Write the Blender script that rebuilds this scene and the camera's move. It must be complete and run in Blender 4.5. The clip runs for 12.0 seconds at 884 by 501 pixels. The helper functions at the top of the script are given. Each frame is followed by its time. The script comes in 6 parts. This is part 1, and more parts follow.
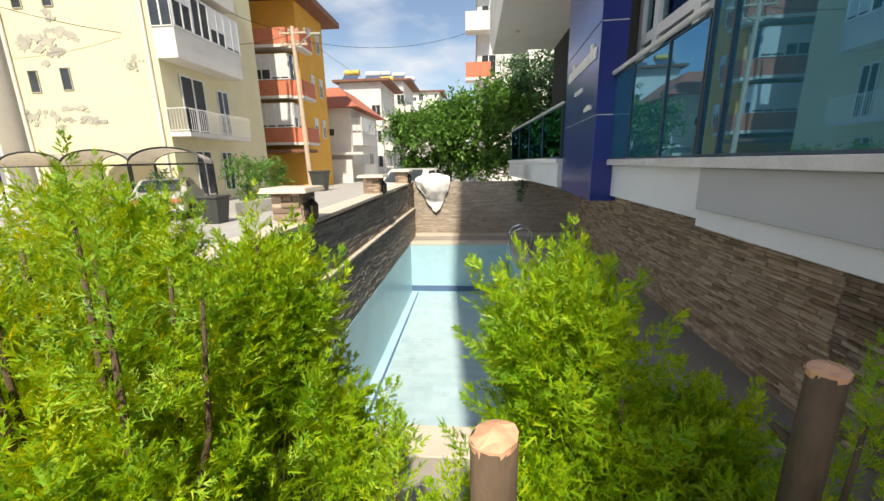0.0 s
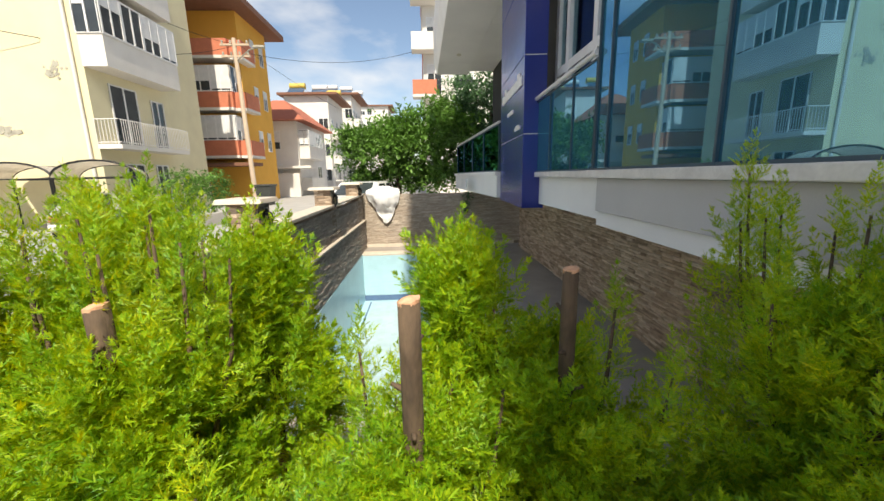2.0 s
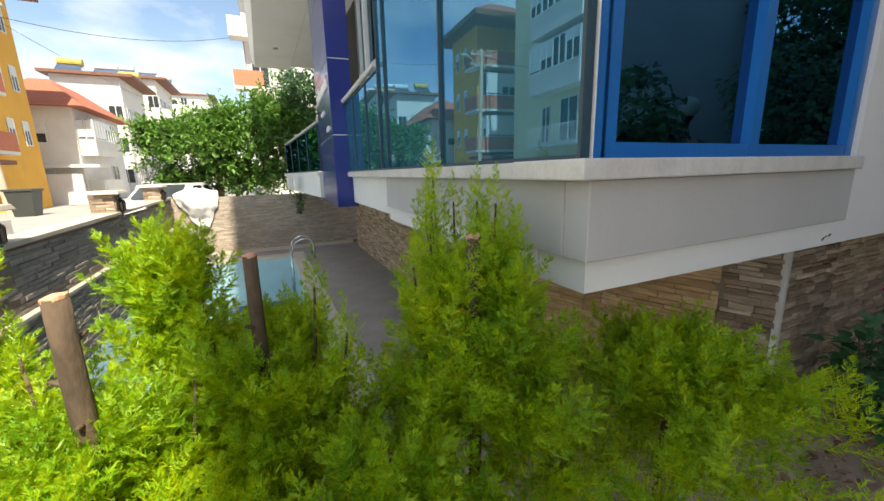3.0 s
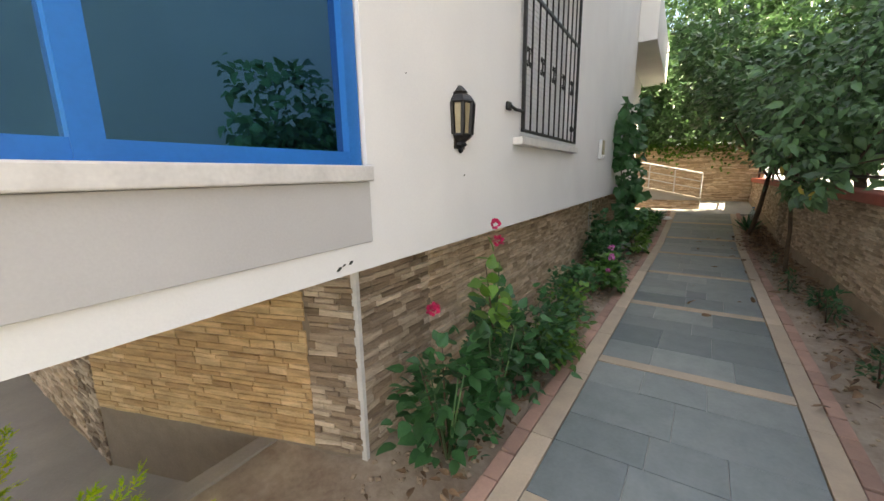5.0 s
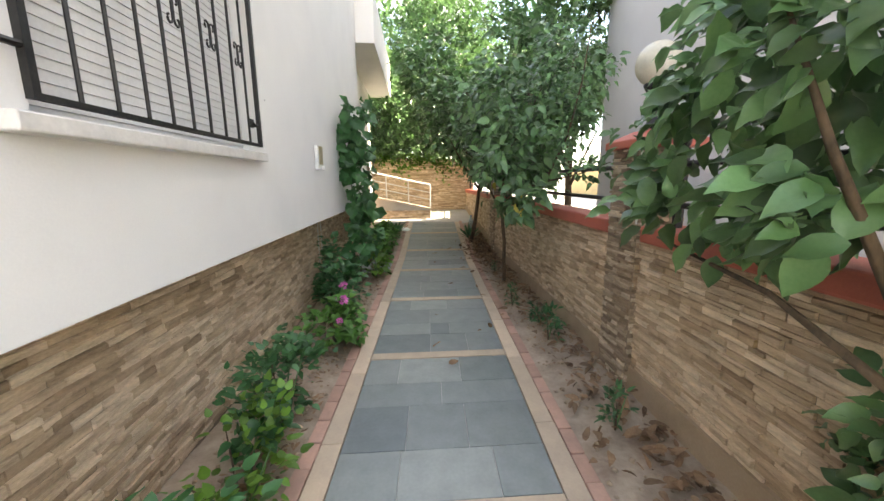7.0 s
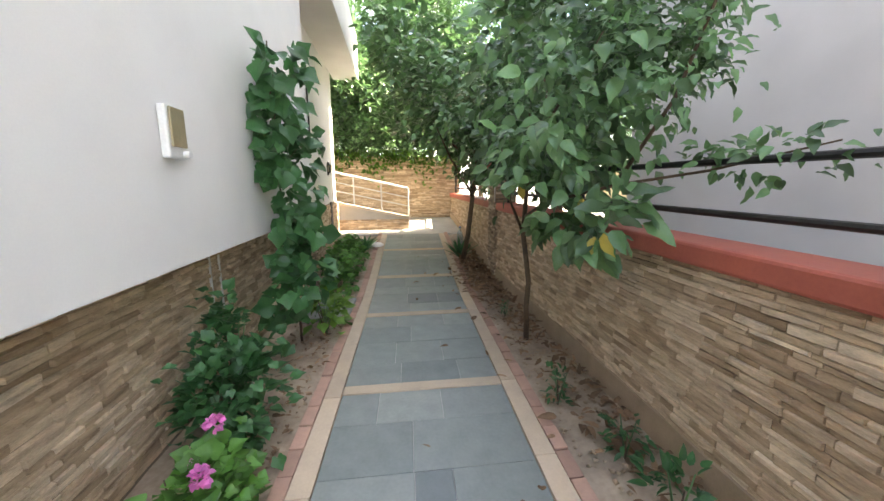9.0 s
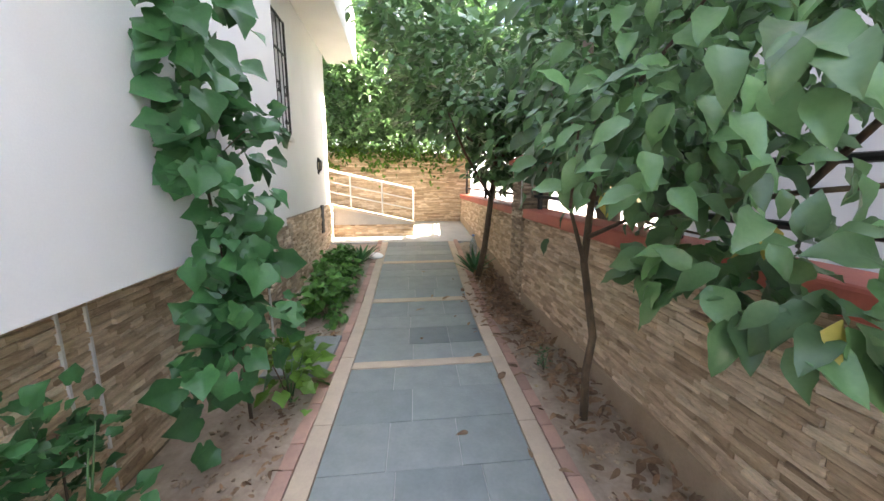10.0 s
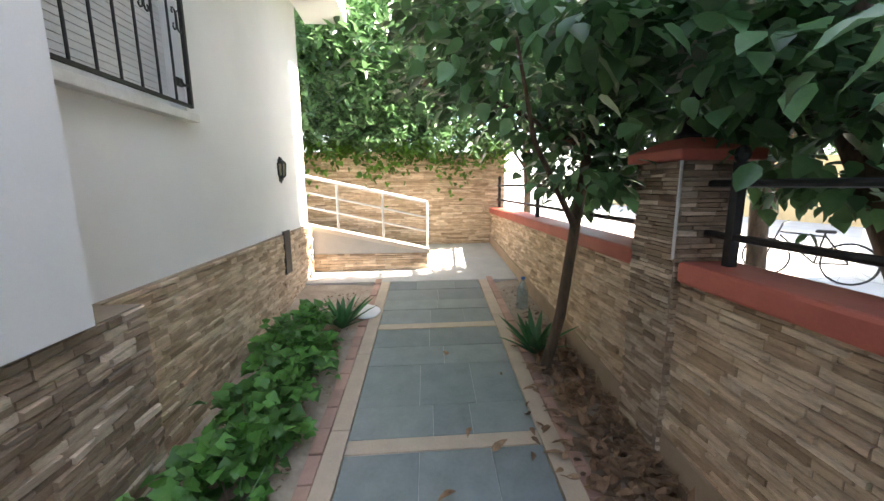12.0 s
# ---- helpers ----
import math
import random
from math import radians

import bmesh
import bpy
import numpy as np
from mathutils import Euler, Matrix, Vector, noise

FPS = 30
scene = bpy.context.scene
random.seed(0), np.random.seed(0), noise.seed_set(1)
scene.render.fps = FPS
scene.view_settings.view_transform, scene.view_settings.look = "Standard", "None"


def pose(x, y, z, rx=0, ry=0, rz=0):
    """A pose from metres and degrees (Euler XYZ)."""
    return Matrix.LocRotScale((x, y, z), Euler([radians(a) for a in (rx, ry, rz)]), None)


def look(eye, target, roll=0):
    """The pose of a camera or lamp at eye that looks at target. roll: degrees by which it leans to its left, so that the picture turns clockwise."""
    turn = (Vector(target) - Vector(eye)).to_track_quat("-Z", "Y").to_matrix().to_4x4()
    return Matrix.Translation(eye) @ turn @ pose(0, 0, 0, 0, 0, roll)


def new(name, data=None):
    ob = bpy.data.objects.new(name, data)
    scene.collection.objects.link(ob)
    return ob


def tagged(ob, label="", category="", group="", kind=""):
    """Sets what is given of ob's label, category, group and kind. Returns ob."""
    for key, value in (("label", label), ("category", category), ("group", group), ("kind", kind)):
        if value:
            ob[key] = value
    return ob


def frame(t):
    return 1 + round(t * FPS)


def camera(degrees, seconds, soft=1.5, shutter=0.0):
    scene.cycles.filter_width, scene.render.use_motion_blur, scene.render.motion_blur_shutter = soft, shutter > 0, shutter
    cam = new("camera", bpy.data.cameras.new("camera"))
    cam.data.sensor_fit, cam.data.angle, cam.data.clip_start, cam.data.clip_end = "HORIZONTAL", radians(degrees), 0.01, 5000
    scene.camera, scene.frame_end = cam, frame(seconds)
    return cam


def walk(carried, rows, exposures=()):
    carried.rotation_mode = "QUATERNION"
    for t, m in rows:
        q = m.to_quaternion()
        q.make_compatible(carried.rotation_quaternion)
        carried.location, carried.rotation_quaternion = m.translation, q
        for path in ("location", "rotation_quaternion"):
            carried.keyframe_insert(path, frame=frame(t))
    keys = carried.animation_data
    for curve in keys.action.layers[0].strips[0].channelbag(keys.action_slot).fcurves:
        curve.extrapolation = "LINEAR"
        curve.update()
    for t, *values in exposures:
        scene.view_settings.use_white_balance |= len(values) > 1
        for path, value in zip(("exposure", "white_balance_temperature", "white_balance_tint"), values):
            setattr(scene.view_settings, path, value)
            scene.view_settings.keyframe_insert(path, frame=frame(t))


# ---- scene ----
cam = camera(99.5, 12.0)
METRES, EYE, TILT, LEAN, TURN = 9.76, 1.5, 0.0, 0.0, 4.7
ROWS = [
    (0.0, 0.0, 0.0, 0.0, -0.25, -13.2, 1.06),
    (0.5, 0.0037, -0.0062, 0.0003, -1.33, -12.8, 1.08),
    (1.0, 0.0023, -0.0152, 0.0007, -1.66, -12.02, 1.08),
    (1.5, -0.0023, -0.026, -0.0011, -2.4, -11.35, 1.03),
    (2.0, 0.0022, -0.0405, -0.0013, -7.67, -11.36, 1.16),
    (2.5, 0.0174, -0.0591, -0.0014, -17.89, -11.67, 1.36),
    (3.0, 0.0372, -0.0726, -0.0022, -30.07, -11.89, 1.37),
    (3.5, 0.0706, -0.0825, -0.0052, -43.57, -12.16, 1.37),
    (5.5, 0.2176, -0.1182, -0.0014, -69.69, -11.13, 0.83),
    (6.0, 0.2541, -0.1246, 0.0018, -80.86, -11.02, 0.71),
    (6.5, 0.2938, -0.1244, 0.0035, -92.15, -10.99, 0.53),
    (8.5, 0.4911, -0.142, 0.0024, -103.59, -10.5, 0.31),
    (9.0, 0.5503, -0.1511, 0.0025, -102.24, -10.36, 0.2),
    (9.5, 0.6104, -0.1603, 0.0019, -101.68, -10.48, 0.09),
    (10.0, 0.6747, -0.1706, 0.0042, -101.27, -10.51, 0.05),
    (10.5, 0.7373, -0.1728, 0.0064, -100.62, -10.73, 0.12),
    (11.0, 0.8042, -0.1794, 0.0076, -100.43, -10.72, 0.04),
    (11.5, 0.8686, -0.1858, 0.0094, -99.86, -10.36, 0.21),
    (12.0, 0.933, -0.1991, 0.0117, -99.44, -9.74, 0.28),
]
walk(cam, [(t, pose(0, 0, EYE, TILT, LEAN, TURN) @ pose(METRES * x, METRES * y, METRES * z, 90 + pitch, roll, yaw)) for t, x, y, z, yaw, pitch, roll in ROWS],
     [(0, 0.35, 7000, 10), (2.5, 0.42, 7000, 9), (3.0, 0.85, 7100, 8), (3.5, 1.42, 7300, 8), (5.5, 2.2, 8200, 12), (6.0, 2.3, 8000, 12), (6.5, 2.65, 8200, 12), (8.5, 3.2, 7900, 12), (9.0, 3.25, 7800, 12), (9.5, 3.45, 7500, 13), (10.0, 3.6, 7300, 15), (10.5, 3.6, 7200, 15), (11.5, 3.4, 6900, 14), (12, 3.35, 6800, 13)])
# ---- light ----
SUN_EL, SUN_AZ = 52.0, -4.5          # sun stands to the south, a little east
world = bpy.data.worlds.new("sky")
scene.world = world
world.use_nodes = True
wn = world.node_tree
sky = wn.nodes.new("ShaderNodeTexSky")
sky.sky_type, sky.sun_disc = "NISHITA", False
sky.sun_elevation, sky.sun_rotation = radians(SUN_EL), radians(180 + SUN_AZ)
co, mp_, cn, cr_, cm = [wn.nodes.new("ShaderNode" + k) for k in ("TexCoord", "Mapping", "TexNoise", "ValToRGB", "Mix")]
mp_.inputs["Scale"].default_value = (1.6, 1.6, 4.0)
cn.inputs["Scale"].default_value, cn.inputs["Detail"].default_value = 1.7, 7
cr_.color_ramp.elements[0].position, cr_.color_ramp.elements[1].position = 0.47, 0.72
cm.data_type = "RGBA"
cm.inputs[7].default_value = (6.2, 6.3, 6.5, 1)
wn.links.new(co.outputs["Generated"], mp_.inputs[0]), wn.links.new(mp_.outputs[0], cn.inputs["Vector"])
wn.links.new(cn.outputs[0], cr_.inputs[0]), wn.links.new(cr_.outputs[0], cm.inputs[0])
wn.links.new(sky.outputs[0], cm.inputs[6]), wn.links.new(cm.outputs[2], wn.nodes["Background"].inputs[0])
wn.nodes["Background"].inputs[1].default_value = 0.13
sun = new("sun", bpy.data.lights.new("sun", "SUN"))
sun.data.energy, sun.data.angle, sun.data.color = 5.2, radians(0.6), (1.0, 0.94, 0.83)
_a, _e = radians(SUN_AZ), radians(SUN_EL)
sun.matrix_world = look((0, 0, 0), (math.sin(_a) * math.cos(_e), math.cos(_a) * math.cos(_e), -math.sin(_e)))
sun.location = (0, -20, 30)


# ---- materials ----
def mat(name, c1, c2=None, scale=6.0, rough=0.6, bump=0.15, metal=0.0, fine=70.0, vary=0.0, ramp=None, transl=0.0, stains=0.0, stretch=(1, 1, 1), wave=0.0, through_tint=None):
    m = bpy.data.materials.new(name)
    m.use_nodes = True
    nt = m.node_tree
    bs = nt.nodes["Principled BSDF"]
    N, L = nt.nodes.new, nt.links.new
    tc = N("ShaderNodeTexCoord")
    geo = N("ShaderNodeNewGeometry")
    mp = N("ShaderNodeMapping")
    mp.inputs["Scale"].default_value = stretch
    L(geo.outputs["Position"], mp.inputs[0])
    n1, n2 = N("ShaderNodeTexNoise"), N("ShaderNodeTexNoise")
    n1.inputs["Scale"].default_value, n1.inputs["Detail"].default_value = scale, 5
    n2.inputs["Scale"].default_value, n2.inputs["Detail"].default_value = fine, 4
    L(mp.outputs[0], n1.inputs["Vector"]), L(mp.outputs[0], n2.inputs["Vector"])
    c2 = c2 or tuple(v * 0.8 for v in c1)
    add = N("ShaderNodeMath")
    add.operation = "MULTIPLY_ADD"
    L(n2.outputs[0], add.inputs[0])
    add.inputs[1].default_value = 0.5
    L(n1.outputs[0], add.inputs[2])
    cr = N("ShaderNodeValToRGB")
    cr.color_ramp.elements[0].position, cr.color_ramp.elements[1].position = 0.5, 1.0
    cr.color_ramp.elements[0].color, cr.color_ramp.elements[1].color = (*c1, 1), (*c2, 1)
    L(add.outputs[0], cr.inputs[0])
    col = cr.outputs[0]
    if ramp or vary:
        oi = N("ShaderNodeObjectInfo")
        sm = N("ShaderNodeMath")
        sm.operation = "ADD"
        L(oi.outputs["Random"], sm.inputs[0]), L(geo.outputs["Random Per Island"], sm.inputs[1])
        fr = N("ShaderNodeMath")
        fr.operation = "FRACT"
        L(sm.outputs[0], fr.inputs[0])
        if ramp:
            r2 = N("ShaderNodeValToRGB")
            el = r2.color_ramp.elements
            while len(el) < len(ramp):
                el.new(0.5)
            for i, c in enumerate(ramp):
                el[i].position, el[i].color = i / (len(ramp) - 1), (*c, 1)
            L(fr.outputs[0], r2.inputs[0])
            mx = N("ShaderNodeMix")
            mx.data_type, mx.blend_type = "RGBA", "MULTIPLY"
            mx.inputs[0].default_value = 1.0
            L(r2.outputs[0], mx.inputs[6]), L(col, mx.inputs[7])
            col = mx.outputs[2]
        else:
            hv = N("ShaderNodeHueSaturation")
            mr = N("ShaderNodeMapRange")
            mr.inputs[3].default_value, mr.inputs[4].default_value = 1 - vary, 1 + vary
            L(fr.outputs[0], mr.inputs[0]), L(mr.outputs[0], hv.inputs["Value"]), L(col, hv.inputs["Color"])
            col = hv.outputs[0]
    if stains:
        n3 = N("ShaderNodeTexNoise")
        n3.inputs["Scale"].default_value, n3.inputs["Detail"].default_value = 1.3, 8
        L(geo.outputs["Position"], n3.inputs["Vector"])
        r3 = N("ShaderNodeValToRGB")
        r3.color_ramp.elements[0].position, r3.color_ramp.elements[1].position = 0.5, 0.75
        L(n3.outputs[0], r3.inputs[0])
        k = N("ShaderNodeMath")
        k.operation = "MULTIPLY"
        k.inputs[1].default_value = stains
        L(r3.outputs[0], k.inputs[0])
        mx = N("ShaderNodeMix")
        mx.data_type = "RGBA"
        L(k.outputs[0], mx.inputs[0]), L(col, mx.inputs[6])
        mx.inputs[7].default_value = (*[v * 0.45 for v in c1], 1)
        col = mx.outputs[2]
    L(col, bs.inputs["Base Color"])
    bs.inputs["Roughness"].default_value, bs.inputs["Metallic"].default_value = rough, metal
    if bump:
        b = N("ShaderNodeBump")
        b.inputs["Strength"].default_value, b.inputs["Distance"].default_value = bump, 0.01
        L(add.outputs[0], b.inputs["Height"]), L(b.outputs[0], bs.inputs["Normal"])
    if transl:
        tr = N("ShaderNodeBsdfTranslucent")
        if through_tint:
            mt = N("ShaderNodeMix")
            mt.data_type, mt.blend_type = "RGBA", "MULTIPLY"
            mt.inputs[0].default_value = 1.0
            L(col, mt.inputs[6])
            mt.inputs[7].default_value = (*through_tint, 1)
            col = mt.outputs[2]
        L(col, tr.inputs[0])
        ms = N("ShaderNodeMixShader")
        ms.inputs[0].default_value = transl
        L(bs.outputs[0], ms.inputs[1]), L(tr.outputs[0], ms.inputs[2])
        L(ms.outputs[0], nt.nodes["Material Output"].inputs[0])
    return m


def glass_mat(name, tint, reflect, sheen=(0.50, 0.78, 0.92), interior_haze=None):
    m = bpy.data.materials.new(name)
    m.use_nodes = True
    nt = m.node_tree
    nt.nodes.remove(nt.nodes["Principled BSDF"])
    g, t, x = nt.nodes.new("ShaderNodeBsdfGlossy"), nt.nodes.new("ShaderNodeBsdfTransparent"), nt.nodes.new("ShaderNodeMixShader")
    g.inputs[0].default_value, g.inputs["Roughness"].default_value = (*sheen, 1), 0.012
    t.inputs[0].default_value = (*tint, 1)
    x.inputs[0].default_value = reflect
    nt.links.new(t.outputs[0], x.inputs[1]), nt.links.new(g.outputs[0], x.inputs[2])
    last = x
    # diffuse colour mixed in to imitate the glow of the room behind the pane
    if interior_haze:
        d, last = nt.nodes.new("ShaderNodeBsdfDiffuse"), nt.nodes.new("ShaderNodeMixShader")
        n, r = nt.nodes.new("ShaderNodeTexNoise"), nt.nodes.new("ShaderNodeMapRange")
        n.inputs["Scale"].default_value, n.inputs["Detail"].default_value = 1.6, 5
        r.inputs[1].default_value, r.inputs[2].default_value = 0.3, 0.7
        r.inputs[3].default_value, r.inputs[4].default_value = interior_haze[3] * 0.7, interior_haze[3] * 1.3
        d.inputs[0].default_value = (*interior_haze[:3], 1)
        nt.links.new(n.outputs[0], r.inputs[0]), nt.links.new(r.outputs[0], last.inputs[0])
        nt.links.new(x.outputs[0], last.inputs[1]), nt.links.new(d.outputs[0], last.inputs[2])
    nt.links.new(last.outputs[0], nt.nodes["Material Output"].inputs[0])
    return m


M_WHITE = mat("white_plaster", (0.80, 0.79, 0.77), (0.74, 0.73, 0.72), 1.5, 0.85, 0.12, fine=120, stains=0.12)
M_LILAC = mat("pale_gray_plaster", (0.55, 0.53, 0.53), (0.49, 0.475, 0.475), 1.5, 0.85, 0.12, fine=120, stains=0.15)
M_GRAY = mat("gray_plaster", (0.52, 0.51, 0.50), (0.46, 0.45, 0.445), 2, 0.8, 0.1, fine=140, stains=0.1)
M_SILL = mat("marble_sill", (0.72, 0.70, 0.67), (0.55, 0.53, 0.51), 9, 0.4, 0.05)
M_STONE = mat("split_stone", (0.58, 0.55, 0.52), (1.18, 1.16, 1.13), 7, 0.75, 0.8, fine=60, stretch=(1, 1, 5),
              ramp=[(0.341, 0.237, 0.154), (0.572, 0.424, 0.286), (0.748, 0.594, 0.44), (0.517, 0.38, 0.253), (0.814, 0.671, 0.512), (0.616, 0.462, 0.325), (0.44, 0.314, 0.209)])
M_STONE_TAN = mat("tan_split_stone", (0.60, 0.56, 0.50), (1.12, 1.1, 1.06), 7, 0.75, 0.7, fine=60, stretch=(1, 1, 5),
                  ramp=[(0.561, 0.354, 0.177), (0.683, 0.464, 0.244), (0.756, 0.537, 0.305), (0.610, 0.403, 0.207), (0.805, 0.598, 0.354), (0.488, 0.305, 0.152)])
M_STONE_PIER = mat("dark_split_stone", (0.58, 0.55, 0.52), (1.2, 1.18, 1.16), 7, 0.75, 0.8, fine=60, stretch=(1, 1, 5),
                   ramp=[(0.184, 0.13, 0.086), (0.432, 0.324, 0.227), (0.281, 0.205, 0.146), (0.713, 0.594, 0.464), (0.356, 0.27, 0.194), (0.227, 0.162, 0.113), (0.54, 0.432, 0.324)])
M_STONE_DK = mat("gray_split_stone", (0.7, 0.68, 0.65), (1.1, 1.08, 1.05), 9, 0.75, 0.6, fine=80, stretch=(1, 1, 4),
                 ramp=[(0.24, 0.21, 0.185), (0.34, 0.30, 0.265), (0.42, 0.37, 0.33), (0.29, 0.255, 0.225), (0.48, 0.425, 0.37)])
M_STONE_POOL = mat("pale_split_stone", (0.7, 0.68, 0.65), (1.1, 1.08, 1.05), 9, 0.75, 0.6, fine=80, stretch=(1, 1, 4),
                   ramp=[(0.40, 0.33, 0.265), (0.46, 0.39, 0.32), (0.52, 0.45, 0.375), (0.40, 0.335, 0.27), (0.56, 0.49, 0.41)])
M_MORTAR = mat("mortar", (0.27, 0.21, 0.155), None, 10, 0.95, 0.4)
M_SKIRT = mat("cement_skirting", (0.42, 0.31, 0.215), (0.32, 0.235, 0.16), 5, 0.9, 0.3, stains=0.4)
M_RED = mat("red_painted_concrete", (0.50, 0.13, 0.085), (0.40, 0.10, 0.07), 5, 0.6, 0.25, stains=0.35)
M_SLATE = mat("slate", (0.95, 0.95, 0.95), (0.72, 0.74, 0.74), 7, 0.40, 0.3, fine=45,
              ramp=[(0.18, 0.205, 0.20), (0.27, 0.295, 0.28), (0.215, 0.24, 0.235), (0.33, 0.35, 0.325), (0.15, 0.175, 0.18)])
M_CREAM = mat("cream_stone", (0.55, 0.43, 0.31), (0.45, 0.35, 0.26), 6, 0.7, 0.2, vary=0.12, stains=0.2)
M_BRICK = mat("clay_edging", (0.45, 0.27, 0.20), (0.36, 0.22, 0.17), 12, 0.85, 0.4, vary=0.2)
M_SOIL = mat("soil", (0.46, 0.37, 0.28), (0.26, 0.19, 0.14), 5, 0.95, 1.0, fine=28, stains=0.55)
M_DRY = mat("dry_leaves", (0.30, 0.19, 0.11), (0.16, 0.09, 0.05), 20, 0.8, 0.2, vary=0.4, transl=0.2)
M_CONC = mat("concrete", (0.50, 0.48, 0.44), (0.40, 0.38, 0.35), 3, 0.9, 0.25, stains=0.35)
M_ROAD = mat("pale_road", (0.40, 0.385, 0.36), (0.33, 0.32, 0.30), 1.2, 0.9, 0.3, stains=0.3)
M_DECK = mat("pool_deck", (0.36, 0.32, 0.28), (0.28, 0.25, 0.22), 3, 0.7, 0.2, stains=0.3)
M_RIM = mat("cream_rim", (0.62, 0.55, 0.45), (0.52, 0.45, 0.37), 6, 0.6, 0.15)
M_POOL = mat("pool_tile", (0.45, 0.66, 0.72), (0.38, 0.59, 0.66), 2.5, 0.3, 0.05, vary=0.02, stains=0.15)
M_POOLW = mat("pool_floor_tile", (0.46, 0.60, 0.63), (0.36, 0.50, 0.55), 2, 0.35, 0.05, vary=0.06, stains=0.25)
M_NAVY = mat("navy_tile", (0.10, 0.17, 0.30), None, 8, 0.3, 0.05)
M_BLUE = mat("blue_cladding", (0.030, 0.045, 0.24), (0.026, 0.04, 0.21), 2, 0.18, 0.0)
M_FRAME = mat("blue_frame", (0.012, 0.16, 0.50), None, 4, 0.3, 0.0)
M_JOINT = mat("dark_joint", (0.03, 0.07, 0.10), None, 4, 0.5, 0.0)
M_PVC = mat("white_pvc", (0.78, 0.78, 0.77), None, 4, 0.35, 0.0)
M_IRON = mat("black_iron", (0.012, 0.012, 0.013), (0.03, 0.028, 0.026), 20, 0.45, 0.2, metal=0.3)
M_CHROME = mat("steel", (0.75, 0.75, 0.75), None, 10, 0.15, 0.0, metal=1.0)
M_RAILW = mat("pale_rail", (0.72, 0.70, 0.68), None, 10, 0.35, 0.05)
M_AMBER = mat("frosted_lamp_glass", (0.50, 0.42, 0.26), None, 10, 0.3, 0.05, transl=0.3)
M_LAMPW = mat("lamp_globe", (0.78, 0.74, 0.62), None, 10, 0.2, 0.0, transl=0.3)
# near-black base colour stands in for the shade inside room and balcony
M_SHADE = mat("interior_shade", (0.03, 0.032, 0.035), None, 2, 0.9, 0.0)
M_CURT = mat("curtain", (0.10, 0.16, 0.22), (0.06, 0.1, 0.15), 6, 0.9, 0.1)
# last tuple: teal haze painted in for the lit curtains behind the glass
M_GLASS = glass_mat("coated_glass", (0.05, 0.19, 0.30), 0.60, (0.24, 0.52, 0.76), (0.05, 0.24, 0.34, 0.28))
M_GLASSD = glass_mat("dark_glass", (0.03, 0.10, 0.17), 0.45, (0.17, 0.48, 0.76))
M_CLEAR = glass_mat("plain_glass", (0.55, 0.6, 0.6), 0.25)
M_LEAF = mat("broad_leaf", (0.125, 0.235, 0.095), (0.08, 0.175, 0.065), 9, 0.34, 0.1, vary=0.5, transl=0.28)
M_LEAF2 = mat("vine_leaf", (0.055, 0.17, 0.055), (0.035, 0.12, 0.04), 9, 0.42, 0.1, vary=0.35, transl=0.35)
M_LEAF3 = mat("bright_leaf", (0.14, 0.28, 0.04), (0.09, 0.20, 0.03), 9, 0.45, 0.1, vary=0.4, transl=0.33)
M_GERAN = mat("geranium_leaf", (0.10, 0.25, 0.045), (0.065, 0.18, 0.035), 9, 0.5, 0.1, vary=0.4, transl=0.33)
M_YLEAF = mat("yellow_leaf", (0.55, 0.45, 0.10), None, 9, 0.5, 0.1, transl=0.4)
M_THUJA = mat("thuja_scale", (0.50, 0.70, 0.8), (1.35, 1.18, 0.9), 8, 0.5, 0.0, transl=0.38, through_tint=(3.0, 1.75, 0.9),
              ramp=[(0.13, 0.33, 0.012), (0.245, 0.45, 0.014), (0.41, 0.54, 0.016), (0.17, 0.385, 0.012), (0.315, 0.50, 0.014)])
M_BARK = mat("bark", (0.15, 0.10, 0.06), (0.055, 0.038, 0.024), 18, 0.9, 0.9, stretch=(1, 1, 0.35))
M_CUT = mat("cut_wood", (0.72, 0.42, 0.26), (0.58, 0.31, 0.18), 25, 0.7, 0.3)
M_PINK = mat("petal", (0.80, 0.27, 0.60), (0.70, 0.16, 0.46), 20, 0.5, 0.1, vary=0.2, transl=0.3)
M_ROSE = mat("rose_petal", (0.62, 0.02, 0.12), (0.5, 0.01, 0.08), 20, 0.5, 0.1, transl=0.2)
M_YELLOW = mat("pale_yellow_render", (0.70, 0.64, 0.42), (0.64, 0.58, 0.385), 1.2, 0.9, 0.15, stains=0.10)
M_PATCH = mat("bare_render", (0.46, 0.44, 0.36), (0.30, 0.285, 0.24), 4, 0.95, 0.4)
M_OCHRE = mat("ochre_render", (0.78, 0.42, 0.07), (0.72, 0.38, 0.06), 1.5, 0.9, 0.1)
M_OCHREWALL = mat("ochre_garden_render", (0.52, 0.37, 0.18), (0.44, 0.31, 0.15), 1.5, 0.9, 0.15, stains=0.25)
M_BAND = mat("terracotta_band", (0.60, 0.20, 0.11), None, 3, 0.85, 0.1)
M_ROOF = mat("roof_tile", (0.42, 0.14, 0.08), (0.32, 0.10, 0.06), 8, 0.85, 0.4, vary=0.15)
M_EAVE = mat("brown_eave", (0.22, 0.10, 0.06), None, 4, 0.8, 0.1)
M_FAR = mat("far_render", (0.72, 0.69, 0.64), (0.64, 0.61, 0.57), 1.0, 0.9, 0.05, stains=0.12)
M_PANE = mat("window_pane", (0.05, 0.06, 0.065), (0.03, 0.035, 0.04), 2, 0.08, 0.0)
M_BLIND = mat("white_blind", (0.72, 0.72, 0.71), None, 3, 0.6, 0.05)
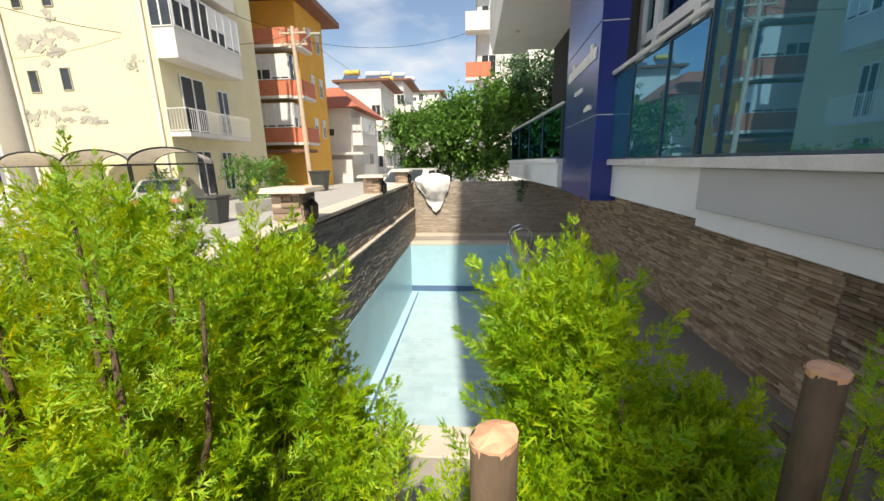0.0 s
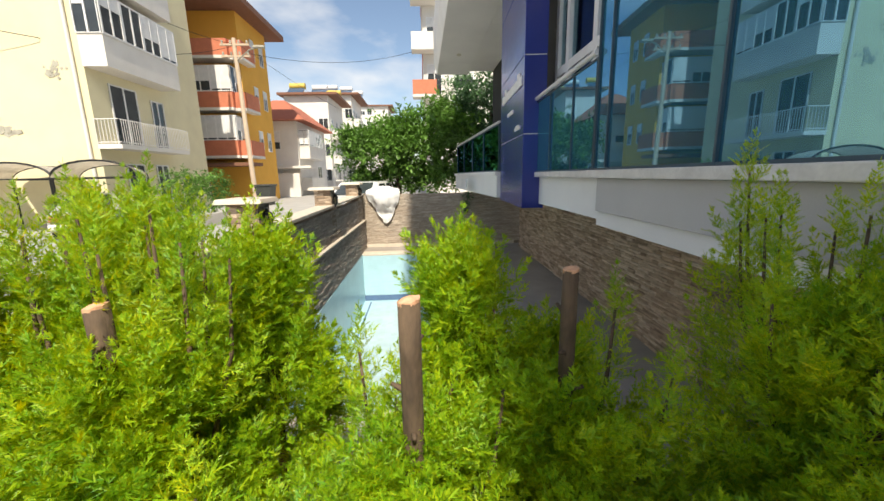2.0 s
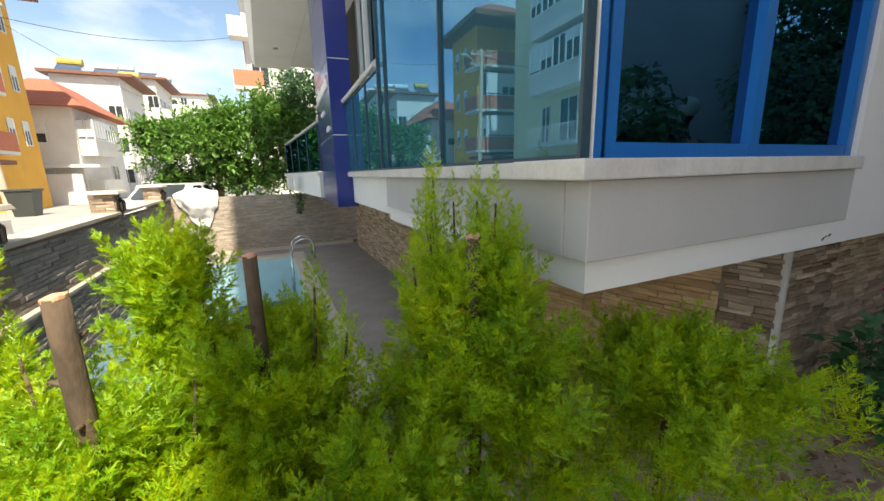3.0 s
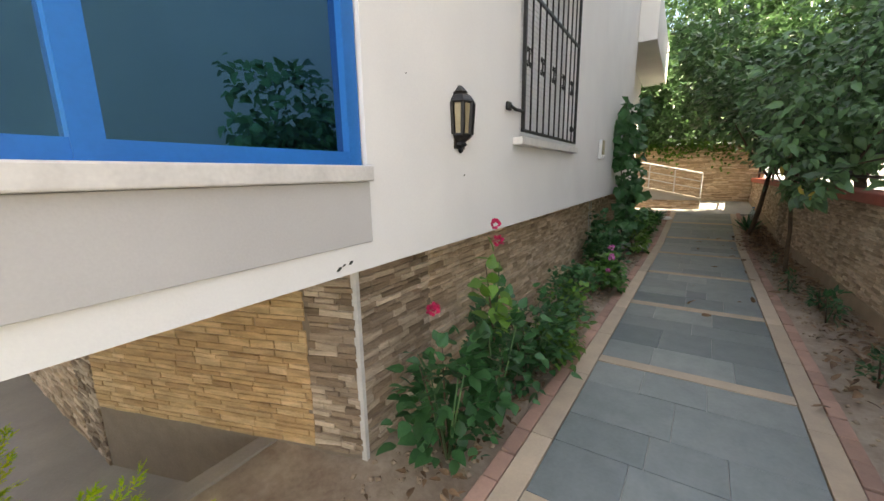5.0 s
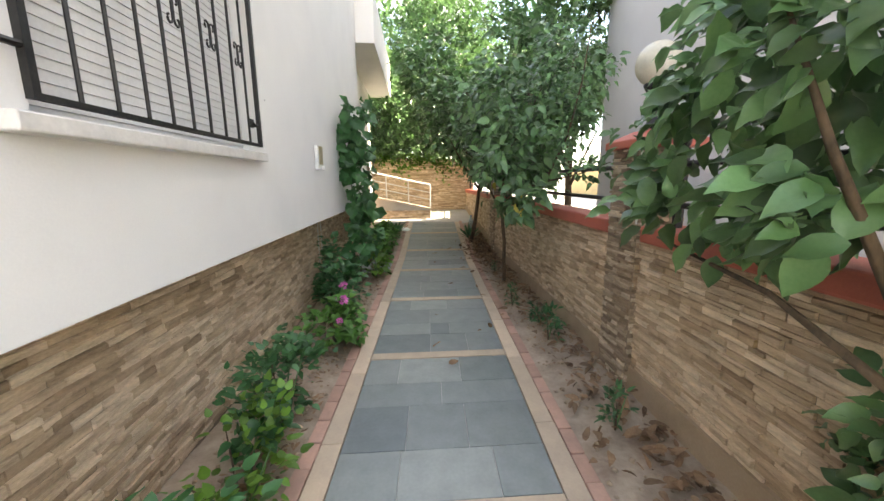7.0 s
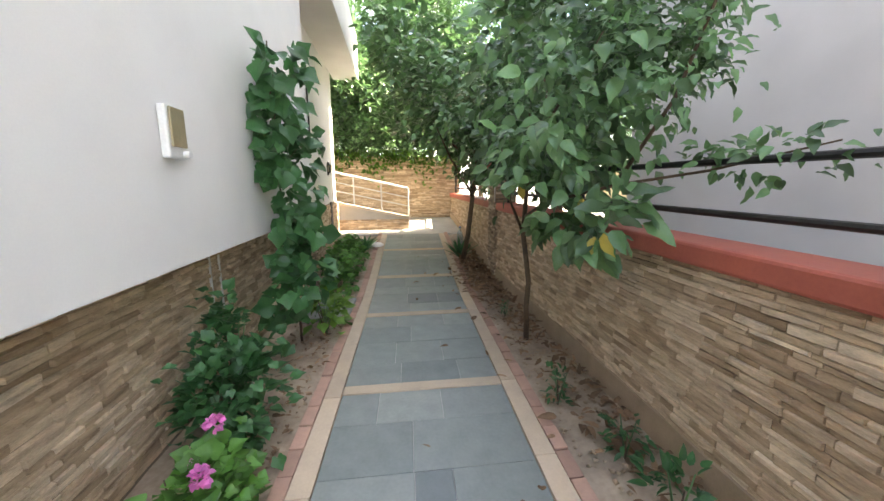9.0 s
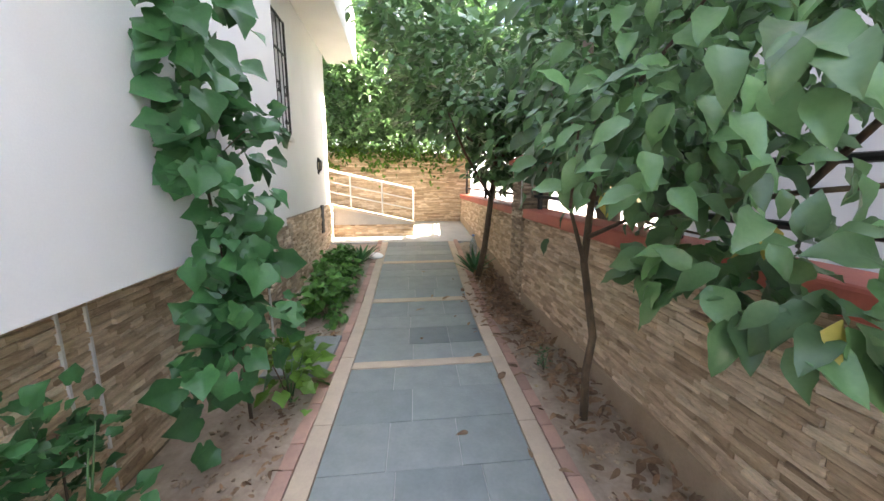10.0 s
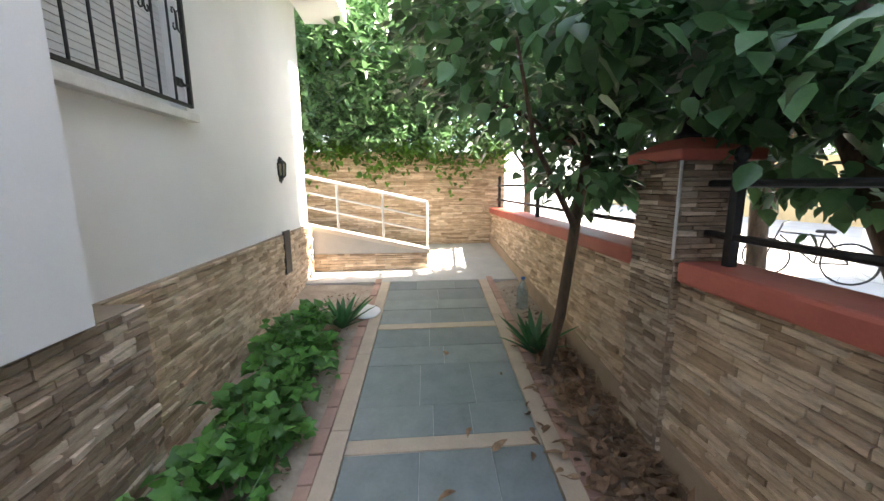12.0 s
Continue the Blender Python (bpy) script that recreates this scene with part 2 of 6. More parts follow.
M_POLE = mat("weathered_pole", (0.60, 0.48, 0.36), (0.46, 0.36, 0.27), 10, 0.9, 0.4, stretch=(1, 1, 0.2))
M_CAR = mat("white_car_paint", (0.75, 0.75, 0.74), None, 3, 0.2, 0.0)
# car paint darkened to carry the carport's shade in its colour
M_CAR_DIM = mat("dimmed_car_paint", (0.42, 0.41, 0.38), (0.36, 0.35, 0.325), 3, 0.35, 0.0)
M_RUB = mat("rubber", (0.02, 0.02, 0.02), None, 10, 0.8, 0.2)
M_TARP = mat("white_sack", (0.78, 0.77, 0.75), (0.70, 0.68, 0.66), 8, 0.6, 0.4)
M_CANVAS = mat("canvas", (0.78, 0.73, 0.64), None, 4, 0.8, 0.1)
M_PLASTIC = mat("dark_plastic", (0.05, 0.055, 0.05), None, 4, 0.5, 0.05)
M_SIGN = mat("blue_sign", (0.03, 0.12, 0.35), None, 3, 0.4, 0.0)
M_LETTER = mat("pale_letters", (0.80, 0.78, 0.72), None, 3, 0.35, 0.0)
M_SOLAR = mat("solar_panel", (0.05, 0.09, 0.16), None, 3, 0.15, 0.0)
M_GOLD = mat("yellow_tank", (0.62, 0.44, 0.08), None, 3, 0.5, 0.0)
M_BOTTLE = glass_mat("clear_plastic", (0.85, 0.92, 0.95), 0.2)


# ---- building blocks ----
def mesh_ob(name, bm, material, parent=None, label="", smooth=False):
    me = bpy.data.meshes.new(name)
    bm.to_mesh(me)
    bm.free()
    me.materials.append(material)
    if smooth:
        for p in me.polygons:
            p.use_smooth = True
    ob = new(name, me)
    ob.parent = parent
    return tagged(ob, label)


def part(name, bm, material, parent, label="", smooth=False):
    return mesh_ob(name, bm, material, parent, label, smooth)


def thing(name, label, category, at=(0, 0, 0), group="", kind=""):
    e = new(name)
    e.empty_display_size = 0.1
    e.location = at
    return tagged(e, label, category, group, kind)


def B():
    return bmesh.new()


def hexa(bm, q, bevel=0.0):
    """A six-sided block from four base and four top corners."""
    vs = [bm.verts.new(p) for p in q]
    fs = [bm.faces.new([vs[i] for i in f]) for f in ((3, 2, 1, 0), (4, 5, 6, 7), (0, 1, 5, 4), (1, 2, 6, 5), (2, 3, 7, 6), (3, 0, 4, 7))]
    if bevel:
        es = list({e for f in fs for e in f.edges})
        bmesh.ops.bevel(bm, geom=es, offset=bevel, segments=2, affect="EDGES", profile=0.5)
    return vs


def box(bm, x0, x1, y0, y1, z0, z1, bevel=0.0):
    return hexa(bm, [(x0, y0, z0), (x1, y0, z0), (x1, y1, z0), (x0, y1, z0), (x0, y0, z1), (x1, y0, z1), (x1, y1, z1), (x0, y1, z1)], bevel)


def run(bm, p, q, a, b, z0, z1, bevel=0.0, rise=0.0):
    """A block along the ground line p to q, from a to b to the left of it; rise lifts the far end."""
    p, q = Vector(p), Vector(q)
    d = (q - p).normalized()
    n = Vector((-d.y, d.x))
    c = [p + n * a, q + n * a, q + n * b, p + n * b]
    lift = (0, rise, rise, 0)
    return hexa(bm, [(v.x, v.y, z0 + k) for v, k in zip(c, lift)] + [(v.x, v.y, z1 + k) for v, k in zip(c, lift)], bevel)


def tube(bm, pts, r, seg=8, r2=None):
    """A round bar through the points, tapering from r to r2."""
    pts = [Vector(p) for p in pts]
    r2 = r if r2 is None else r2
    rings = []
    for i, p in enumerate(pts):
        d = (pts[min(i + 1, len(pts) - 1)] - pts[max(i - 1, 0)]).normalized()
        u = d.orthogonal().normalized() if abs(d.z) > 0.9 else d.cross(Vector((0, 0, 1))).normalized()
        v = d.cross(u)
        k = r + (r2 - r) * i / (len(pts) - 1)
        rings.append([bm.verts.new(p + (u * math.cos(a) + v * math.sin(a)) * k) for a in [2 * math.pi * j / seg for j in range(seg)]])
    for a, b in zip(rings, rings[1:]):
        for j in range(seg):
            bm.faces.new((a[j], a[(j + 1) % seg], b[(j + 1) % seg], b[j]))
    bm.faces.new(rings[0][::-1]), bm.faces.new(rings[-1])


def lathe(bm, profile, at=(0, 0, 0), seg=16):
    """A turned body from (radius, height) pairs."""
    rings = [[bm.verts.new((at[0] + r * math.cos(2 * math.pi * j / seg), at[1] + r * math.sin(2 * math.pi * j / seg), at[2] + z)) for j in range(seg)] for r, z in profile]
    for a, b in zip(rings, rings[1:]):
        for j in range(seg):
            bm.faces.new((a[j], a[(j + 1) % seg], b[(j + 1) % seg], b[j]))
    bm.faces.new(rings[0][::-1]), bm.faces.new(rings[-1])


def wall_run(bm, p, q, thick, z0, z1, holes=()):
    """A wall along p to q, its body to the left, with through holes (u0, u1, z0, z1)."""
    p, q = Vector(p), Vector(q)
    ln = (q - p).length
    us = sorted({0.0, ln, *[h[0] for h in holes], *[h[1] for h in holes]})
    for a, b in zip(us, us[1:]):
        A, C = p + (q - p) * a / ln, p + (q - p) * b / ln
        cuts = sorted((h[2], h[3]) for h in holes if h[0] < (a + b) / 2 < h[1])
        z = z0
        for c0, c1 in cuts:
            if c0 > z:
                run(bm, A, C, 0, thick, z, c0)
            z = c1
        if z < z1:
            run(bm, A, C, 0, thick, z, z1)


# outer corners of a strip: how far each end tapers and stands out
SHAPES = (((0.02, 0.7, 0.12), (0.98, 1.0, 0.05), (0.985, 0.9, 0.80), (0.015, 0.6, 0.95)), ((0.02, 1.0, 0.04), (0.98, 0.6, 0.22), (0.985, 0.55, 0.95), (0.015, 1.0, 0.90)), ((0.02, 0.85, 0.16), (0.98, 0.9, 0.10), (0.985, 1.0, 0.93), (0.015, 0.9, 0.78)))
ROOT = ((0, 0, 0), (1, 0, 0), (1, 0, 1), (0, 0, 1))


def strip_mesh(outer):
    bm = B()
    vs = [bm.verts.new((x, -y, z)) for x, y, z in ROOT + outer]
    for f in ((4, 5, 6, 7), (0, 1, 5, 4), (1, 2, 6, 5), (2, 3, 7, 6), (3, 0, 4, 7)):
        bm.faces.new([vs[i] for i in f])
    me = bpy.data.meshes.new("stone_strip")
    bm.to_mesh(me)
    bm.free()
    return me


def cladding(parent, p, q, z0, z1, material, seed, row=0.036, lo=0.12, hi=0.42, near=None, deep=0.024):
    """Split-stone strips on the right-hand face of the line p to q; those within the stretch near=(u0, u1) are pieces of their own."""
    rnd = random.Random(seed)
    p, q = Vector(p), Vector(q)
    ln = (q - p).length
    d = (q - p) / ln
    ang = math.atan2(d.y, d.x)
    n = Vector((d.y, -d.x))
    verts, faces, count = [], [], 0
    shapes = [strip_mesh(o) for o in SHAPES]
    for me in shapes:
        me.materials.append(material)
    nrow = int((z1 - z0) / row)
    rise = [rnd.uniform(0.62, 1.38) for r in range(nrow)]
    step = (z1 - z0) / sum(rise)
    low = [z0 + step * sum(rise[:r]) for r in range(nrow)]
    F = ((4, 5, 6, 7), (0, 1, 5, 4), (1, 2, 6, 5), (2, 3, 7, 6), (3, 0, 4, 7))
    for r in range(nrow):
        u = -rnd.random() * 0.2
        while u < ln:
            w = rnd.uniform(lo, hi)
            a, b = max(u, 0), min(u + w, ln)
            u += w
            if b - a < 0.03:
                continue
            dep, zz = rnd.uniform(0.005, deep), low[r]
            h = step * rise[r] - 0.0008 - rnd.uniform(0.0, 0.0015)
            if near and near[0] < (a + b) / 2 < near[1] and count < 300:
                count += 1
                ob = new("stone", shapes[count % 3])
                o = p + d * (a + 0.0015)
                ob.matrix_world = Matrix.LocRotScale((o.x, o.y, zz), Euler((0, 0, ang)), (b - a - 0.003, dep, h))
                ob.parent = parent
                continue
            k = len(verts)
            for tx, ty, tz in ROOT + rnd.choice(SHAPES):
                v = p + d * (a + 0.0015 + tx * (b - a - 0.003)) + n * (ty * dep)
                verts.append((v.x, v.y, zz + tz * h))
            faces += [tuple(k + i for i in f[::-1]) for f in F]
    m2 = bpy.data.meshes.new("stone_strips")
    m2.from_pydata(verts, [], faces)
    m2.materials.append(material)
    ob = new("stone_strips", m2)
    ob.parent = parent
    tagged(ob, kind="stuff")


# leaves
def frames_for(D, rng, roll=1.0, face=(0.0, 0.0, 1.0)):
    D = D / np.linalg.norm(D, axis=1, keepdims=True)
    up = np.tile(face, (len(D), 1)) + rng.normal(0, roll, (len(D), 3)) * 0.5
    X = np.cross(D, up)
    X /= np.linalg.norm(X, axis=1, keepdims=True) + 1e-9
    Z = np.cross(X, D)
    return np.stack([X, D, Z], axis=2)


def spread(name, TV, TF, P, D, S, rng, material, parent, roll=1.0, label="", smooth=True, face=(0.0, 0.0, 1.0)):
    """One mesh of many copies of a small template, each with its y axis along D and its own size."""
    R = frames_for(D, rng, roll, face)
    V = np.einsum("nij,kj->nki", R, TV) * S[:, None, None] + P[:, None, :]
    nv = len(TV)
    me = bpy.data.meshes.new(name)
    off = (np.arange(len(P)) * nv)[:, None, None]
    sizes = [len(f) for f in TF]
    same = len(set(sizes)) == 1
    if same:
        F = (np.array(TF)[None] + off).reshape(-1, sizes[0]).tolist()
    else:
        F = [[i + k * nv for i in f] for k in range(len(P)) for f in TF]
    me.from_pydata(V.reshape(-1, 3).tolist(), [], F)
    me.materials.append(material)
    if smooth:
        me.polygons.foreach_set("use_smooth", [True] * len(me.polygons))
    ob = new(name, me)
    ob.parent = parent
    return tagged(ob, label)


LEAF_V = np.array([(0, 0, 0), (-0.26, 0.10, 0.05), (-0.36, 0.36, 0.07), (-0.2, 0.74, 0.02), (0, 1.0, -0.10), (0.2, 0.74, 0.02), (0.36, 0.36, 0.07), (0.26, 0.10, 0.05), (0, 0.4, 0.0)])
LEAF_F = [(0, 8, 2, 1), (8, 4, 3, 2), (0, 7, 6, 8), (8, 6, 5, 4)]
OVAL_V = LEAF_V * np.array([0.62, 1, 1])
# a pointed leaf with a folded midrib, a drooping tip and wavy edges
_wide = (0.02, 0.20, 0.28, 0.28, 0.22, 0.12, 0.0)
FINE_V = np.array([(s * w, k / 6, 0.42 * w * abs(s) - 0.34 * (k / 6) ** 2 + 0.045 * s * math.sin(k * 2.1)) for k, w in enumerate(_wide) for s in (-1, 0, 1)])
FINE_F = [(3 * k + j, 3 * k + j + 1, 3 * k + j + 4, 3 * k + j + 3) for k in range(6) for j in range(2)]
# a broad leaf with five shallow lobes, folded a little along its midrib
def lobed(a, r):
    w = r * (0.46 + 0.055 * math.cos(5 * a) + 0.09 * math.cos(a) + (0.10 if abs(a) < 0.1 else 0.0)) * (0.55 if abs(a) > 3.0 else 1.0)
    x, y = math.sin(a) * w, 0.40 + math.cos(a) * w
    return (x, y, 0.30 * abs(x) ** 1.2 - 0.34 * (y - 0.25) ** 2 + 0.03 * math.sin(3 * a) * r)


_turn = [-math.pi + 2 * math.pi * k / 20 for k in range(20)]
VINE_V = np.array([(0.0, 0.40, -0.02)] + [lobed(a, 0.5) for a in _turn] + [lobed(a, 1.0) for a in _turn])
VINE_F = [(0, 1 + (k + 1) % 20, 1 + k) for k in range(20)] + [(1 + k, 1 + (k + 1) % 20, 21 + (k + 1) % 20, 21 + k) for k in range(20)]
ROUND_V = VINE_V * np.array([1.12, 0.92, 1.25])
# a small sprig of leaves for foliage that stays farther off
_rs = np.random.RandomState(5)


def sprig(n=5, leaf=OVAL_V, size=0.42):
    vs, fs = [], []
    for i in range(n):
        a, t = i * 2.4, 0.12 + 0.8 * i / n
        d = np.array([[math.cos(a) * 0.8, 0.6, math.sin(a) * 0.8]])
        R = frames_for(d, _rs, 0.6)[0]
        v = leaf @ R.T * size + np.array([0, t * 0.8, 0])
        fs += [tuple(j + len(vs) * 1 for j in f) for f in LEAF_F]
        vs += v.tolist()
    return np.array(vs), fs


SPRIG_V, SPRIG_F = sprig()


def plume(n=20, seed=1):
    """A feathery thuja shoot, one long: toothed flat branchlets in sprays round a stem."""
    r = random.Random(seed)
    vs, fs = [], []

    def branchlet(a, d, ln, side):
        d = d.normalized()
        side = (side - d * side.dot(d)).normalized()
        up = d.cross(side)
        w0 = 0.009
        bow = up * r.uniform(-0.1, 0.2) * ln
        k = len(vs)
        vs.extend([(a + side * w0 * 0.7)[:], (a - side * w0 * 0.7)[:], (a + d * ln * 0.55 + side * w0 + bow * 0.5)[:], (a + d * ln * 0.55 - side * w0 + bow * 0.5)[:], (a + d * ln + bow)[:]])
        fs.extend([(k, k + 1, k + 2), (k + 1, k + 3, k + 2), (k + 2, k + 3, k + 4)])
        for j in range(3):
            t = (j + 0.25) / 3.3
            w = ln * (0.42 * (1 - t) + 0.14)
            for sg in (-1, 1):
                p = a + d * ln * (t + 0.06 * sg) + bow * t
                q = len(vs)
                vs.extend([(p - d * w0 * 1.1)[:], (p + d * w0 * 1.1)[:], (p + d * w * r.uniform(0.7, 1.0) + side * sg * w * r.uniform(0.5, 0.85) + up * w * r.uniform(-0.3, 0.5))[:]])
                fs.append((q, q + 1, q + 2))

    for i in range(n):
        t = (i + 0.3) / n
        a = i * 2.399 + r.uniform(-0.4, 0.4)
        base = Vector((0, t * 0.90, 0))
        out = Vector((math.cos(a), 0, math.sin(a)))
        ax = (out * (1.0 - 0.6 * t) + Vector((0, 0.70 + 0.4 * t, 0))).normalized()
        ln = (0.36 * (1 - t) ** 0.8 + 0.06) * r.uniform(0.75, 1.2)
        side = ax.cross(Vector((0, 1, 0))).normalized()
        if r.random() < 0.5:
            side = (side + ax.cross(side) * r.uniform(-0.8, 0.8)).normalized()
        m = max(3, round(7 * (1 - 0.6 * t)))
        for j in range(m):
            s = (j + 0.5) / m
            sg = 1 if j % 2 else -1
            d = ax * 0.85 + side * sg * 0.7 + Vector((r.uniform(-0.2, 0.2), r.uniform(-0.1, 0.25), r.uniform(-0.2, 0.2)))
            branchlet(base + ax * ln * s * 0.85, d, (ln * (0.42 * (1 - s)) + 0.06) * r.uniform(0.8, 1.2), ax.cross(d) if r.random() < 0.3 else side.cross(d).cross(d))
        branchlet(base + ax * ln * 0.8, ax, ln * 0.3 + 0.03, side)
    branchlet(Vector((0, 0.86, 0)), Vector((0, 1, 0)), 0.15, Vector((1, 0, 0)))
    return np.array(vs), fs


def bark_tube(name, parent, pts, r, r2, seg=9, material=None, label=""):
    bm = B()
    tube(bm, pts, r, seg, r2)
    for v in bm.verts:
        v.co += noise.noise_vector(v.co * 30) * r * 0.12
    return part(name, bm, material or M_BARK, parent, label, True)


# ---- the ground ----
def zf(x):
    return max(0.0, x - 10.8) * 0.09


def yl(x):
    return -0.5 - 0.042 * (x - 4.9)


def yr(x):
    return -1.68 - 0.046 * (x - 4.9)


def yw(x):
    return -2.57 - 0.018 * (x - 6.6)


bm = B()
R0, R1 = (-1.95, -3.4), (17.2, 10.35)
XS, YS = [-600, R0[0], R1[0], 600], [-600, R0[1], R1[1], 600]
gv = {}
for i in range(3):
    for j in range(3):
        if (i, j) != (1, 1):
            bm.faces.new([gv.setdefault(k, bm.verts.new((XS[k[0]], YS[k[1]], 0.0))) if k not in gv else gv[k] for k in ((i, j), (i + 1, j), (i + 1, j + 1), (i, j + 1))])
tagged(mesh_ob("ground", bm, M_ROAD), "pale worn concrete street and yards", "ground", kind="structure")

bm = B()
nx, ny = 120, 30
soil = {}
for i in range(nx + 1):
    for j in range(ny + 1):
        x, y = -1.9 + 19.0 * i / nx, -3.35 + 4.35 * j / ny
        h = 0.03 * noise.noise(Vector((x * 2.2, y * 2.2, 3))) + 0.012 * noise.noise(Vector((x * 9, y * 9, 1)))
        onpath = 2.2 < x and yr(x) - 0.35 < y < yl(x) + 0.3
        soil[i, j] = bm.verts.new((x, y, zf(x) - 0.02 + (-0.03 if onpath else h)))
for i in range(nx):
    for j in range(ny):
        bm.faces.new((soil[i, j], soil[i + 1, j], soil[i + 1, j + 1], soil[i, j + 1]))
tagged(mesh_ob("soil_bed", bm, M_SOIL, smooth=True), "dry brown garden soil beside the path", "soil", kind="structure")
# ---- the path ----
path = thing("path", "slate garden path with cream stone bands and borders", "path", kind="structure")
BANDS = [1.60 + 1.61 * k for k in range(8)]
PX0, PX1 = 1.2, 14.3


def quad_block(bm, pts, z0, z1, bevel=0.004):
    hexa(bm, [(x, y, zf(x) + z0) for x, y in pts] + [(x, y, zf(x) + z1) for x, y in pts], bevel)


def tray(bm, x0, x1, f0, f1, z0, z1, bevel=0.003):
    """A block between x0 and x1, across the fractions f0 to f1 of the path's width."""
    def at(x, f):
        return (x, yr(x) + (yl(x) - yr(x)) * f)
    quad_block(bm, [at(x0, f0), at(x1, f0), at(x1, f1), at(x0, f1)], z0, z1, bevel)


rnd = random.Random(7)
ends = BANDS + [PX1]
for k, xb in enumerate(BANDS):
    bm = B()
    tray(bm, xb, xb + 0.11, 0, 1, -0.04, 0.004)
    part("band", bm, M_CREAM, path)
    x0, x1 = xb + 0.116, ends[k + 1] - 0.006
    if x1 - x0 < 0.2:
        continue
    cuts = [x0, x0 + (x1 - x0) * rnd.uniform(0.2, 0.3), x0 + (x1 - x0) * rnd.uniform(0.46, 0.56), x0 + (x1 - x0) * rnd.uniform(0.72, 0.8), x1]
    for a, b in zip(cuts, cuts[1:]):
        fs = [0, rnd.uniform(0.25, 0.42), rnd.uniform(0.55, 0.78), 1] if rnd.random() < 0.75 else [0, rnd.uniform(0.4, 0.6), 1]
        for c, d in zip(fs, fs[1:]):
            bm = B()
            tray(bm, a + 0.002, b - 0.002, c + 0.0015, d - 0.0015, -0.04, rnd.uniform(-0.003, 0.001), 0.002)
            part("slate", bm, M_SLATE, path)
for side in (0, 1):
    x = PX0
    while x < PX1:
        x2 = min(x + rnd.uniform(0.7, 0.95), PX1)
        a, b = (yl, 1) if side else (yr, -1)
        bm = B()
        quad_block(bm, [(x + 0.002, a(x) + b * 0.004), (x2 - 0.002, a(x2) + b * 0.004), (x2 - 0.002, a(x2) + b * 0.125), (x + 0.002, a(x) + b * 0.125)][::b], -0.05, 0.006, 0.004)
        part("border", bm, M_CREAM, path)
        x = x2
    x = PX0
    while x < PX1:
        x2 = x + 0.21
        bm = B()
        k = rnd.uniform(-0.006, 0.006)
        quad_block(bm, [(x + 0.004, a(x) + b * 0.13), (x2 - 0.004, a(x2) + b * 0.13), (x2 - 0.004, a(x2) + b * 0.215), (x + 0.004, a(x) + b * 0.215)][::b], -0.06, 0.005 + k, 0.006)
        part("edging_brick", bm, M_BRICK, path)
        x = x2
bm = B()
tray(bm, PX0, 10.8, 0.0, 1.0, -0.06, -0.008, 0)
tray(bm, 10.8, PX1, 0.0, 1.0, -0.06, -0.008, 0)
part("joint_bed", bm, M_CONC, path)
# landing at the far end, sunlit concrete
bm = B()
hexa(bm, [(PX1, -2.85, 0.1), (16.5, -2.95, 0.1), (16.5, 0.5, 0.1), (PX1, 0.5, 0.1), (PX1, -2.85, zf(PX1) + 0.004), (16.5, -2.95, zf(16.5)), (16.5, 0.5, zf(16.5)), (PX1, 0.5, zf(PX1) + 0.004)])
tagged(mesh_ob("landing", bm, M_CONC), "pale concrete landing below the ramp", "pavement", kind="structure")
bm = B()
quad_block(bm, [(9.55, -0.50), (10.3, -0.53), (10.3, -0.02), (9.55, -0.0)], 0.0, 0.035, 0.006)
tagged(mesh_ob("paving_slab", bm, M_SLATE), "loose grey slate slab lying on the soil", "slab")

# ---- the hotel ----
SW0, SW1 = (1.30, 0.155), (10.72, 0.035)
SDIR = (Vector(SW1) - Vector(SW0)).normalized()


def sy(x):
    return SW0[1] + (x - SW0[0]) * SDIR.y / SDIR.x


hotel = thing("wall_hotel", "white rendered hotel wall above a stone plinth", "wall", kind="structure")
bm = B()
wall_run(bm, SW0, SW1, 0.22, 1.09, 7.0, [(0.005, 1.68, 1.50, 3.7), (3.28, 4.92, 1.72, 3.3)])
part("wall", bm, M_WHITE, hotel)
bm = B()
run(bm, (1.50, 0.157), (10.72, 0.05), 0.222, 1.9, 1.09, 1.25)
run(bm, (1.46, 0.4), (1.46, 2.41), -1.9, 0.05, 1.096, 1.25)
run(bm, (1.46, 2.42), (1.46, 4.3), -1.9, -0.12, 1.125, 1.25)
part("soffit", bm, M_WHITE, hotel)
bm = B()
run(bm, (10.5, 0.045), (10.72, 0.04), 0.22, 0.7, 1.09, 7.0)
run(bm, (2.9, 8.0), (14.6, 8.0), 0, 0.2, 0.3, 6.85)
run(bm, (14.78, 0.60), (14.78, 8.0), 0, 0.2, 0.3, 7)
run(bm, (3.0, 2.6), (10, 2.6), 0, 0.1, 1.25, 7)
part("inner_wall", bm, M_WHITE, hotel)
bm = B()
run(bm, (1.55, 0.5), (14.9, 0.5), 0, 10.8, 6.9, 7.1)
part("roof_slab", bm, M_WHITE, hotel)

# bay: sill, grey apron, windows
bay = thing("bay_window", "blue framed corner bay with coated glass and marble sill", "window", kind="structure")
W0, W1 = (1.26, 0.13), (1.45, 4.25)
bm = B()
run(bm, (1.20, 0.085), (2.99, 0.105), 0, 0.32, 1.445, 1.505, 0.006)
part("window_sill", bm, M_SILL, bay)
bm = B()
run(bm, W0, W1, -0.28, 0.05, 1.445, 1.503, 0.006)
part("window_sill", bm, M_SILL, bay)
bm = B()
run(bm, (1.27, 0.125), (2.985, 0.128), 0, 0.1, 1.20, 1.443, 0.004)
run(bm, (1.27, 0.228), (1.36, 2.40), -0.1, 0.0, 1.20, 1.443, 0.004)
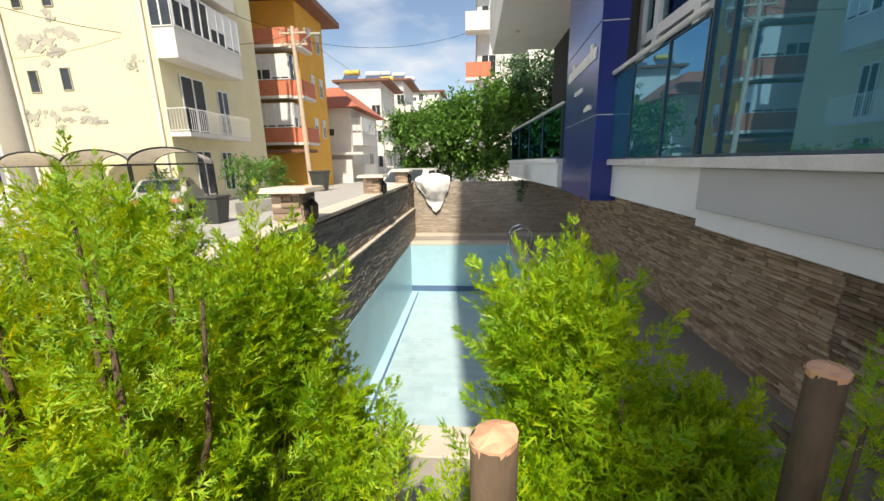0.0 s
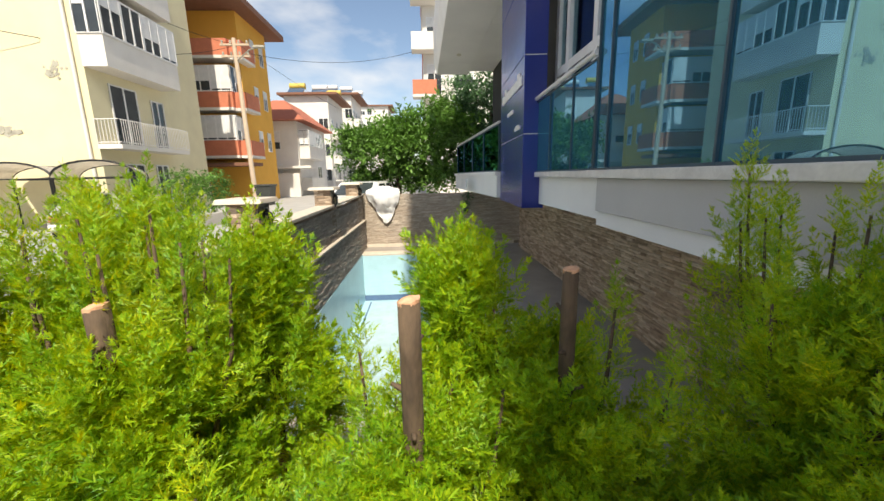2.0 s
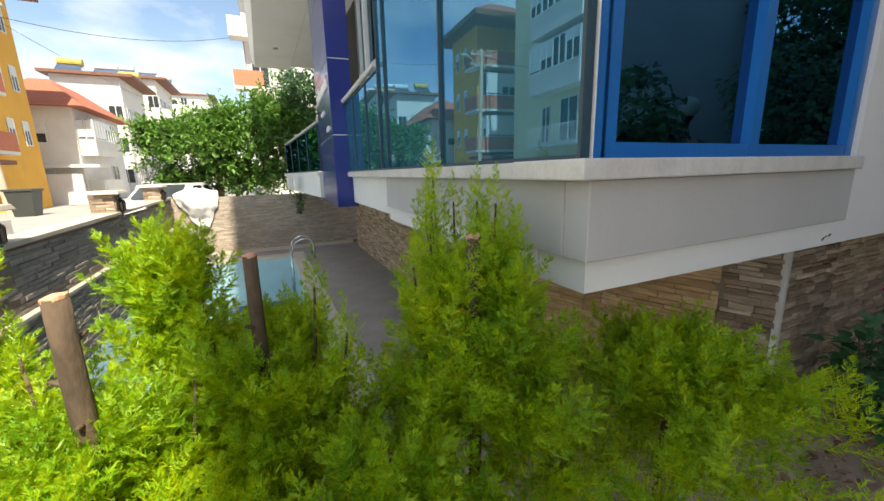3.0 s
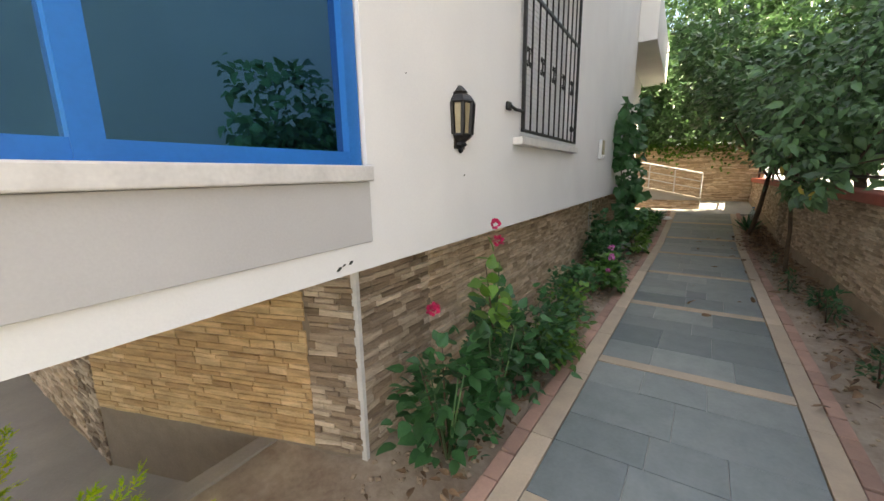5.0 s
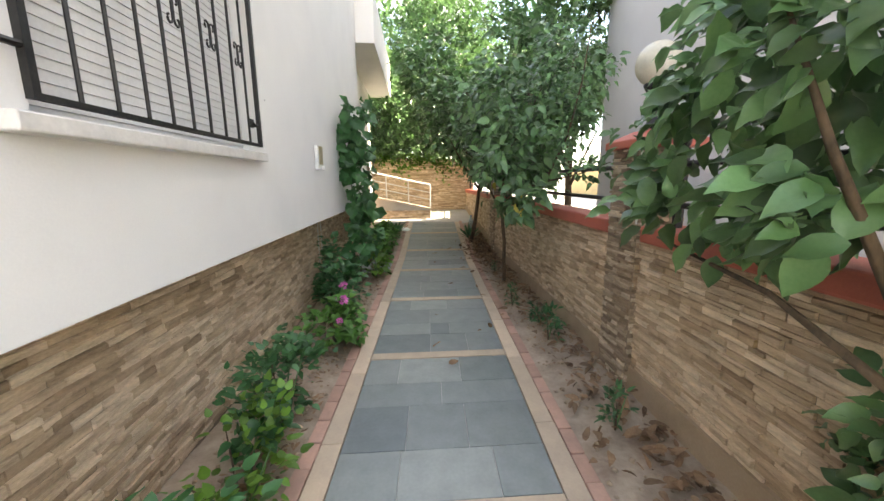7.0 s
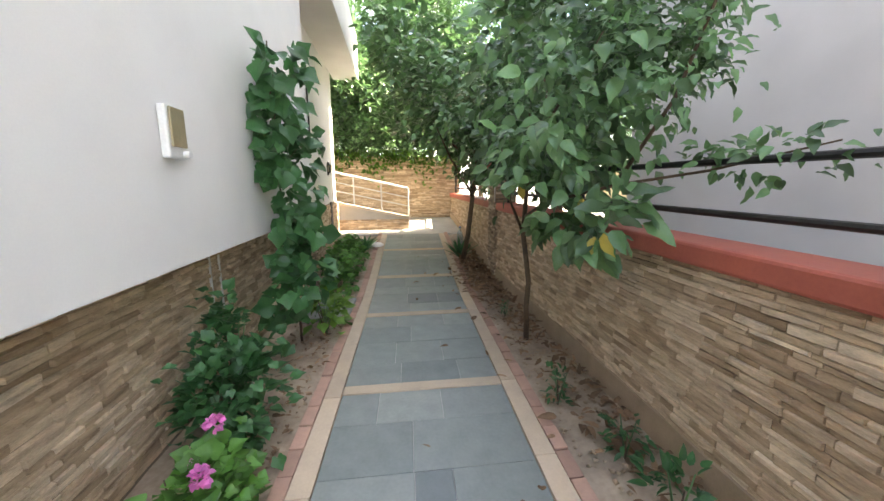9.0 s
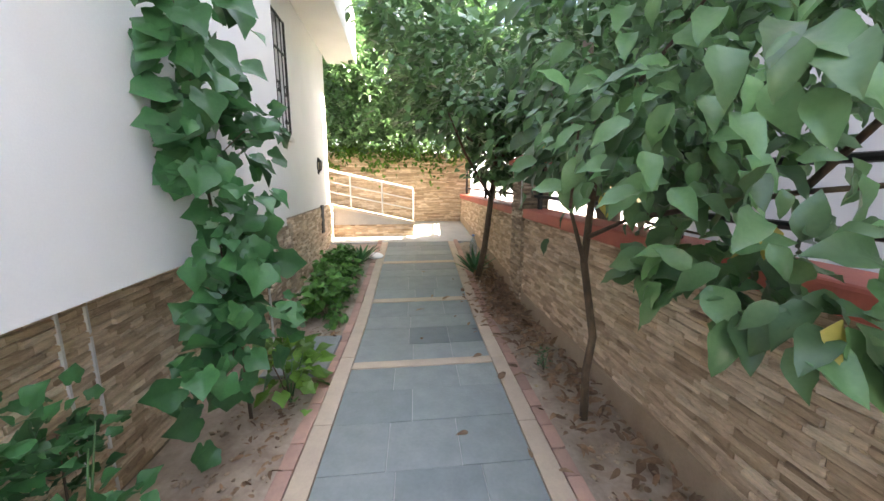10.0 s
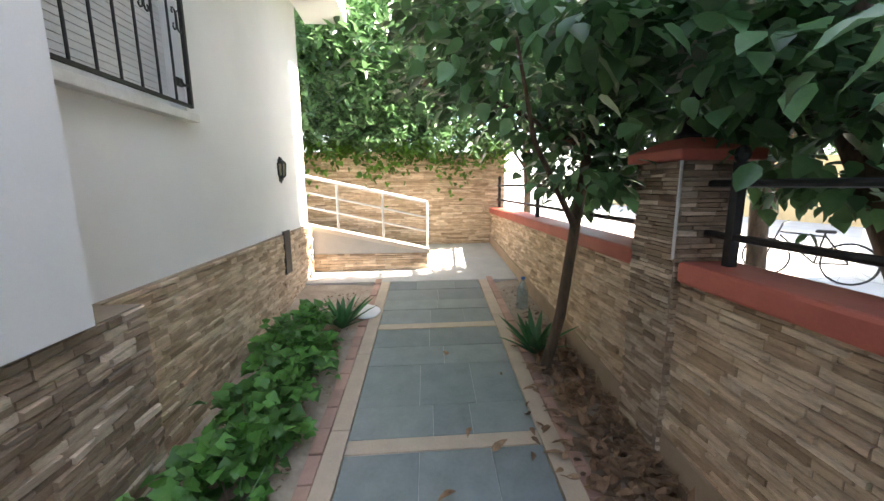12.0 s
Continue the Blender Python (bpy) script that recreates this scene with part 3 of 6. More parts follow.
part("apron", bm, M_GRAY, bay, "grey painted apron panel")
bm = B()
run(bm, (1.30, 0.38), (1.385, 2.42), -0.2, 0.0, 1.09, 1.199)
run(bm, (1.40, 2.42), (1.46, 4.25), -0.2, 0.0, 1.13, 1.444)
part("apron", bm, M_WHITE, bay, "white rendered apron")


def glazing(parent, p, q, z0, z1, frame_m, pane_m, us, zs=(), w=0.06, depth=0.06, foot=None):
    """A framed window along p to q, split at the fractions us and heights zs."""
    p, q = Vector(p), Vector(q)
    d = q - p
    bm = B()
    run(bm, p, q, 0, depth, z0, z0 + (foot or w)), run(bm, p, q, 0, depth, z1 - w, z1)
    ln = d.length
    cu = [0, *us, 1]
    for u in cu:
        a = min(max(u * ln - w / 2, 0), ln - w)
        run(bm, p + d * (a / ln), p + d * ((a + w) / ln), -0.002, depth + 0.002, z0 + 0.001, z1 - 0.001)
    for z in zs:
        run(bm, p, q, 0.001, depth - 0.001, z - w / 2, z + w / 2)
    part("window_frame", bm, frame_m, parent)
    for a, b in zip(cu, cu[1:]):
        bm = B()
        run(bm, p + d * a, p + d * b, depth * 0.45, depth * 0.55, z0 + 0.01, z1 - 0.01)
        ob = part("pane", bm, pane_m, parent)
        ob.visible_shadow = False


# south side of the bay: dark panes in wide blue frames
glazing(bay, (1.31, sy(1.31) + 0.02), (2.97, sy(2.97) + 0.02), 1.505, 3.7, M_FRAME, M_GLASSD, (0.045, 0.51), (), 0.06, 0.07, 0.05)
# west side: tall coated glass, then a glass parapet with a rail
glazing(bay, (1.42, 4.24), (1.345, 2.46), 1.505, 2.30, M_JOINT, M_GLASS, (0.35, 0.72), (), 0.012, 0.02)
glazing(bay, (1.34, 2.44), (1.262, 0.16), 1.505, 3.7, M_JOINT, M_GLASS, (0.09, 0.55), (), 0.014, 0.03)
bm = B()
tube(bm, [(1.405, 4.24, 2.33), (1.33, 2.44, 2.33)], 0.022, 10)
part("handrail", bm, M_RAILW, bay)
glazing(bay, (1.66, 4.28), (1.62, 2.52), 1.30, 3.68, M_PVC, M_CLEAR, (0.22, 0.62), (2.62,), 0.09, 0.08)
bm = B()
run(bm, (1.30, 0.4), (1.46, 4.25), -1.9, 0.0, 3.7, 3.9)
part("ceiling_slab", bm, M_WHITE, bay)
bm = B()
run(bm, (1.375, 2.5), (2.05, 2.5), -0.05, 0.0, 1.51, 3.69)
part("side_panel", bm, M_FRAME, bay)
# back of the room, its shade put into the colour
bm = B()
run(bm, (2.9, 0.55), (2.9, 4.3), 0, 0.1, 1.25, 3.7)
part("shaded_room_back", bm, M_SHADE, bay)
curtain = thing("curtain", "grey blue curtain hanging inside the bay", "curtain")
bm = B()
pts = [(1.75 + 0.05 * math.sin(k * 1.3), 0.55 + k * 0.045) for k in range(20)]
for (xa, ya), (xb, yb) in zip(pts, pts[1:]):
    run(bm, (xa, ya), (xb, yb), 0, 0.006, 1.28, 3.68)
part("cloth", bm, M_CURT, curtain)

# blue pillar with the sign
pillar = thing("blue_pillar", "glossy blue clad pillar with pale lettering", "pillar", kind="structure")
bm = B()
for za, zb in ((1.075, 1.94), (1.95, 2.80), (2.81, 3.66), (3.67, 4.5), (4.51, 6.9)):
    run(bm, (1.25, 4.12), (1.33, 5.78), -0.26, 0.0, za, zb, 0.004)
part("cladding_panel", bm, M_BLUE, pillar)
bm = B()
run(bm, (1.252, 4.124), (1.332, 5.776), -0.25, -0.008, 1.09, 6.8)
part("joint", bm, M_LETTER, pillar, "pale joints between the panels")


def bars(parent, y0, y1, z, h, n, seed):
    r = random.Random(seed)
    y = y0
    bm = B()
    for i in range(n):
        w = (y1 - y0) / n
        k = h * r.choice((0.65, 0.65, 1.0))
        ya = y + w * 0.12
        fx = 1.25 + 0.0482 * (ya - 4.12)
        box(bm, fx - 0.012, fx + 0.01, ya, y + w * 0.85, z, z + k)
        y += w
    part("lettering", bm, M_LETTER, parent, "pale raised sign lettering")


bars(pillar, 4.22, 5.60, 2.50, 0.17, 11, 1)
bars(pillar, 4.75, 5.15, 2.27, 0.07, 4, 2)
bars(pillar, 4.28, 4.62, 2.02, 0.06, 4, 3)

# balconies farther along
balc = thing("balcony", "white rendered balcony with dark glass railing", "balcony", kind="structure")
bm = B()
run(bm, (1.30, 5.95), (1.08, 11.2), -1.2, 0, 1.10, 1.46)
run(bm, (1.27, 5.95), (1.04, 11.25), -0.3, 0, 1.462, 1.53, 0.005)
part("slab", bm, M_WHITE, balc)
bm = B()
box(bm, 1.0, 1.03, 7.9, 8.9, 1.20, 1.40)
part("vent", bm, M_BLIND, balc)
glazing(balc, (1.12, 11.1), (1.33, 5.96), 1.535, 2.30, M_JOINT, M_GLASSD, (0.25, 0.5, 0.75), (), 0.02, 0.03)
bm = B()
tube(bm, [(1.13, 11.1, 2.33), (1.345, 5.96, 2.33)], 0.02, 8)
part("handrail", bm, M_RAILW, balc)
# wall behind the balcony, coloured near black for the shade there
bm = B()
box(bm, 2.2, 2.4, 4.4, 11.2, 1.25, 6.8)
part("shaded_back_wall", bm, M_SHADE, balc)
up = thing("balcony", "white rendered upper balcony with a sloping soffit", "balcony", kind="structure")
bm = B()
hexa(bm, [(0.58, 6.0, 4.41), (1.5, 6.0, 4.41), (1.5, 11.5, 4.41), (0.58, 11.5, 4.41), (0.50, 5.95, 4.75), (1.5, 5.95, 4.75), (1.5, 11.6, 4.75), (0.50, 11.6, 4.75)], 0.01)
box(bm, 0.50, 0.64, 5.95, 11.6, 4.76, 5.7)
box(bm, 0.65, 1.5, 5.95, 6.09, 4.76, 5.7)
box(bm, 1.41, 2.3, 5.95, 11.2, 4.42, 6.9)
part("parapet", bm, M_WHITE, up)
bm = B()
lathe(bm, [(0.02, -0.03), (0.05, -0.028), (0.06, -0.01), (0.055, 0.0)], (1.05, 9.6, 4.41), 14)
part("soffit_lamp", bm, M_LAMPW, up)
dish = thing("satellite_dish", "pale round satellite dish on the white block", "dish")
bm = B()
lathe(bm, [(0.01, 0.0), (0.15, 0.02), (0.27, 0.08), (0.285, 0.085), (0.26, 0.09), (0.14, 0.035), (0.01, 0.015)], (0, 0, 0), 24)
bmesh.ops.transform(bm, matrix=pose(2.6, 26.35, 6.62, 75, 0, -12) @ Matrix.Scale(2.2, 4), verts=bm.verts)
part("reflector", bm, M_FAR, dish)
bm = B()
tube(bm, [(2.6, 26.4, 6.6), (2.65, 26.7, 6.3), (2.65, 27.01, 6.2)], 0.04, 8)
part("bracket", bm, M_IRON, dish)

# second part of the south side, set back
back = thing("wall_hotel_east", "white rendered set-back wall with a stone plinth", "wall", kind="structure")
bm = B()
wall_run(bm, (10.74, 0.30), (14.78, 0.30), 0.22, 1.08, 7.0, [(0.20, 1.27, 2.10, 3.5)])
part("wall", bm, M_WHITE, back)
bm = B()
box(bm, 10.74, 15.3, -0.30, 0.298, 3.95, 4.9, 0.008)
part("overhang", bm, M_WHITE, back)
bm = B()
box(bm, 13.55, 13.75, 0.235, 0.262, 0.62, 1.12, 0.004)
part("vent", bm, M_IRON, back, "dark slot vent in the plinth")


# window grilles
def grille(parent, x0, x1, y, z0, z1, n):
    bm = B()
    for x in (x0, x1):
        box(bm, x - 0.012, x + 0.012, y - 0.012, y + 0.012, z0, z1)
    for z in (z0 + 0.01, z0 + 0.95, z1 - 0.02):
        box(bm, x0, x1, y - 0.009, y + 0.009, z - 0.01, z + 0.01)
    part("grille_frame", bm, M_IRON, parent)
    for i in range(1, n):
        x = x0 + (x1 - x0) * i / n
        bm = B()
        tube(bm, [(x, y, z0), (x, y, z1)], 0.0075, 7)
        part("bar", bm, M_IRON, parent)
    for i in range(0, n, 2):
        xm = x0 + (x1 - x0) * (i + 0.6) / n
        bm = B()
        for sx in (-1, 1):
            for sz in (-1, 1):
                cx, cz = xm + sx * 0.030, z0 + 0.52 + sz * 0.040
                pts = [(xm + sx * 0.004, y, z0 + 0.52)] + [(cx - sx * (0.026 - 0.0035 * k) * math.cos(k * 0.7), y, cz + sz * (0.030 - 0.003 * k) * math.sin(k * 0.7)) for k in range(7)]
                tube(bm, pts, 0.0055, 6)
        part("scroll", bm, M_IRON, parent)
    for x, s in ((x0, -1), (x1, -1)):
        bm = B()
        zc = z0 + 0.14
        far = 0.22 if x == x0 else 0.07
        tube(bm, [(x + s * far, y + 0.012, zc + 0.012), (x + s * far * 0.6, y + 0.006, zc - 0.004), (x, y, zc)], 0.011, 7)
        box(bm, x + s * far - 0.035, x + s * far + 0.03, y + 0.008, y + 0.032, zc - 0.02, zc + 0.035, 0.008)
        part("bracket", bm, M_IRON, parent)


def shutter(bm, x0, x1, y, z0, z1, pitch=0.04):
    z = z0
    while z < z1:
        hexa(bm, [(x0, y, z), (x1, y, z), (x1, y + 0.03, z), (x0, y + 0.03, z), (x0, y + 0.005, z + pitch * 0.97), (x1, y + 0.005, z + pitch * 0.97), (x1, y + 0.03, z + pitch * 0.97), (x0, y + 0.03, z + pitch * 0.97)])
        z += pitch


for x0, x1, y, z0, z1, n in ((4.62, 6.06, sy(5), 1.78, 3.3, 10), (11.0, 11.95, 0.30, 2.16, 3.5, 7)):
    win = thing("window_grille", "window with closed white shutter behind black iron grille", "window", kind="structure")
    bm = B()
    shutter(bm, x0 - 0.05, x1 + 0.10, y + 0.10, z0 - 0.05, z1)
    part("shutter", bm, M_BLIND, win, "white ribbed roller shutter")
    bm = B()
    box(bm, x0 - 0.16, x1 + 0.08, y - 0.07, y + 0.21, z0 - 0.115, z0 - 0.06, 0.006)
    part("window_sill", bm, M_SILL, win)
    grille(win, x0 - 0.06, x1 + 0.06, y - 0.03, z0 - 0.02, z1, n)

# plinth with stone strips
PC = (3.10, 0.375)
plinth = thing("stone_plinth", "brown split stone cladding below the white wall", "wall", kind="structure")
bm = B()
run(bm, PC, (10.12, 0.304), 0.0, 0.25, -0.1, 1.095)
run(bm, (10.13, 0.075), (11.04, 0.085), 0.0, 0.5, -0.1, 1.075)
run(bm, (11.04, 0.262), (14.80, 0.262), 0.0, 0.3, -0.1, 1.08)
run(bm, (14.80, 0.262), (14.80, 2.5), 0.0, 0.1, -0.1, 1.08)
run(bm, (2.52, 2.2), PC, 0.0, 0.25, -0.6, 1.09)
run(bm, (2.62, 9.45), (2.52, 2.2), 0.0, 0.25, -0.6, 1.09)
part("backing", bm, M_MORTAR, plinth)
bm = B()
box(bm, PC[0] - 0.012, PC[0] + 0.012, PC[1] - 0.024, PC[1] + 0.01, -0.05, 1.088)
for x in (8.35, 8.50):
    box(bm, x - 0.007, x + 0.007, 0.302, 0.33, 0.0, 1.088)
box(bm, 10.095, 10.107, 0.045, 0.06, 0.0, 1.082)
part("corner_trim", bm, M_SILL, plinth, "pale metal corner trims")

# ---- east end: ramp with railing, stone wall ----
ramp = thing("ramp", "sunlit concrete ramp behind a low stone wall", "ramp", kind="structure")
bm = B()
hexa(bm, [(14.86, -1.43, 0.1), (14.98, -1.43, 0.1), (14.98, 5.0, 0.1), (14.86, 5.0, 0.1), (14.86, -1.43, 0.62), (14.98, -1.43, 0.62), (14.98, 5.0, 2.03), (14.86, 5.0, 2.03)])
hexa(bm, [(14.99, -1.4, 0.1), (16.38, -1.4, 0.1), (16.38, 5, 0.1), (14.99, 5, 0.1), (14.99, -1.4, 0.50), (16.38, -1.4, 0.50), (16.38, 5, 1.9), (14.99, 5, 1.9)])
part("body", bm, M_CONC, ramp)
bm = B()
hexa(bm, [(14.80, -1.46, 0.62), (15.0, -1.46, 0.62), (15.0, 5.0, 2.03), (14.80, 5.0, 2.03), (14.80, -1.46, 0.68), (15.0, -1.46, 0.68), (15.0, 5.0, 2.09), (14.80, 5.0, 2.09)])
part("coping", bm, M_RIM, ramp)
rail = thing("ramp_railing", "pale painted tubular railing along the ramp", "railing")
for h in (0.70, 0.47, 0.26):
    bm = B()
    tube(bm, [(14.90, -1.43, 0.68 + h), (14.90, 5.0, 2.09 + h)], 0.024 if h == 0.70 else 0.014, 8)
    part("rail", bm, M_RAILW, rail)
for k in range(9):
    y = -1.43 + 0.66 * k
    z = 0.66 + 0.2193 * (y + 1.43)
    bm = B()
    tube(bm, [(14.90, y, z if k else 0.36), (14.90, y, z + 0.72)], 0.018, 8)
    part("post", bm, M_RAILW, rail)
endwall = thing("wall_east", "tan split stone boundary wall with ivy above", "wall", kind="structure")
bm = B()
run(bm, (16.45, 6.0), (16.45, -3.0), 0, 0.25, 0.2, 2.25)
part("backing", bm, M_MORTAR, endwall)

# ---- boundary wall along the path ----
bwall = thing("wall_south", "brown split stone boundary wall with red coping", "wall", kind="structure")
WA, WB = (16.44, yw(16.44)), (2.2, yw(2.2))
bm = B()
run(bm, WA, WB, 0.0, 0.2, -0.2, 1.10)
part("backing", bm, M_MORTAR, bwall)
bm = B()
run(bm, WA, (10.8, yw(10.8)), -0.026, 0.0, 0.3, 0.67, 0, -0.508)
run(bm, (10.8, yw(10.8)), WB, -0.026, 0.0, -0.1, 0.162)
part("skirting", bm, M_SKIRT, bwall, "plain cement skirting")
for xa, xb in ((2.2, 5.83), (6.27, 11.08), (11.52, 16.4)):
    bm = B()
    run(bm, (xb, yw(xb)), (xa, yw(xa)), -0.05, 0.25, 1.10, 1.215, 0.018)
    part("coping", bm, M_RED, bwall, "red painted coping")


def pier(x):
    p = thing("gate_pier", "stone clad pier with a red painted cap", "pier", group="boundary piers", kind="structure")
    y = yw(x)
    bm = B()
    box(bm, x - 0.185, x + 0.185, y - 0.28, y + 0.05, -0.1, 1.74)
    part("core", bm, M_MORTAR, p)
    for a, b, s in (((x + 0.185, y + 0.05), (x - 0.185, y + 0.05), 1), ((x + 0.185, y - 0.28), (x + 0.185, y + 0.05), 2), ((x - 0.185, y + 0.05), (x - 0.185, y - 0.28), 3)):
        cladding(p, a, b, 0.0, 1.74, M_STONE_PIER, int(x * 10) + s, 0.028, 0.07, 0.2)
    bm = B()
    box(bm, x - 0.197, x - 0.187, y + 0.058, y + 0.07, 1.22, 1.74)
    part("corner_trim", bm, M_SILL, p)
    bm = B()
    hexa(bm, [(x - 0.24, y - 0.37, 1.74), (x + 0.24, y - 0.37, 1.74), (x + 0.24, y + 0.105, 1.74), (x - 0.24, y + 0.105, 1.74)] + [(x - 0.24, y - 0.37, 1.80), (x + 0.24, y - 0.37, 1.80), (x + 0.24, y + 0.105, 1.80), (x - 0.24, y + 0.105, 1.80)], 0.01)
    hexa(bm, [(x - 0.235, y - 0.365, 1.798), (x + 0.235, y - 0.365, 1.798), (x + 0.235, y + 0.10, 1.798), (x - 0.235, y + 0.10, 1.798)] + [(x - 0.1, y - 0.2, 1.868), (x + 0.1, y - 0.2, 1.868), (x + 0.1, y - 0.03, 1.868), (x - 0.1, y - 0.03, 1.868)], 0.006)
    part("cap", bm, M_RED, p, "red painted pyramid cap")
    lp = thing("globe_lamp", "globe lamp on a black turned base", "lamp", group="pier lamps")
    bm = B()
    lathe(bm, [(0.085, 0), (0.085, 0.015), (0.05, 0.04), (0.042, 0.07), (0.03, 0.14), (0.028, 0.2), (0.05, 0.215), (0.034, 0.235), (0.065, 0.26), (0.085, 0.30), (0.08, 0.315)], (x, y - 0.115, 1.87), 16)
    part("base", bm, M_IRON, lp, "", True)
    bm = B()
    lathe(bm, [(0.02, 0.0)] + [(0.15 * math.sin(a), 0.14 - 0.15 * math.cos(a)) for a in [0.5 + k * 0.28 for k in range(10)]] + [(0.005, 0.29)], (x, y - 0.115, 2.168), 20)
    part("globe", bm, M_LAMPW, lp, "", True)


pier(6.05)
pier(11.30)
fence = thing("fence", "black iron rails with ball posts above the coping", "fence")
for xa, xb in ((2.2, 5.85), (6.25, 11.1), (11.50, 16.4)):
    for z in (1.36, 1.62):
        bm = B()
        tube(bm, [(xa, yw(xa) - 0.11, z), (xb, yw(xb) - 0.11, z)], 0.019, 8)
        part("rail", bm, M_IRON, fence)
    for x in (xa + 0.17, xb - 0.17, (xa + xb) / 2):
        bm = B()
        box(bm, x - 0.022, x + 0.022, yw(x) - 0.132, yw(x) - 0.088, 1.215, 1.72)
        lathe(bm, [(0.012, 1.71), (0.03, 1.735), (0.036, 1.76), (0.028, 1.785), (0.008, 1.80)], (x, yw(x) - 0.11, 0), 10)
        part("post", bm, M_IRON, fence)

# neighbouring building, its unseen top added to shade the garden, and the sunny yard beyond it
nb = thing("house", "pale gray rendered neighbouring block beyond the boundary wall, unseen upper storeys added for shade", "house")
bm = B()
box(bm, 0.86, 11.3, -8.0, -4.9, 0.0, 5.6)
# upper storeys are made up: height and overhang set where the shadow falls
box(bm, 0.86, 12.1, -8.0, -4.6, 5.6, 20.5)
part("wall", bm, M_LILAC, nb)
for x in (2.2, 5.6):
    bm = B()
    box(bm, x, x + 1.3, -4.62, -4.56, 7.0, 8.4)
    part("window", bm, M_PANE, nb)
# invented block outside the view, placed to keep sun off the path's east half
shade_block = thing("house", "unseen plain block added across the yard to shade the garden", "house")
bm = B()
box(bm, 12.0, 15.3, -15.5, -10.5, -0.1, 24.0)
part("wall", bm, M_FAR, shade_block)
for k in range(6):
    bm = B()
    box(bm, 13.0, 14.4, -10.52, -10.45, 1.2 + k * 3.4, 2.7 + k * 3.4)
    part("window", bm, M_PANE, shade_block)
yard = thing("garden_wall", "low yellow rendered wall across the sunny yard", "wall")
bm = B()
box(bm, 9.0, 45, -18.5, -18.3, -0.1, 2.8)
part("wall", bm, M_OCHREWALL, yard)

# ---- pool ----
ZD = -0.45
pool = thing("pool", "nearly empty swimming pool with pale blue tiles", "pool", kind="structure")
PXL, PXR, PY0, PY1, PZ = -1.53, 0.90, 2.46, 9.06, -1.70


def tile_sheet(name, o, u, v, nu, nv, mat_, parent):
    """A sheet of small tiles, each a shallow raised piece with sunk joints."""
    o, u, v = Vector(o), Vector(u), Vector(v)
    n = u.cross(v).normalized()
    verts, faces = [], []
    du, dv = u / nu, v / nv
    for i in range(nu):
        for j in range(nv):
            c = o + du * i + dv * j
            k = len(verts)
            for a, b in ((0.008, 0.008), (0.992, 0.008), (0.992, 0.992), (0.008, 0.992)):
                verts.append((c + du * a + dv * b)[:])
            for a, b in ((0.016, 0.016), (0.984, 0.016), (0.984, 0.984), (0.016, 0.984)):
                verts.append((c + du * a + dv * b + n * 0.0015)[:])
            faces += [(k + 4, k + 5, k + 6, k + 7), (k, k + 1, k + 5, k + 4), (k + 1, k + 2, k + 6, k + 5), (k + 2, k + 3, k + 7, k + 6), (k + 3, k, k + 4, k + 7)]
    me = bpy.data.meshes.new(name)
    me.from_pydata(verts, [], faces)
    me.materials.append(mat_)
    ob = new(name, me)
    ob.parent = parent
    tagged(ob, kind="stuff")


bm = B()
box(bm, PXL - 0.15, PXL, PY0 - 0.1, PY1 + 0.1, PZ - 0.2, ZD - 0.02)
box(bm, PXR, PXR + 0.15, PY0 - 0.1, PY1 + 0.1, PZ - 0.2, ZD - 0.05)
box(bm, PXL, PXR, PY1, PY1 + 0.15, PZ - 0.2, ZD - 0.05)
box(bm, PXL, PXR, PY0 - 0.15, PY0, PZ - 0.2, ZD - 0.05)
box(bm, PXL, PXR, PY0, PY1, PZ - 0.2, PZ)
part("shell", bm, M_POOL, pool)
tile_sheet("floor_tiles", (PXL + 0.22, PY0 + 0.1, PZ + 0.002), (PXR - PXL - 0.44, 0, 0), (0, PY1 - PY0 - 0.3, 0), 16, 52, M_POOLW, pool)
tile_sheet("wall_tiles", (PXL, PY1 - 0.002, PZ + 0.16), (PXR - PXL, 0, 0), (0, 0, ZD - PZ - 0.22), 20, 9, M_POOL, pool)
tile_sheet("wall_tiles", (PXL + 0.002, PY0, PZ + 0.05), (0, PY1 - PY0, 0), (0, 0, ZD - PZ - 0.09), 54, 9, M_POOL, pool)
bm = B()
box(bm, PXL + 0.004, PXR - 0.004, PY1 - 0.012, PY1 - 0.003, PZ + 0.01, PZ + 0.15)
box(bm, PXL + 0.15, PXL + 0.19, PY0 + 0.1, PY1 - 0.1, PZ + 0.001, PZ + 0.004)
part("stripe", bm, M_NAVY, pool, "dark blue tile stripe")
bm = B()
box(bm, PXR + 0.0, PXR + 0.30, PY0, PY1 + 0.4, ZD - 0.05, ZD + 0.004, 0.01)
box(bm, PXL - 0.1, PXR - 0.002, PY1, PY1 + 0.35, ZD - 0.05, ZD + 0.003, 0.01)
box(bm, PXL - 0.1, PXR + 0.3, PY0 - 0.32, PY0 - 0.002, ZD - 0.06, ZD + 0.004, 0.01)
part("rim", bm, M_RIM, pool, "cream stone pool edge")
sign = thing("depth_sign", "round white depth marker on the pool wall", "sign")
bm = B()
tube(bm, [(-0.16 + 0.09 * math.cos(k * 0.2618), PY1 - 0.012, -0.78 + 0.09 * math.sin(k * 0.2618)) for k in range(25)], 0.011, 6)
part("ring", bm, M_PVC, sign)
bm = B()
box(bm, -0.172, -0.148, PY1 - 0.016, PY1 - 0.006, -0.83, -0.73)
part("mark", bm, M_PVC, sign)
bm = B()
box(bm, PXR + 0.3, 3.4, 1.0, 10.3, ZD - 0.1, ZD)
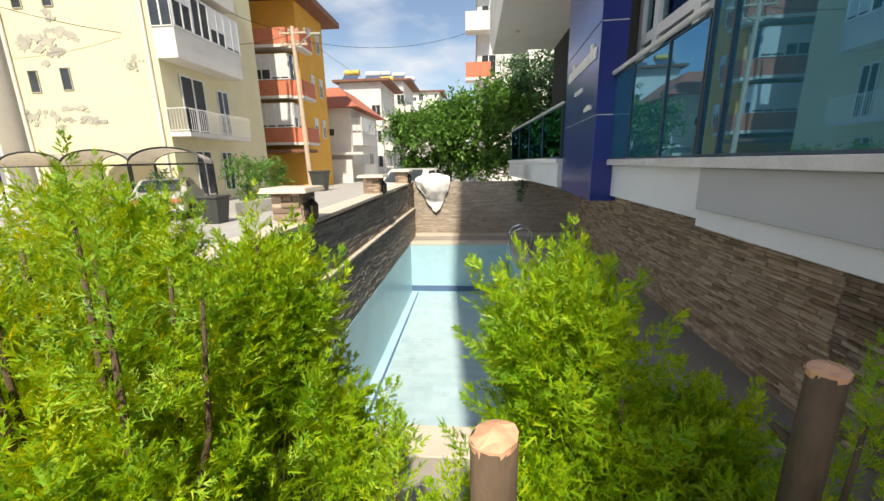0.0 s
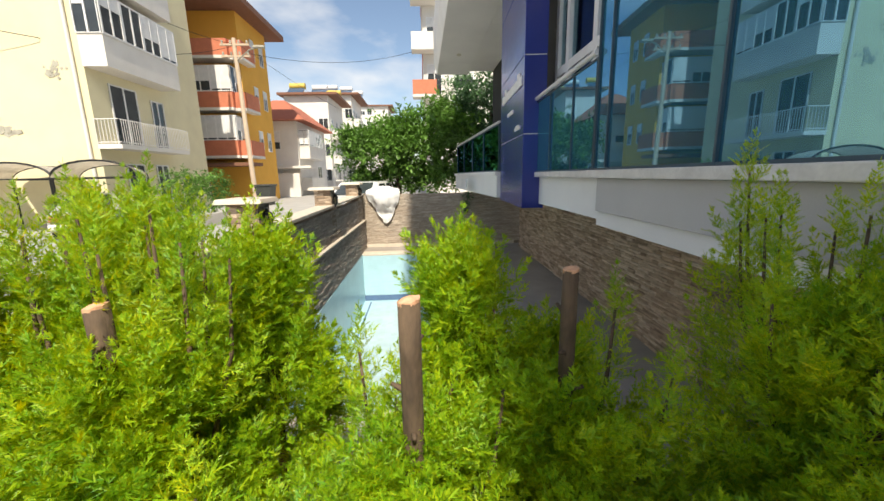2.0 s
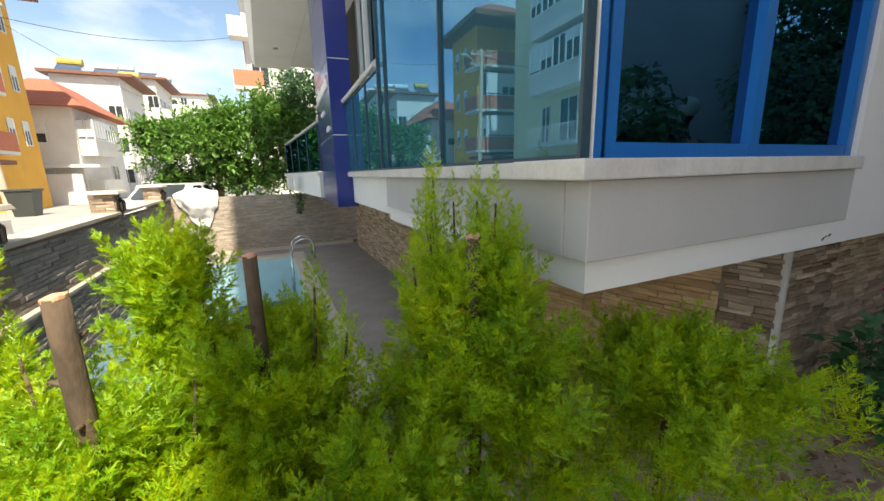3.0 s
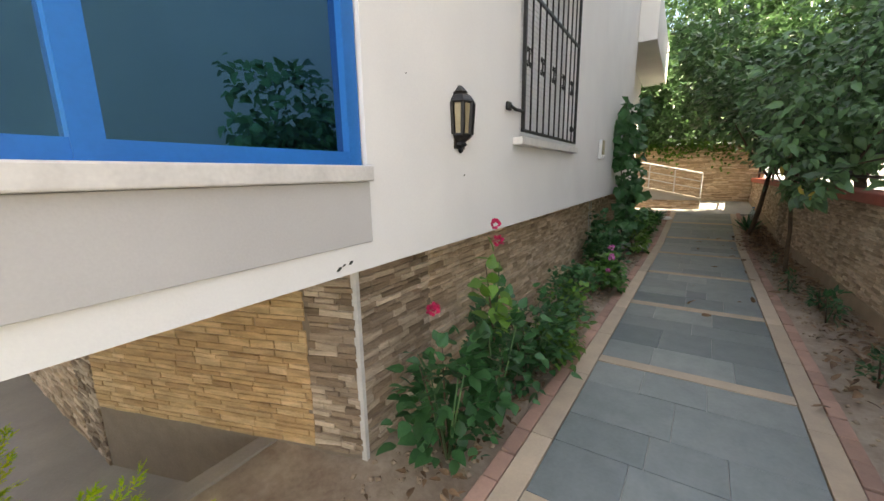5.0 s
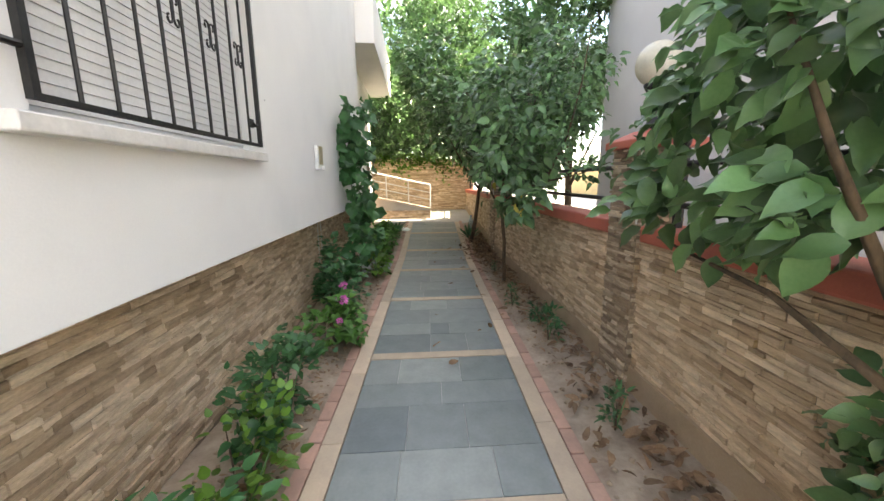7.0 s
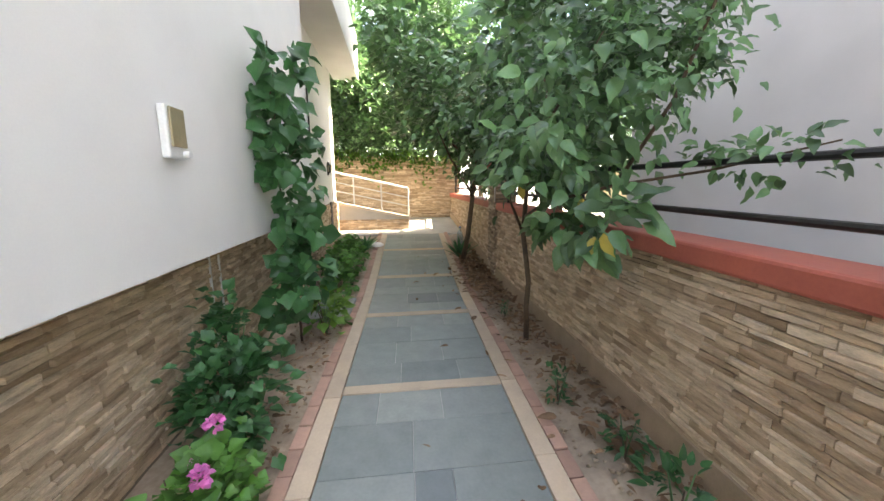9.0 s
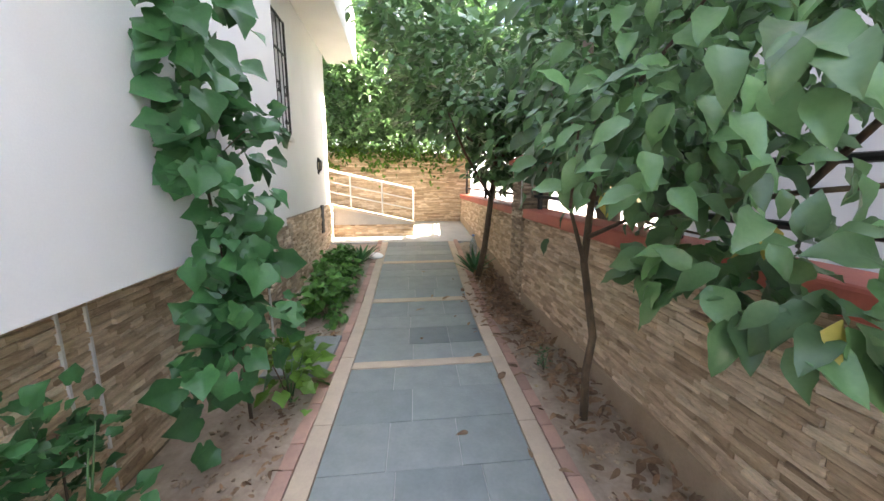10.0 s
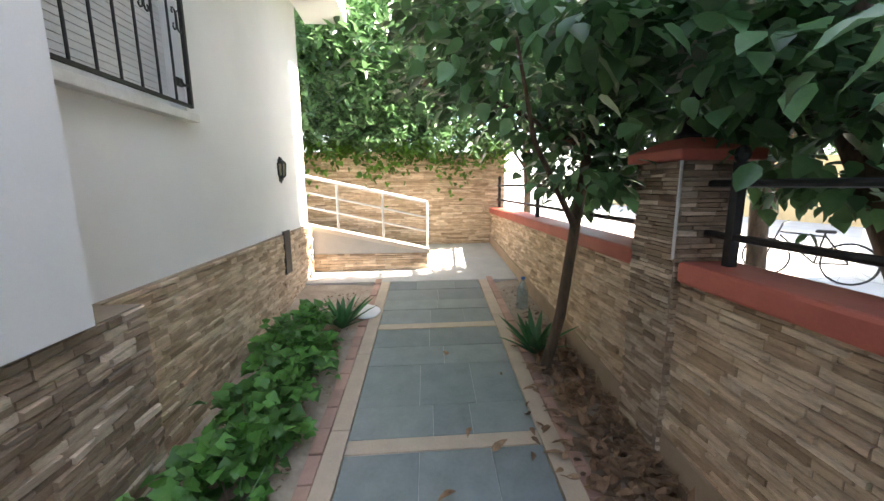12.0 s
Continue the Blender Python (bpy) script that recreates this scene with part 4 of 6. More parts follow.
box(bm, PXL - 0.3, PXR + 0.3, PY1 + 0.35, 10.3, ZD - 0.1, ZD - 0.002)
box(bm, -1.9, PXR + 0.3, 1.0, PY0 - 0.32, ZD - 0.1, ZD - 0.001)
box(bm, -1.9, 3.4, 0.9, 1.0, ZD - 0.1, 0.0)
tagged(mesh_ob("pool_deck", bm, M_DECK), "grey brown deck beside the pool", "deck", kind="structure")
ladder = thing("pool_ladder", "polished steel pool ladder with curved grab rails", "ladder")
for y in (8.45, 8.95):
    bm = B()
    arc = [(1.36, y, ZD), (1.36, y, ZD + 0.20)] + [(1.11 + 0.25 * math.cos(a) + 0.06 * math.sin(a), y, ZD + 0.24 + 0.24 * math.sin(a)) for a in [0.1 + k * 0.33 for k in range(9)]] + [(0.86, y, ZD + 0.12), (0.85, y, -1.25)]
    tube(bm, arc, 0.02, 9)
    part("rail", bm, M_CHROME, ladder, "", True)
for z in (-0.75, -1.0, -1.22):
    bm = B()
    box(bm, 0.81, 0.88, 8.45, 8.95, z - 0.012, z + 0.012, 0.004)
    part("step", bm, M_CHROME, ladder)

# walls round the pool
pback = thing("wall_north", "grey brown split stone wall behind the pool", "wall", kind="structure")
bm = B()
run(bm, (-1.75, 10.05), (2.9, 10.05), 0.0, 0.2, ZD - 0.1, 1.0)
part("backing", bm, M_MORTAR, pback)
bm = B()
box(bm, -1.6, 2.6, 9.98, 10.025, ZD, ZD + 0.09, 0.004)
part("skirting", bm, M_RIM, pback)
pleft = thing("wall_west", "two-step grey split stone street wall with pale coping", "wall", kind="structure")
bm = B()
run(bm, (PXL - 0.02, 0.4), (PXL - 0.02, 10.05), 0.0, 0.22, ZD - 0.2, 0.30)
run(bm, (PXL - 0.07, 0.4), (PXL - 0.07, 10.05), 0.0, 0.20, 0.30, 0.88)
part("backing", bm, M_MORTAR, pleft)
bm = B()
run(bm, (PXL + 0.01, 0.4), (PXL + 0.01, 10.05), 0.0, 0.14, 0.302, 0.335, 0.006)
part("ledge", bm, M_RIM, pleft, "cream stone ledge")
bm = B()
hexa(bm, [(PXL - 0.32, 0.4, 0.90), (PXL - 0.03, 0.4, 0.90), (PXL - 0.03, 10.2, 0.99), (PXL - 0.32, 10.2, 0.99), (PXL - 0.32, 0.4, 0.945), (PXL - 0.03, 0.4, 0.945), (PXL - 0.03, 10.2, 1.035), (PXL - 0.32, 10.2, 1.035)], 0.006)
part("coping", bm, M_RIM, pleft, "cream stone coping")


def street_pier(y, z):
    p = thing("street_pier", "stone clad pier with a cream cap", "pier", group="street wall piers", kind="structure")
    x = PXL - 0.2
    bm = B()
    box(bm, x - 0.15, x + 0.14, y - 0.15, y + 0.15, -0.1, z)
    part("core", bm, M_MORTAR, p)
    for a, b, s in (((x - 0.15, y - 0.15), (x + 0.14, y - 0.15), 1), ((x + 0.14, y - 0.15), (x + 0.14, y + 0.15), 2)):
        cladding(p, a, b, 0.90, z, M_STONE_PIER, int(y * 10) + s, 0.045, 0.08, 0.22)
    bm = B()
    hexa(bm, [(x - 0.24, y - 0.24, z), (x + 0.23, y - 0.24, z), (x + 0.23, y + 0.24, z), (x - 0.24, y + 0.24, z), (x - 0.22, y - 0.22, z + 0.05), (x + 0.21, y - 0.22, z + 0.05), (x + 0.21, y + 0.22, z + 0.05), (x - 0.22, y + 0.22, z + 0.05)], 0.008)
    part("cap", bm, M_RIM, p)
    wall_lantern((x + 0.165, y - 0.0, z - 0.30), 0.8, 90)


def wall_lantern(at, s, turn):
    """A half lantern against a wall; its base point is the lower end, facing -y before the turn."""
    ln = thing("wall_lantern", "black half lantern with frosted amber glass", "lamp", at, "wall lanterns")
    ln.rotation_euler = (0, 0, radians(turn))
    k = s * 0.1

    def half(bm, prof):
        rings = [[bm.verts.new((k * r * math.sin(a), -k * r * math.cos(a) * 0.9 - 0.004, k * z)) for a in [-1.57 + j * 3.14 / 4 for j in range(5)]] for r, z in prof]
        for a, b in zip(rings, rings[1:]):
            for j in range(4):
                bm.faces.new((a[j], a[j + 1], b[j + 1], b[j]))
        bm.faces.new(rings[0][::-1]), bm.faces.new(rings[-1])
    bm = B()
    half(bm, [(0.10, -0.25), (0.22, -0.12), (0.14, 0.0), (0.42, 0.15), (0.34, 0.3), (0.62, 0.5), (0.72, 0.62), (0.70, 0.70)])
    part("base", bm, M_IRON, ln)
    bm = B()
    half(bm, [(0.62, 0.70), (0.74, 2.15)])
    part("glass", bm, M_AMBER, ln, "frosted amber glass")
    bm = B()
    half(bm, [(0.84, 2.15), (0.90, 2.22), (0.86, 2.30), (0.66, 2.52), (0.40, 2.66), (0.46, 2.74), (0.28, 2.92), (0.12, 3.04)])
    part("hood", bm, M_IRON, ln)
    for a in [-1.57 + j * 3.14 / 4 for j in range(5)]:
        bm = B()
        tube(bm, [(k * 0.66 * math.sin(a), -k * 0.66 * math.cos(a) * 0.9 - 0.004, k * 0.66), (k * 0.78 * math.sin(a), -k * 0.78 * math.cos(a) * 0.9 - 0.004, k * 2.18)], 0.012 * s, 6)
        part("rib", bm, M_IRON, ln)
    bm = B()
    box(bm, -0.5 * k, 0.5 * k, -0.006, 0.006, -0.05 * k, 2.7 * k)
    part("back_plate", bm, M_IRON, ln)


for y, z in ((3.55, 1.25), (6.6, 1.27), (9.4, 1.30)):
    street_pier(y, z)
wall_lantern((3.70, sy(3.70) - 0.004, 1.605), 1.05, 0)
wall_lantern((13.75, 0.298, 1.68), 0.9, 0)
chip = thing("wall_chips", "small chipped marks in the white render", "chips")
for cx, cz, cw in ((2.80, 1.122, 0.015), (2.825, 1.132, 0.009), (2.86, 1.135, 0.013), (3.76, 1.46, 0.009), (6.3, 2.1, 0.008), (3.25, 1.9, 0.006)):
    bm = B()
    f = [bm.verts.new((cx + cw * math.cos(a) * (0.7 + 0.5 * noise.noise(Vector((math.cos(a), math.sin(a), cx * 9)))), sy(cx) - 0.0025, cz + cw * 0.45 * math.sin(a) + cw * 0.35 * math.cos(a))) for a in [k * 0.45 for k in range(14)]]
    g = [bm.verts.new((v.co.x, v.co.y + 0.004, v.co.z)) for v in f]
    bm.faces.new(f)
    for i in range(14):
        bm.faces.new((f[i - 1], g[i - 1], g[i], f[i]))
    part("chip", bm, M_PLASTIC, chip)
lamp = thing("wall_lamp", "white bulkhead wall lamp with a beige diffuser", "lamp")
bm = B()
box(bm, 7.50, 7.66, sy(7.6) - 0.045, sy(7.6) - 0.002, 1.645, 1.90, 0.012)
part("housing", bm, M_PVC, lamp)
bm = B()
box(bm, 7.515, 7.645, sy(7.6) - 0.058, sy(7.6) - 0.046, 1.70, 1.89, 0.005)
part("diffuser", bm, M_AMBER, lamp, "beige frosted diffuser")
bm = B()
tube(bm, [(7.63, sy(7.6) - 0.04, 1.668), (7.63, sy(7.6) - 0.075, 1.668)], 0.018, 10)
part("sensor", bm, M_PVC, lamp)
# ---- the street beyond the wall ----
def window(parent, p, q, z0, z1, blind=0.0, frame_m=None):
    """A window set into the face along p to q (outside to the right)."""
    p, q = Vector(p), Vector(q)
    d = (q - p).normalized()
    bm = B()
    fw = 0.03 if (q - p).length < 0.6 else 0.055
    run(bm, p, q, -0.04, 0.05, z0, z0 + fw), run(bm, p, q, -0.04, 0.05, z1 - fw, z1)
    for a in (p, q - d * fw) if (q - p).length < 0.6 else (p, p + (q - p) * 0.5 - d * 0.03, q - d * fw):
        run(bm, a, a + d * fw, -0.045, 0.05, z0 + fw, z1 - fw)
    w = part("window", bm, frame_m or M_PVC, parent)
    bm = B()
    run(bm, p, q, -0.012, 0.02, z0 + 0.02, z1 - 0.02)
    ob = part("pane", bm, M_PANE, w)
    if blind:
        bm = B()
        run(bm, p + d * 0.05, q - d * 0.05, -0.035, -0.018, z1 - (z1 - z0) * blind, z1 - 0.06)
        part("blind", bm, M_BLIND, w, "white lowered blind")


def balcony(parent, x0, x1, y0, y1, z, h=0.95, solid=None, glazed=0.0, thin=0.16):
    bm = B()
    box(bm, x0, x1, y0, y1, z - thin, z)
    b = part("balcony", bm, M_FAR, parent)
    runs = (((x0, y0), (x1, y0)), ((x1, y0), (x1, y1)))
    if solid:
        bm = B()
        for p, q in runs:
            e = (Vector(q) - Vector(p)).normalized() * 0.003
            run(bm, Vector(p) + e, Vector(q) - e, 0.0, 0.10, z + 0.001, z + h)
        part("parapet", bm, solid, b)
    else:
        bm = B()
        for p, q in runs:
            for k in (0.06, h - 0.03):
                run(bm, p, q, 0.02, 0.05, z + k, z + k + 0.03)
            ln = (Vector(q) - Vector(p)).length
            n = int(ln / 0.11)
            for i in range(n + 1):
                c = Vector(p) + (Vector(q) - Vector(p)) * i / n
                tube(bm, [(c.x, c.y + 0.03, z), (c.x, c.y + 0.03, z + h)], 0.011, 4)
        part("railing", bm, M_RAILW, b)
    if glazed:
        for p, q in runs:
            ln = (Vector(q) - Vector(p)).length
            n = max(2, round(ln / 1.15))
            for i in range(n):
                a, c = Vector(p) + (Vector(q) - Vector(p)) * i / n, Vector(p) + (Vector(q) - Vector(p)) * (i + 1) / n
                window(b, a, c, z + h, z + glazed, (0.9, 0.35, 0.0, 0.6, 0.9)[(i + int(z * 3)) % 5])


def block(name, label, x0, x1, y0, y1, z1, material):
    h = thing(name, label, "house")
    bm = B()
    box(bm, x0, x1, y0, y1, -0.2, z1)
    part("wall", bm, material, h)
    return h


def stain(parent, x, y, z, w, h, seed):
    """A patch of lost render on a south face, an uneven thin island."""
    r = random.Random(seed)
    for k in range(16):
        bm = B()
        cx, cz, n = x + r.gauss(0, w * 0.42), z + r.gauss(0, h * 0.4), 18
        s = r.uniform(0.08, 0.42)
        ring = [(cx + math.cos(a) * s * w * (0.6 + 0.7 * noise.noise(Vector((math.cos(a) * 2, math.sin(a) * 2, seed + k)))) , cz + math.sin(a) * s * h * (0.6 + 0.7 * noise.noise(Vector((math.sin(a) * 3, math.cos(a) * 3, seed + k + 9))))) for a in [i * 6.283 / n for i in range(n)]]
        f = [bm.verts.new((px, y - 0.004 - 0.0015 * k, pz)) for px, pz in ring]
        g = [bm.verts.new((px, y + 0.01, pz)) for px, pz in ring]
        bm.faces.new(f)
        for i in range(n):
            bm.faces.new((f[i - 1], g[i - 1], g[i], f[i]))
        part("render_patch", bm, M_PATCH, parent, "bare patch of flaked render")


# pale yellow block
ye = block("apartment_building", "pale yellow apartment block with flaking render and balconies", -17.9, -11.7, 14.4, 21.3, 14.0, M_YELLOW)
for x, z in ((-15.78, 4.5), (-17.15, 4.45), (-15.85, 7.4), (-17.1, 7.4), (-15.8, 10.2)):
    window(ye, (x, 14.4), (x + 0.42, 14.4), z, z + 0.82, 0, M_PATCH)
stain(ye, -16.0, 14.4, 6.2, 1.5, 0.8, 3)
stain(ye, -15.6, 14.4, 3.4, 1.4, 0.5, 5)
stain(ye, -12.7, 14.4, 5.35, 0.5, 0.4, 7)
stain(ye, -17.2, 14.4, 3.5, 0.6, 0.6, 11)
for z in (2.85, 5.65, 8.5, 11.3):
    balcony(ye, -11.7, -10.85, 14.35, 18.4, z, 0.9, None if z < 3 else M_FAR, 2.3 if z > 3 else 0.0)
    window(ye, (-11.7, 15.3), (-11.7, 16.7), z + 0.05, z + 2.3)
    window(ye, (-11.7, 17.5), (-11.7, 18.3), z + 0.05, z + 2.1)
window(ye, (-11.7, 15.5), (-11.7, 16.5), 0.3, 2.2)
window(ye, (-11.7, 17.2), (-11.7, 18.0), 0.4, 2.2)
bm = B()
tube(bm, [(-12.0, 14.33, 0.1), (-12.0, 14.33, 13.8)], 0.055, 8)
tube(bm, [(-17.7, 14.33, 0.1), (-17.7, 14.33, 13.8)], 0.055, 8)
part("drainpipe", bm, M_FAR, ye)
# grey block at the end of the row, with a signboard
gr = block("apartment_building", "grey rendered block with a blue signboard", -30, -18.1, 13.6, 22, 13.0, M_FAR)
for z in (3.3, 6.3, 9.2):
    window(gr, (-19.9, 13.6), (-18.6, 13.6), z - 0.6, z + 1.0)
    balcony(gr, -23, -18.2, 12.6, 13.6, z - 0.9, 0.9, M_FAR)
sg = thing("signboard", "blue shop signboard with orange and white lettering bars", "sign")
bm = B()
for x in (-21.5, -18.8):
    tube(bm, [(x, 12.5, 5.4), (x, 13.65, 5.4)], 0.04, 6)
part("bracket", bm, M_IRON, sg)
bm = B()
box(bm, -22.0, -18.3, 12.45, 12.55, 5.3, 6.5)
part("board", bm, M_SIGN, sg)
bm = B()
for i in range(8):
    box(bm, -21.8 + i * 0.42, -21.5 + i * 0.42, 12.43, 12.46, 5.95, 6.35)
part("lettering", bm, M_GOLD, sg)
bm = B()
for i in range(7):
    box(bm, -21.4 + i * 0.42, -21.15 + i * 0.42, 12.43, 12.46, 5.5, 5.72)
part("lettering", bm, M_LETTER, sg)

# ochre block
oc = block("apartment_building", "ochre apartment block with terracotta balcony bands", -15.8, -10.9, 25.0, 29.3, 11.6, M_OCHRE)
for z in (3.4, 6.2, 9.1):
    balcony(oc, -14.6, -11.1, 23.9, 25.0, z - 0.45, 0.9, M_BAND, 2.35 if z < 8 else 0)
    balcony(oc, -11.1, -10.4, 24.2, 26.0, z - 0.45, 0.9, M_BAND)
    for y in (26.6, 28.0):
        window(oc, (-10.9, y), (-10.9, y + 0.6), z, z + 1.3, 0.4)
bm = B()
box(bm, -16.6, -9.9, 23.2, 30.4, 11.4, 11.75)
part("eave", bm, M_EAVE, oc)
bm = B()
hexa(bm, [(-16.5, 23.3, 11.76), (-10.0, 23.3, 11.76), (-10.0, 30.3, 11.76), (-16.5, 30.3, 11.76), (-13.8, 26.2, 13.4), (-12.6, 26.2, 13.4), (-12.6, 27.5, 13.4), (-13.8, 27.5, 13.4)])
part("roof", bm, M_ROOF, oc)
bm = B()
box(bm, -15.6, -10.2, 23.4, 25.0, 2.3, 2.5)
part("canopy", bm, M_EAVE, oc)

# cream house with a red hipped roof
ho = block("house", "cream house with a red tiled hipped roof", -14.2, -10.35, 33, 42, 6.2, M_FAR)
bm = B()
hexa(bm, [(-15.0, 32.2, 6.2), (-9.5, 32.2, 6.2), (-9.5, 43, 6.2), (-15.0, 43, 6.2), (-13.0, 35.5, 8.3), (-12.0, 35.5, 8.3), (-12.0, 40, 8.3), (-13.0, 40, 8.3)])
part("roof", bm, M_ROOF, ho, "red tiled hipped roof")
for z in (1.2, 3.9):
    window(ho, (-13.6, 33), (-11.8, 33), z, z + 1.5, 0.6)
    balcony(ho, -10.35, -9.5, 33.3, 37.5, z - 0.6, 0.9, M_FAR, 2.2 if z > 3 else 0)
    window(ho, (-10.35, 38.5), (-10.35, 40), z, z + 1.4)
bm = B()
box(bm, -13.9, -9.0, 31.4, 33, 2.3, 2.5)
box(bm, -13.9, -10.0, 31.5, 31.7, -0.2, 1.9)
part("porch", bm, M_FAR, ho)
# white blocks down the street
for x0, x1, y0, y1, z1 in ((-15.5, -10.6, 46, 54, 10.8), (-14.5, -9.8, 57, 66, 13.0), (-16, -7.5, 92, 102, 17.5)):
    wb = block("apartment_building", "white rendered apartment block far down the street", x0, x1, y0, y1, z1, M_FAR)
    for f in range(int(z1 / 2.9)):
        for k in range(3):
            window(wb, (x0 + 0.5 + k * 1.6, y0), (x0 + 1.6 + k * 1.6, y0), 1.1 + f * 2.9, 2.5 + f * 2.9, 0.4 * (k % 2))
            window(wb, (x1, y0 + 0.8 + k * 2.5), (x1, y0 + 2.0 + k * 2.5), 1.1 + f * 2.9, 2.5 + f * 2.9)
        balcony(wb, x1, x1 + 1.0, y0 + 1.0, y0 + 4.0, 0.3 + f * 2.9, 0.9, M_FAR)
    bm = B()
    box(bm, x0 - 0.6, x1 + 1.2, y0 - 0.6, y1 + 0.5, z1, z1 + 0.25)
    part("eave", bm, M_EAVE, wb)
# tall white block beyond the tree
tw = block("apartment_building", "tall white apartment block with stacked balconies", 0.35, 9.0, 27.0, 36, 17.5, M_FAR)
for f in range(6):
    z = 1.0 + f * 2.9
    balcony(tw, -0.4, 1.2, 26.0, 27.0, z, 0.9, M_FAR if f % 2 else M_BAND)
    window(tw, (0.6, 27.0), (1.6, 27.0), z + 0.1, z + 2.1, 0.3)
    window(tw, (2.4, 27.0), (3.8, 27.0), z + 0.6, z + 1.9, 0.5)
    window(tw, (0.35, 31.5), (0.35, 30.2), z + 0.6, z + 1.9)
    bm = B()
    box(bm, 0.30, 0.345, 27, 36, z - 0.3, z)
    part("band", bm, M_BAND if f % 2 else M_FAR, tw)


def heater(x, y, z):
    h = thing("solar_heater", "roof solar panel with a water tank", "solar heater", group="roof heaters")
    bm = B()
    hexa(bm, [(x - 0.9, y, z), (x + 0.9, y, z), (x + 0.9, y + 1.2, z + 0.9), (x - 0.9, y + 1.2, z + 0.9), (x - 0.9, y, z + 0.08), (x + 0.9, y, z + 0.08), (x + 0.9, y + 1.2, z + 0.98), (x - 0.9, y + 1.2, z + 0.98)])
    part("panel", bm, M_SOLAR, h)
    bm = B()
    tube(bm, [(x - 0.9, y + 1.5, z + 1.25), (x + 0.9, y + 1.5, z + 1.25)], 0.35, 12)
    part("tank", bm, M_BLIND if int(x * 7) % 2 else M_GOLD, h)
    bm = B()
    for sx in (-0.7, 0.7):
        tube(bm, [(x + sx, y + 1.5, z - 0.05), (x + sx, y + 1.5, z + 1.0)], 0.04, 5)
    part("stand", bm, M_PATCH, h)


for x, y, z in ((-14.6, 47, 11.1), (-12.2, 48, 11.1), (-11.2, 51, 11.1), (-13, 58, 13.3), (-11, 59, 13.3), (-9.9, 62, 13.3)):
    heater(x, y, z)

# power pole and wires
pole = thing("utility_pole", "weathered wooden utility pole with insulators", "pole")
bm = B()
tube(bm, [(-10.1, 23.2, -0.1), (-10.35, 23.2, 9.3)], 0.15, 10, 0.11)
part("post", bm, M_POLE, pole)
for z in (8.3, 8.9):
    bm = B()
    box(bm, -11.1, -9.5, 23.12, 23.24, z, z + 0.1)
    part("crossarm", bm, M_POLE, pole)
    for k in range(4):
        bm = B()
        lathe(bm, [(0.03, 0), (0.07, 0.05), (0.05, 0.1), (0.06, 0.16), (0.02, 0.2)], (-11.0 + k * 0.46, 23.18, z + 0.1), 8)
        part("insulator", bm, M_PATCH, pole)
bm = B()
tube(bm, [(-10.3, 23.2, 8.1), (-9.3, 22.6, 8.5), (-8.7, 22.3, 8.55)], 0.035, 6)
box(bm, -8.9, -8.3, 22.1, 22.35, 8.48, 8.6, 0.02)
part("street_light", bm, M_PATCH, pole)
wires = thing("wires", "thin dark overhead wires", "wire")
for a, b, sag in (((-10.4, 23.2, 9.0), (-12.9, 15.0, 9.2), 0.4), ((-10.4, 23.2, 8.9), (-13.0, 14.3, 6.4), 0.5), ((-13.0, 14.3, 6.4), (-20, 12.4, 8.4), 0.3), ((-10.0, 23.2, 8.9), (-8, 70, 11), 0.8), ((-10.4, 23.2, 8.5), (-12.0, 25, 6.5), 0.1), ((-9.6, 23.2, 8.5), (0.4, 29, 10.5), 0.7)):
    bm = B()
    a, b = Vector(a), Vector(b)
    tube(bm, [a.lerp(b, t / 12) - Vector((0, 0, sag * 4 * (t / 12) * (1 - t / 12))) for t in range(13)], 0.012, 4)
    part("wire", bm, M_RUB, wires)


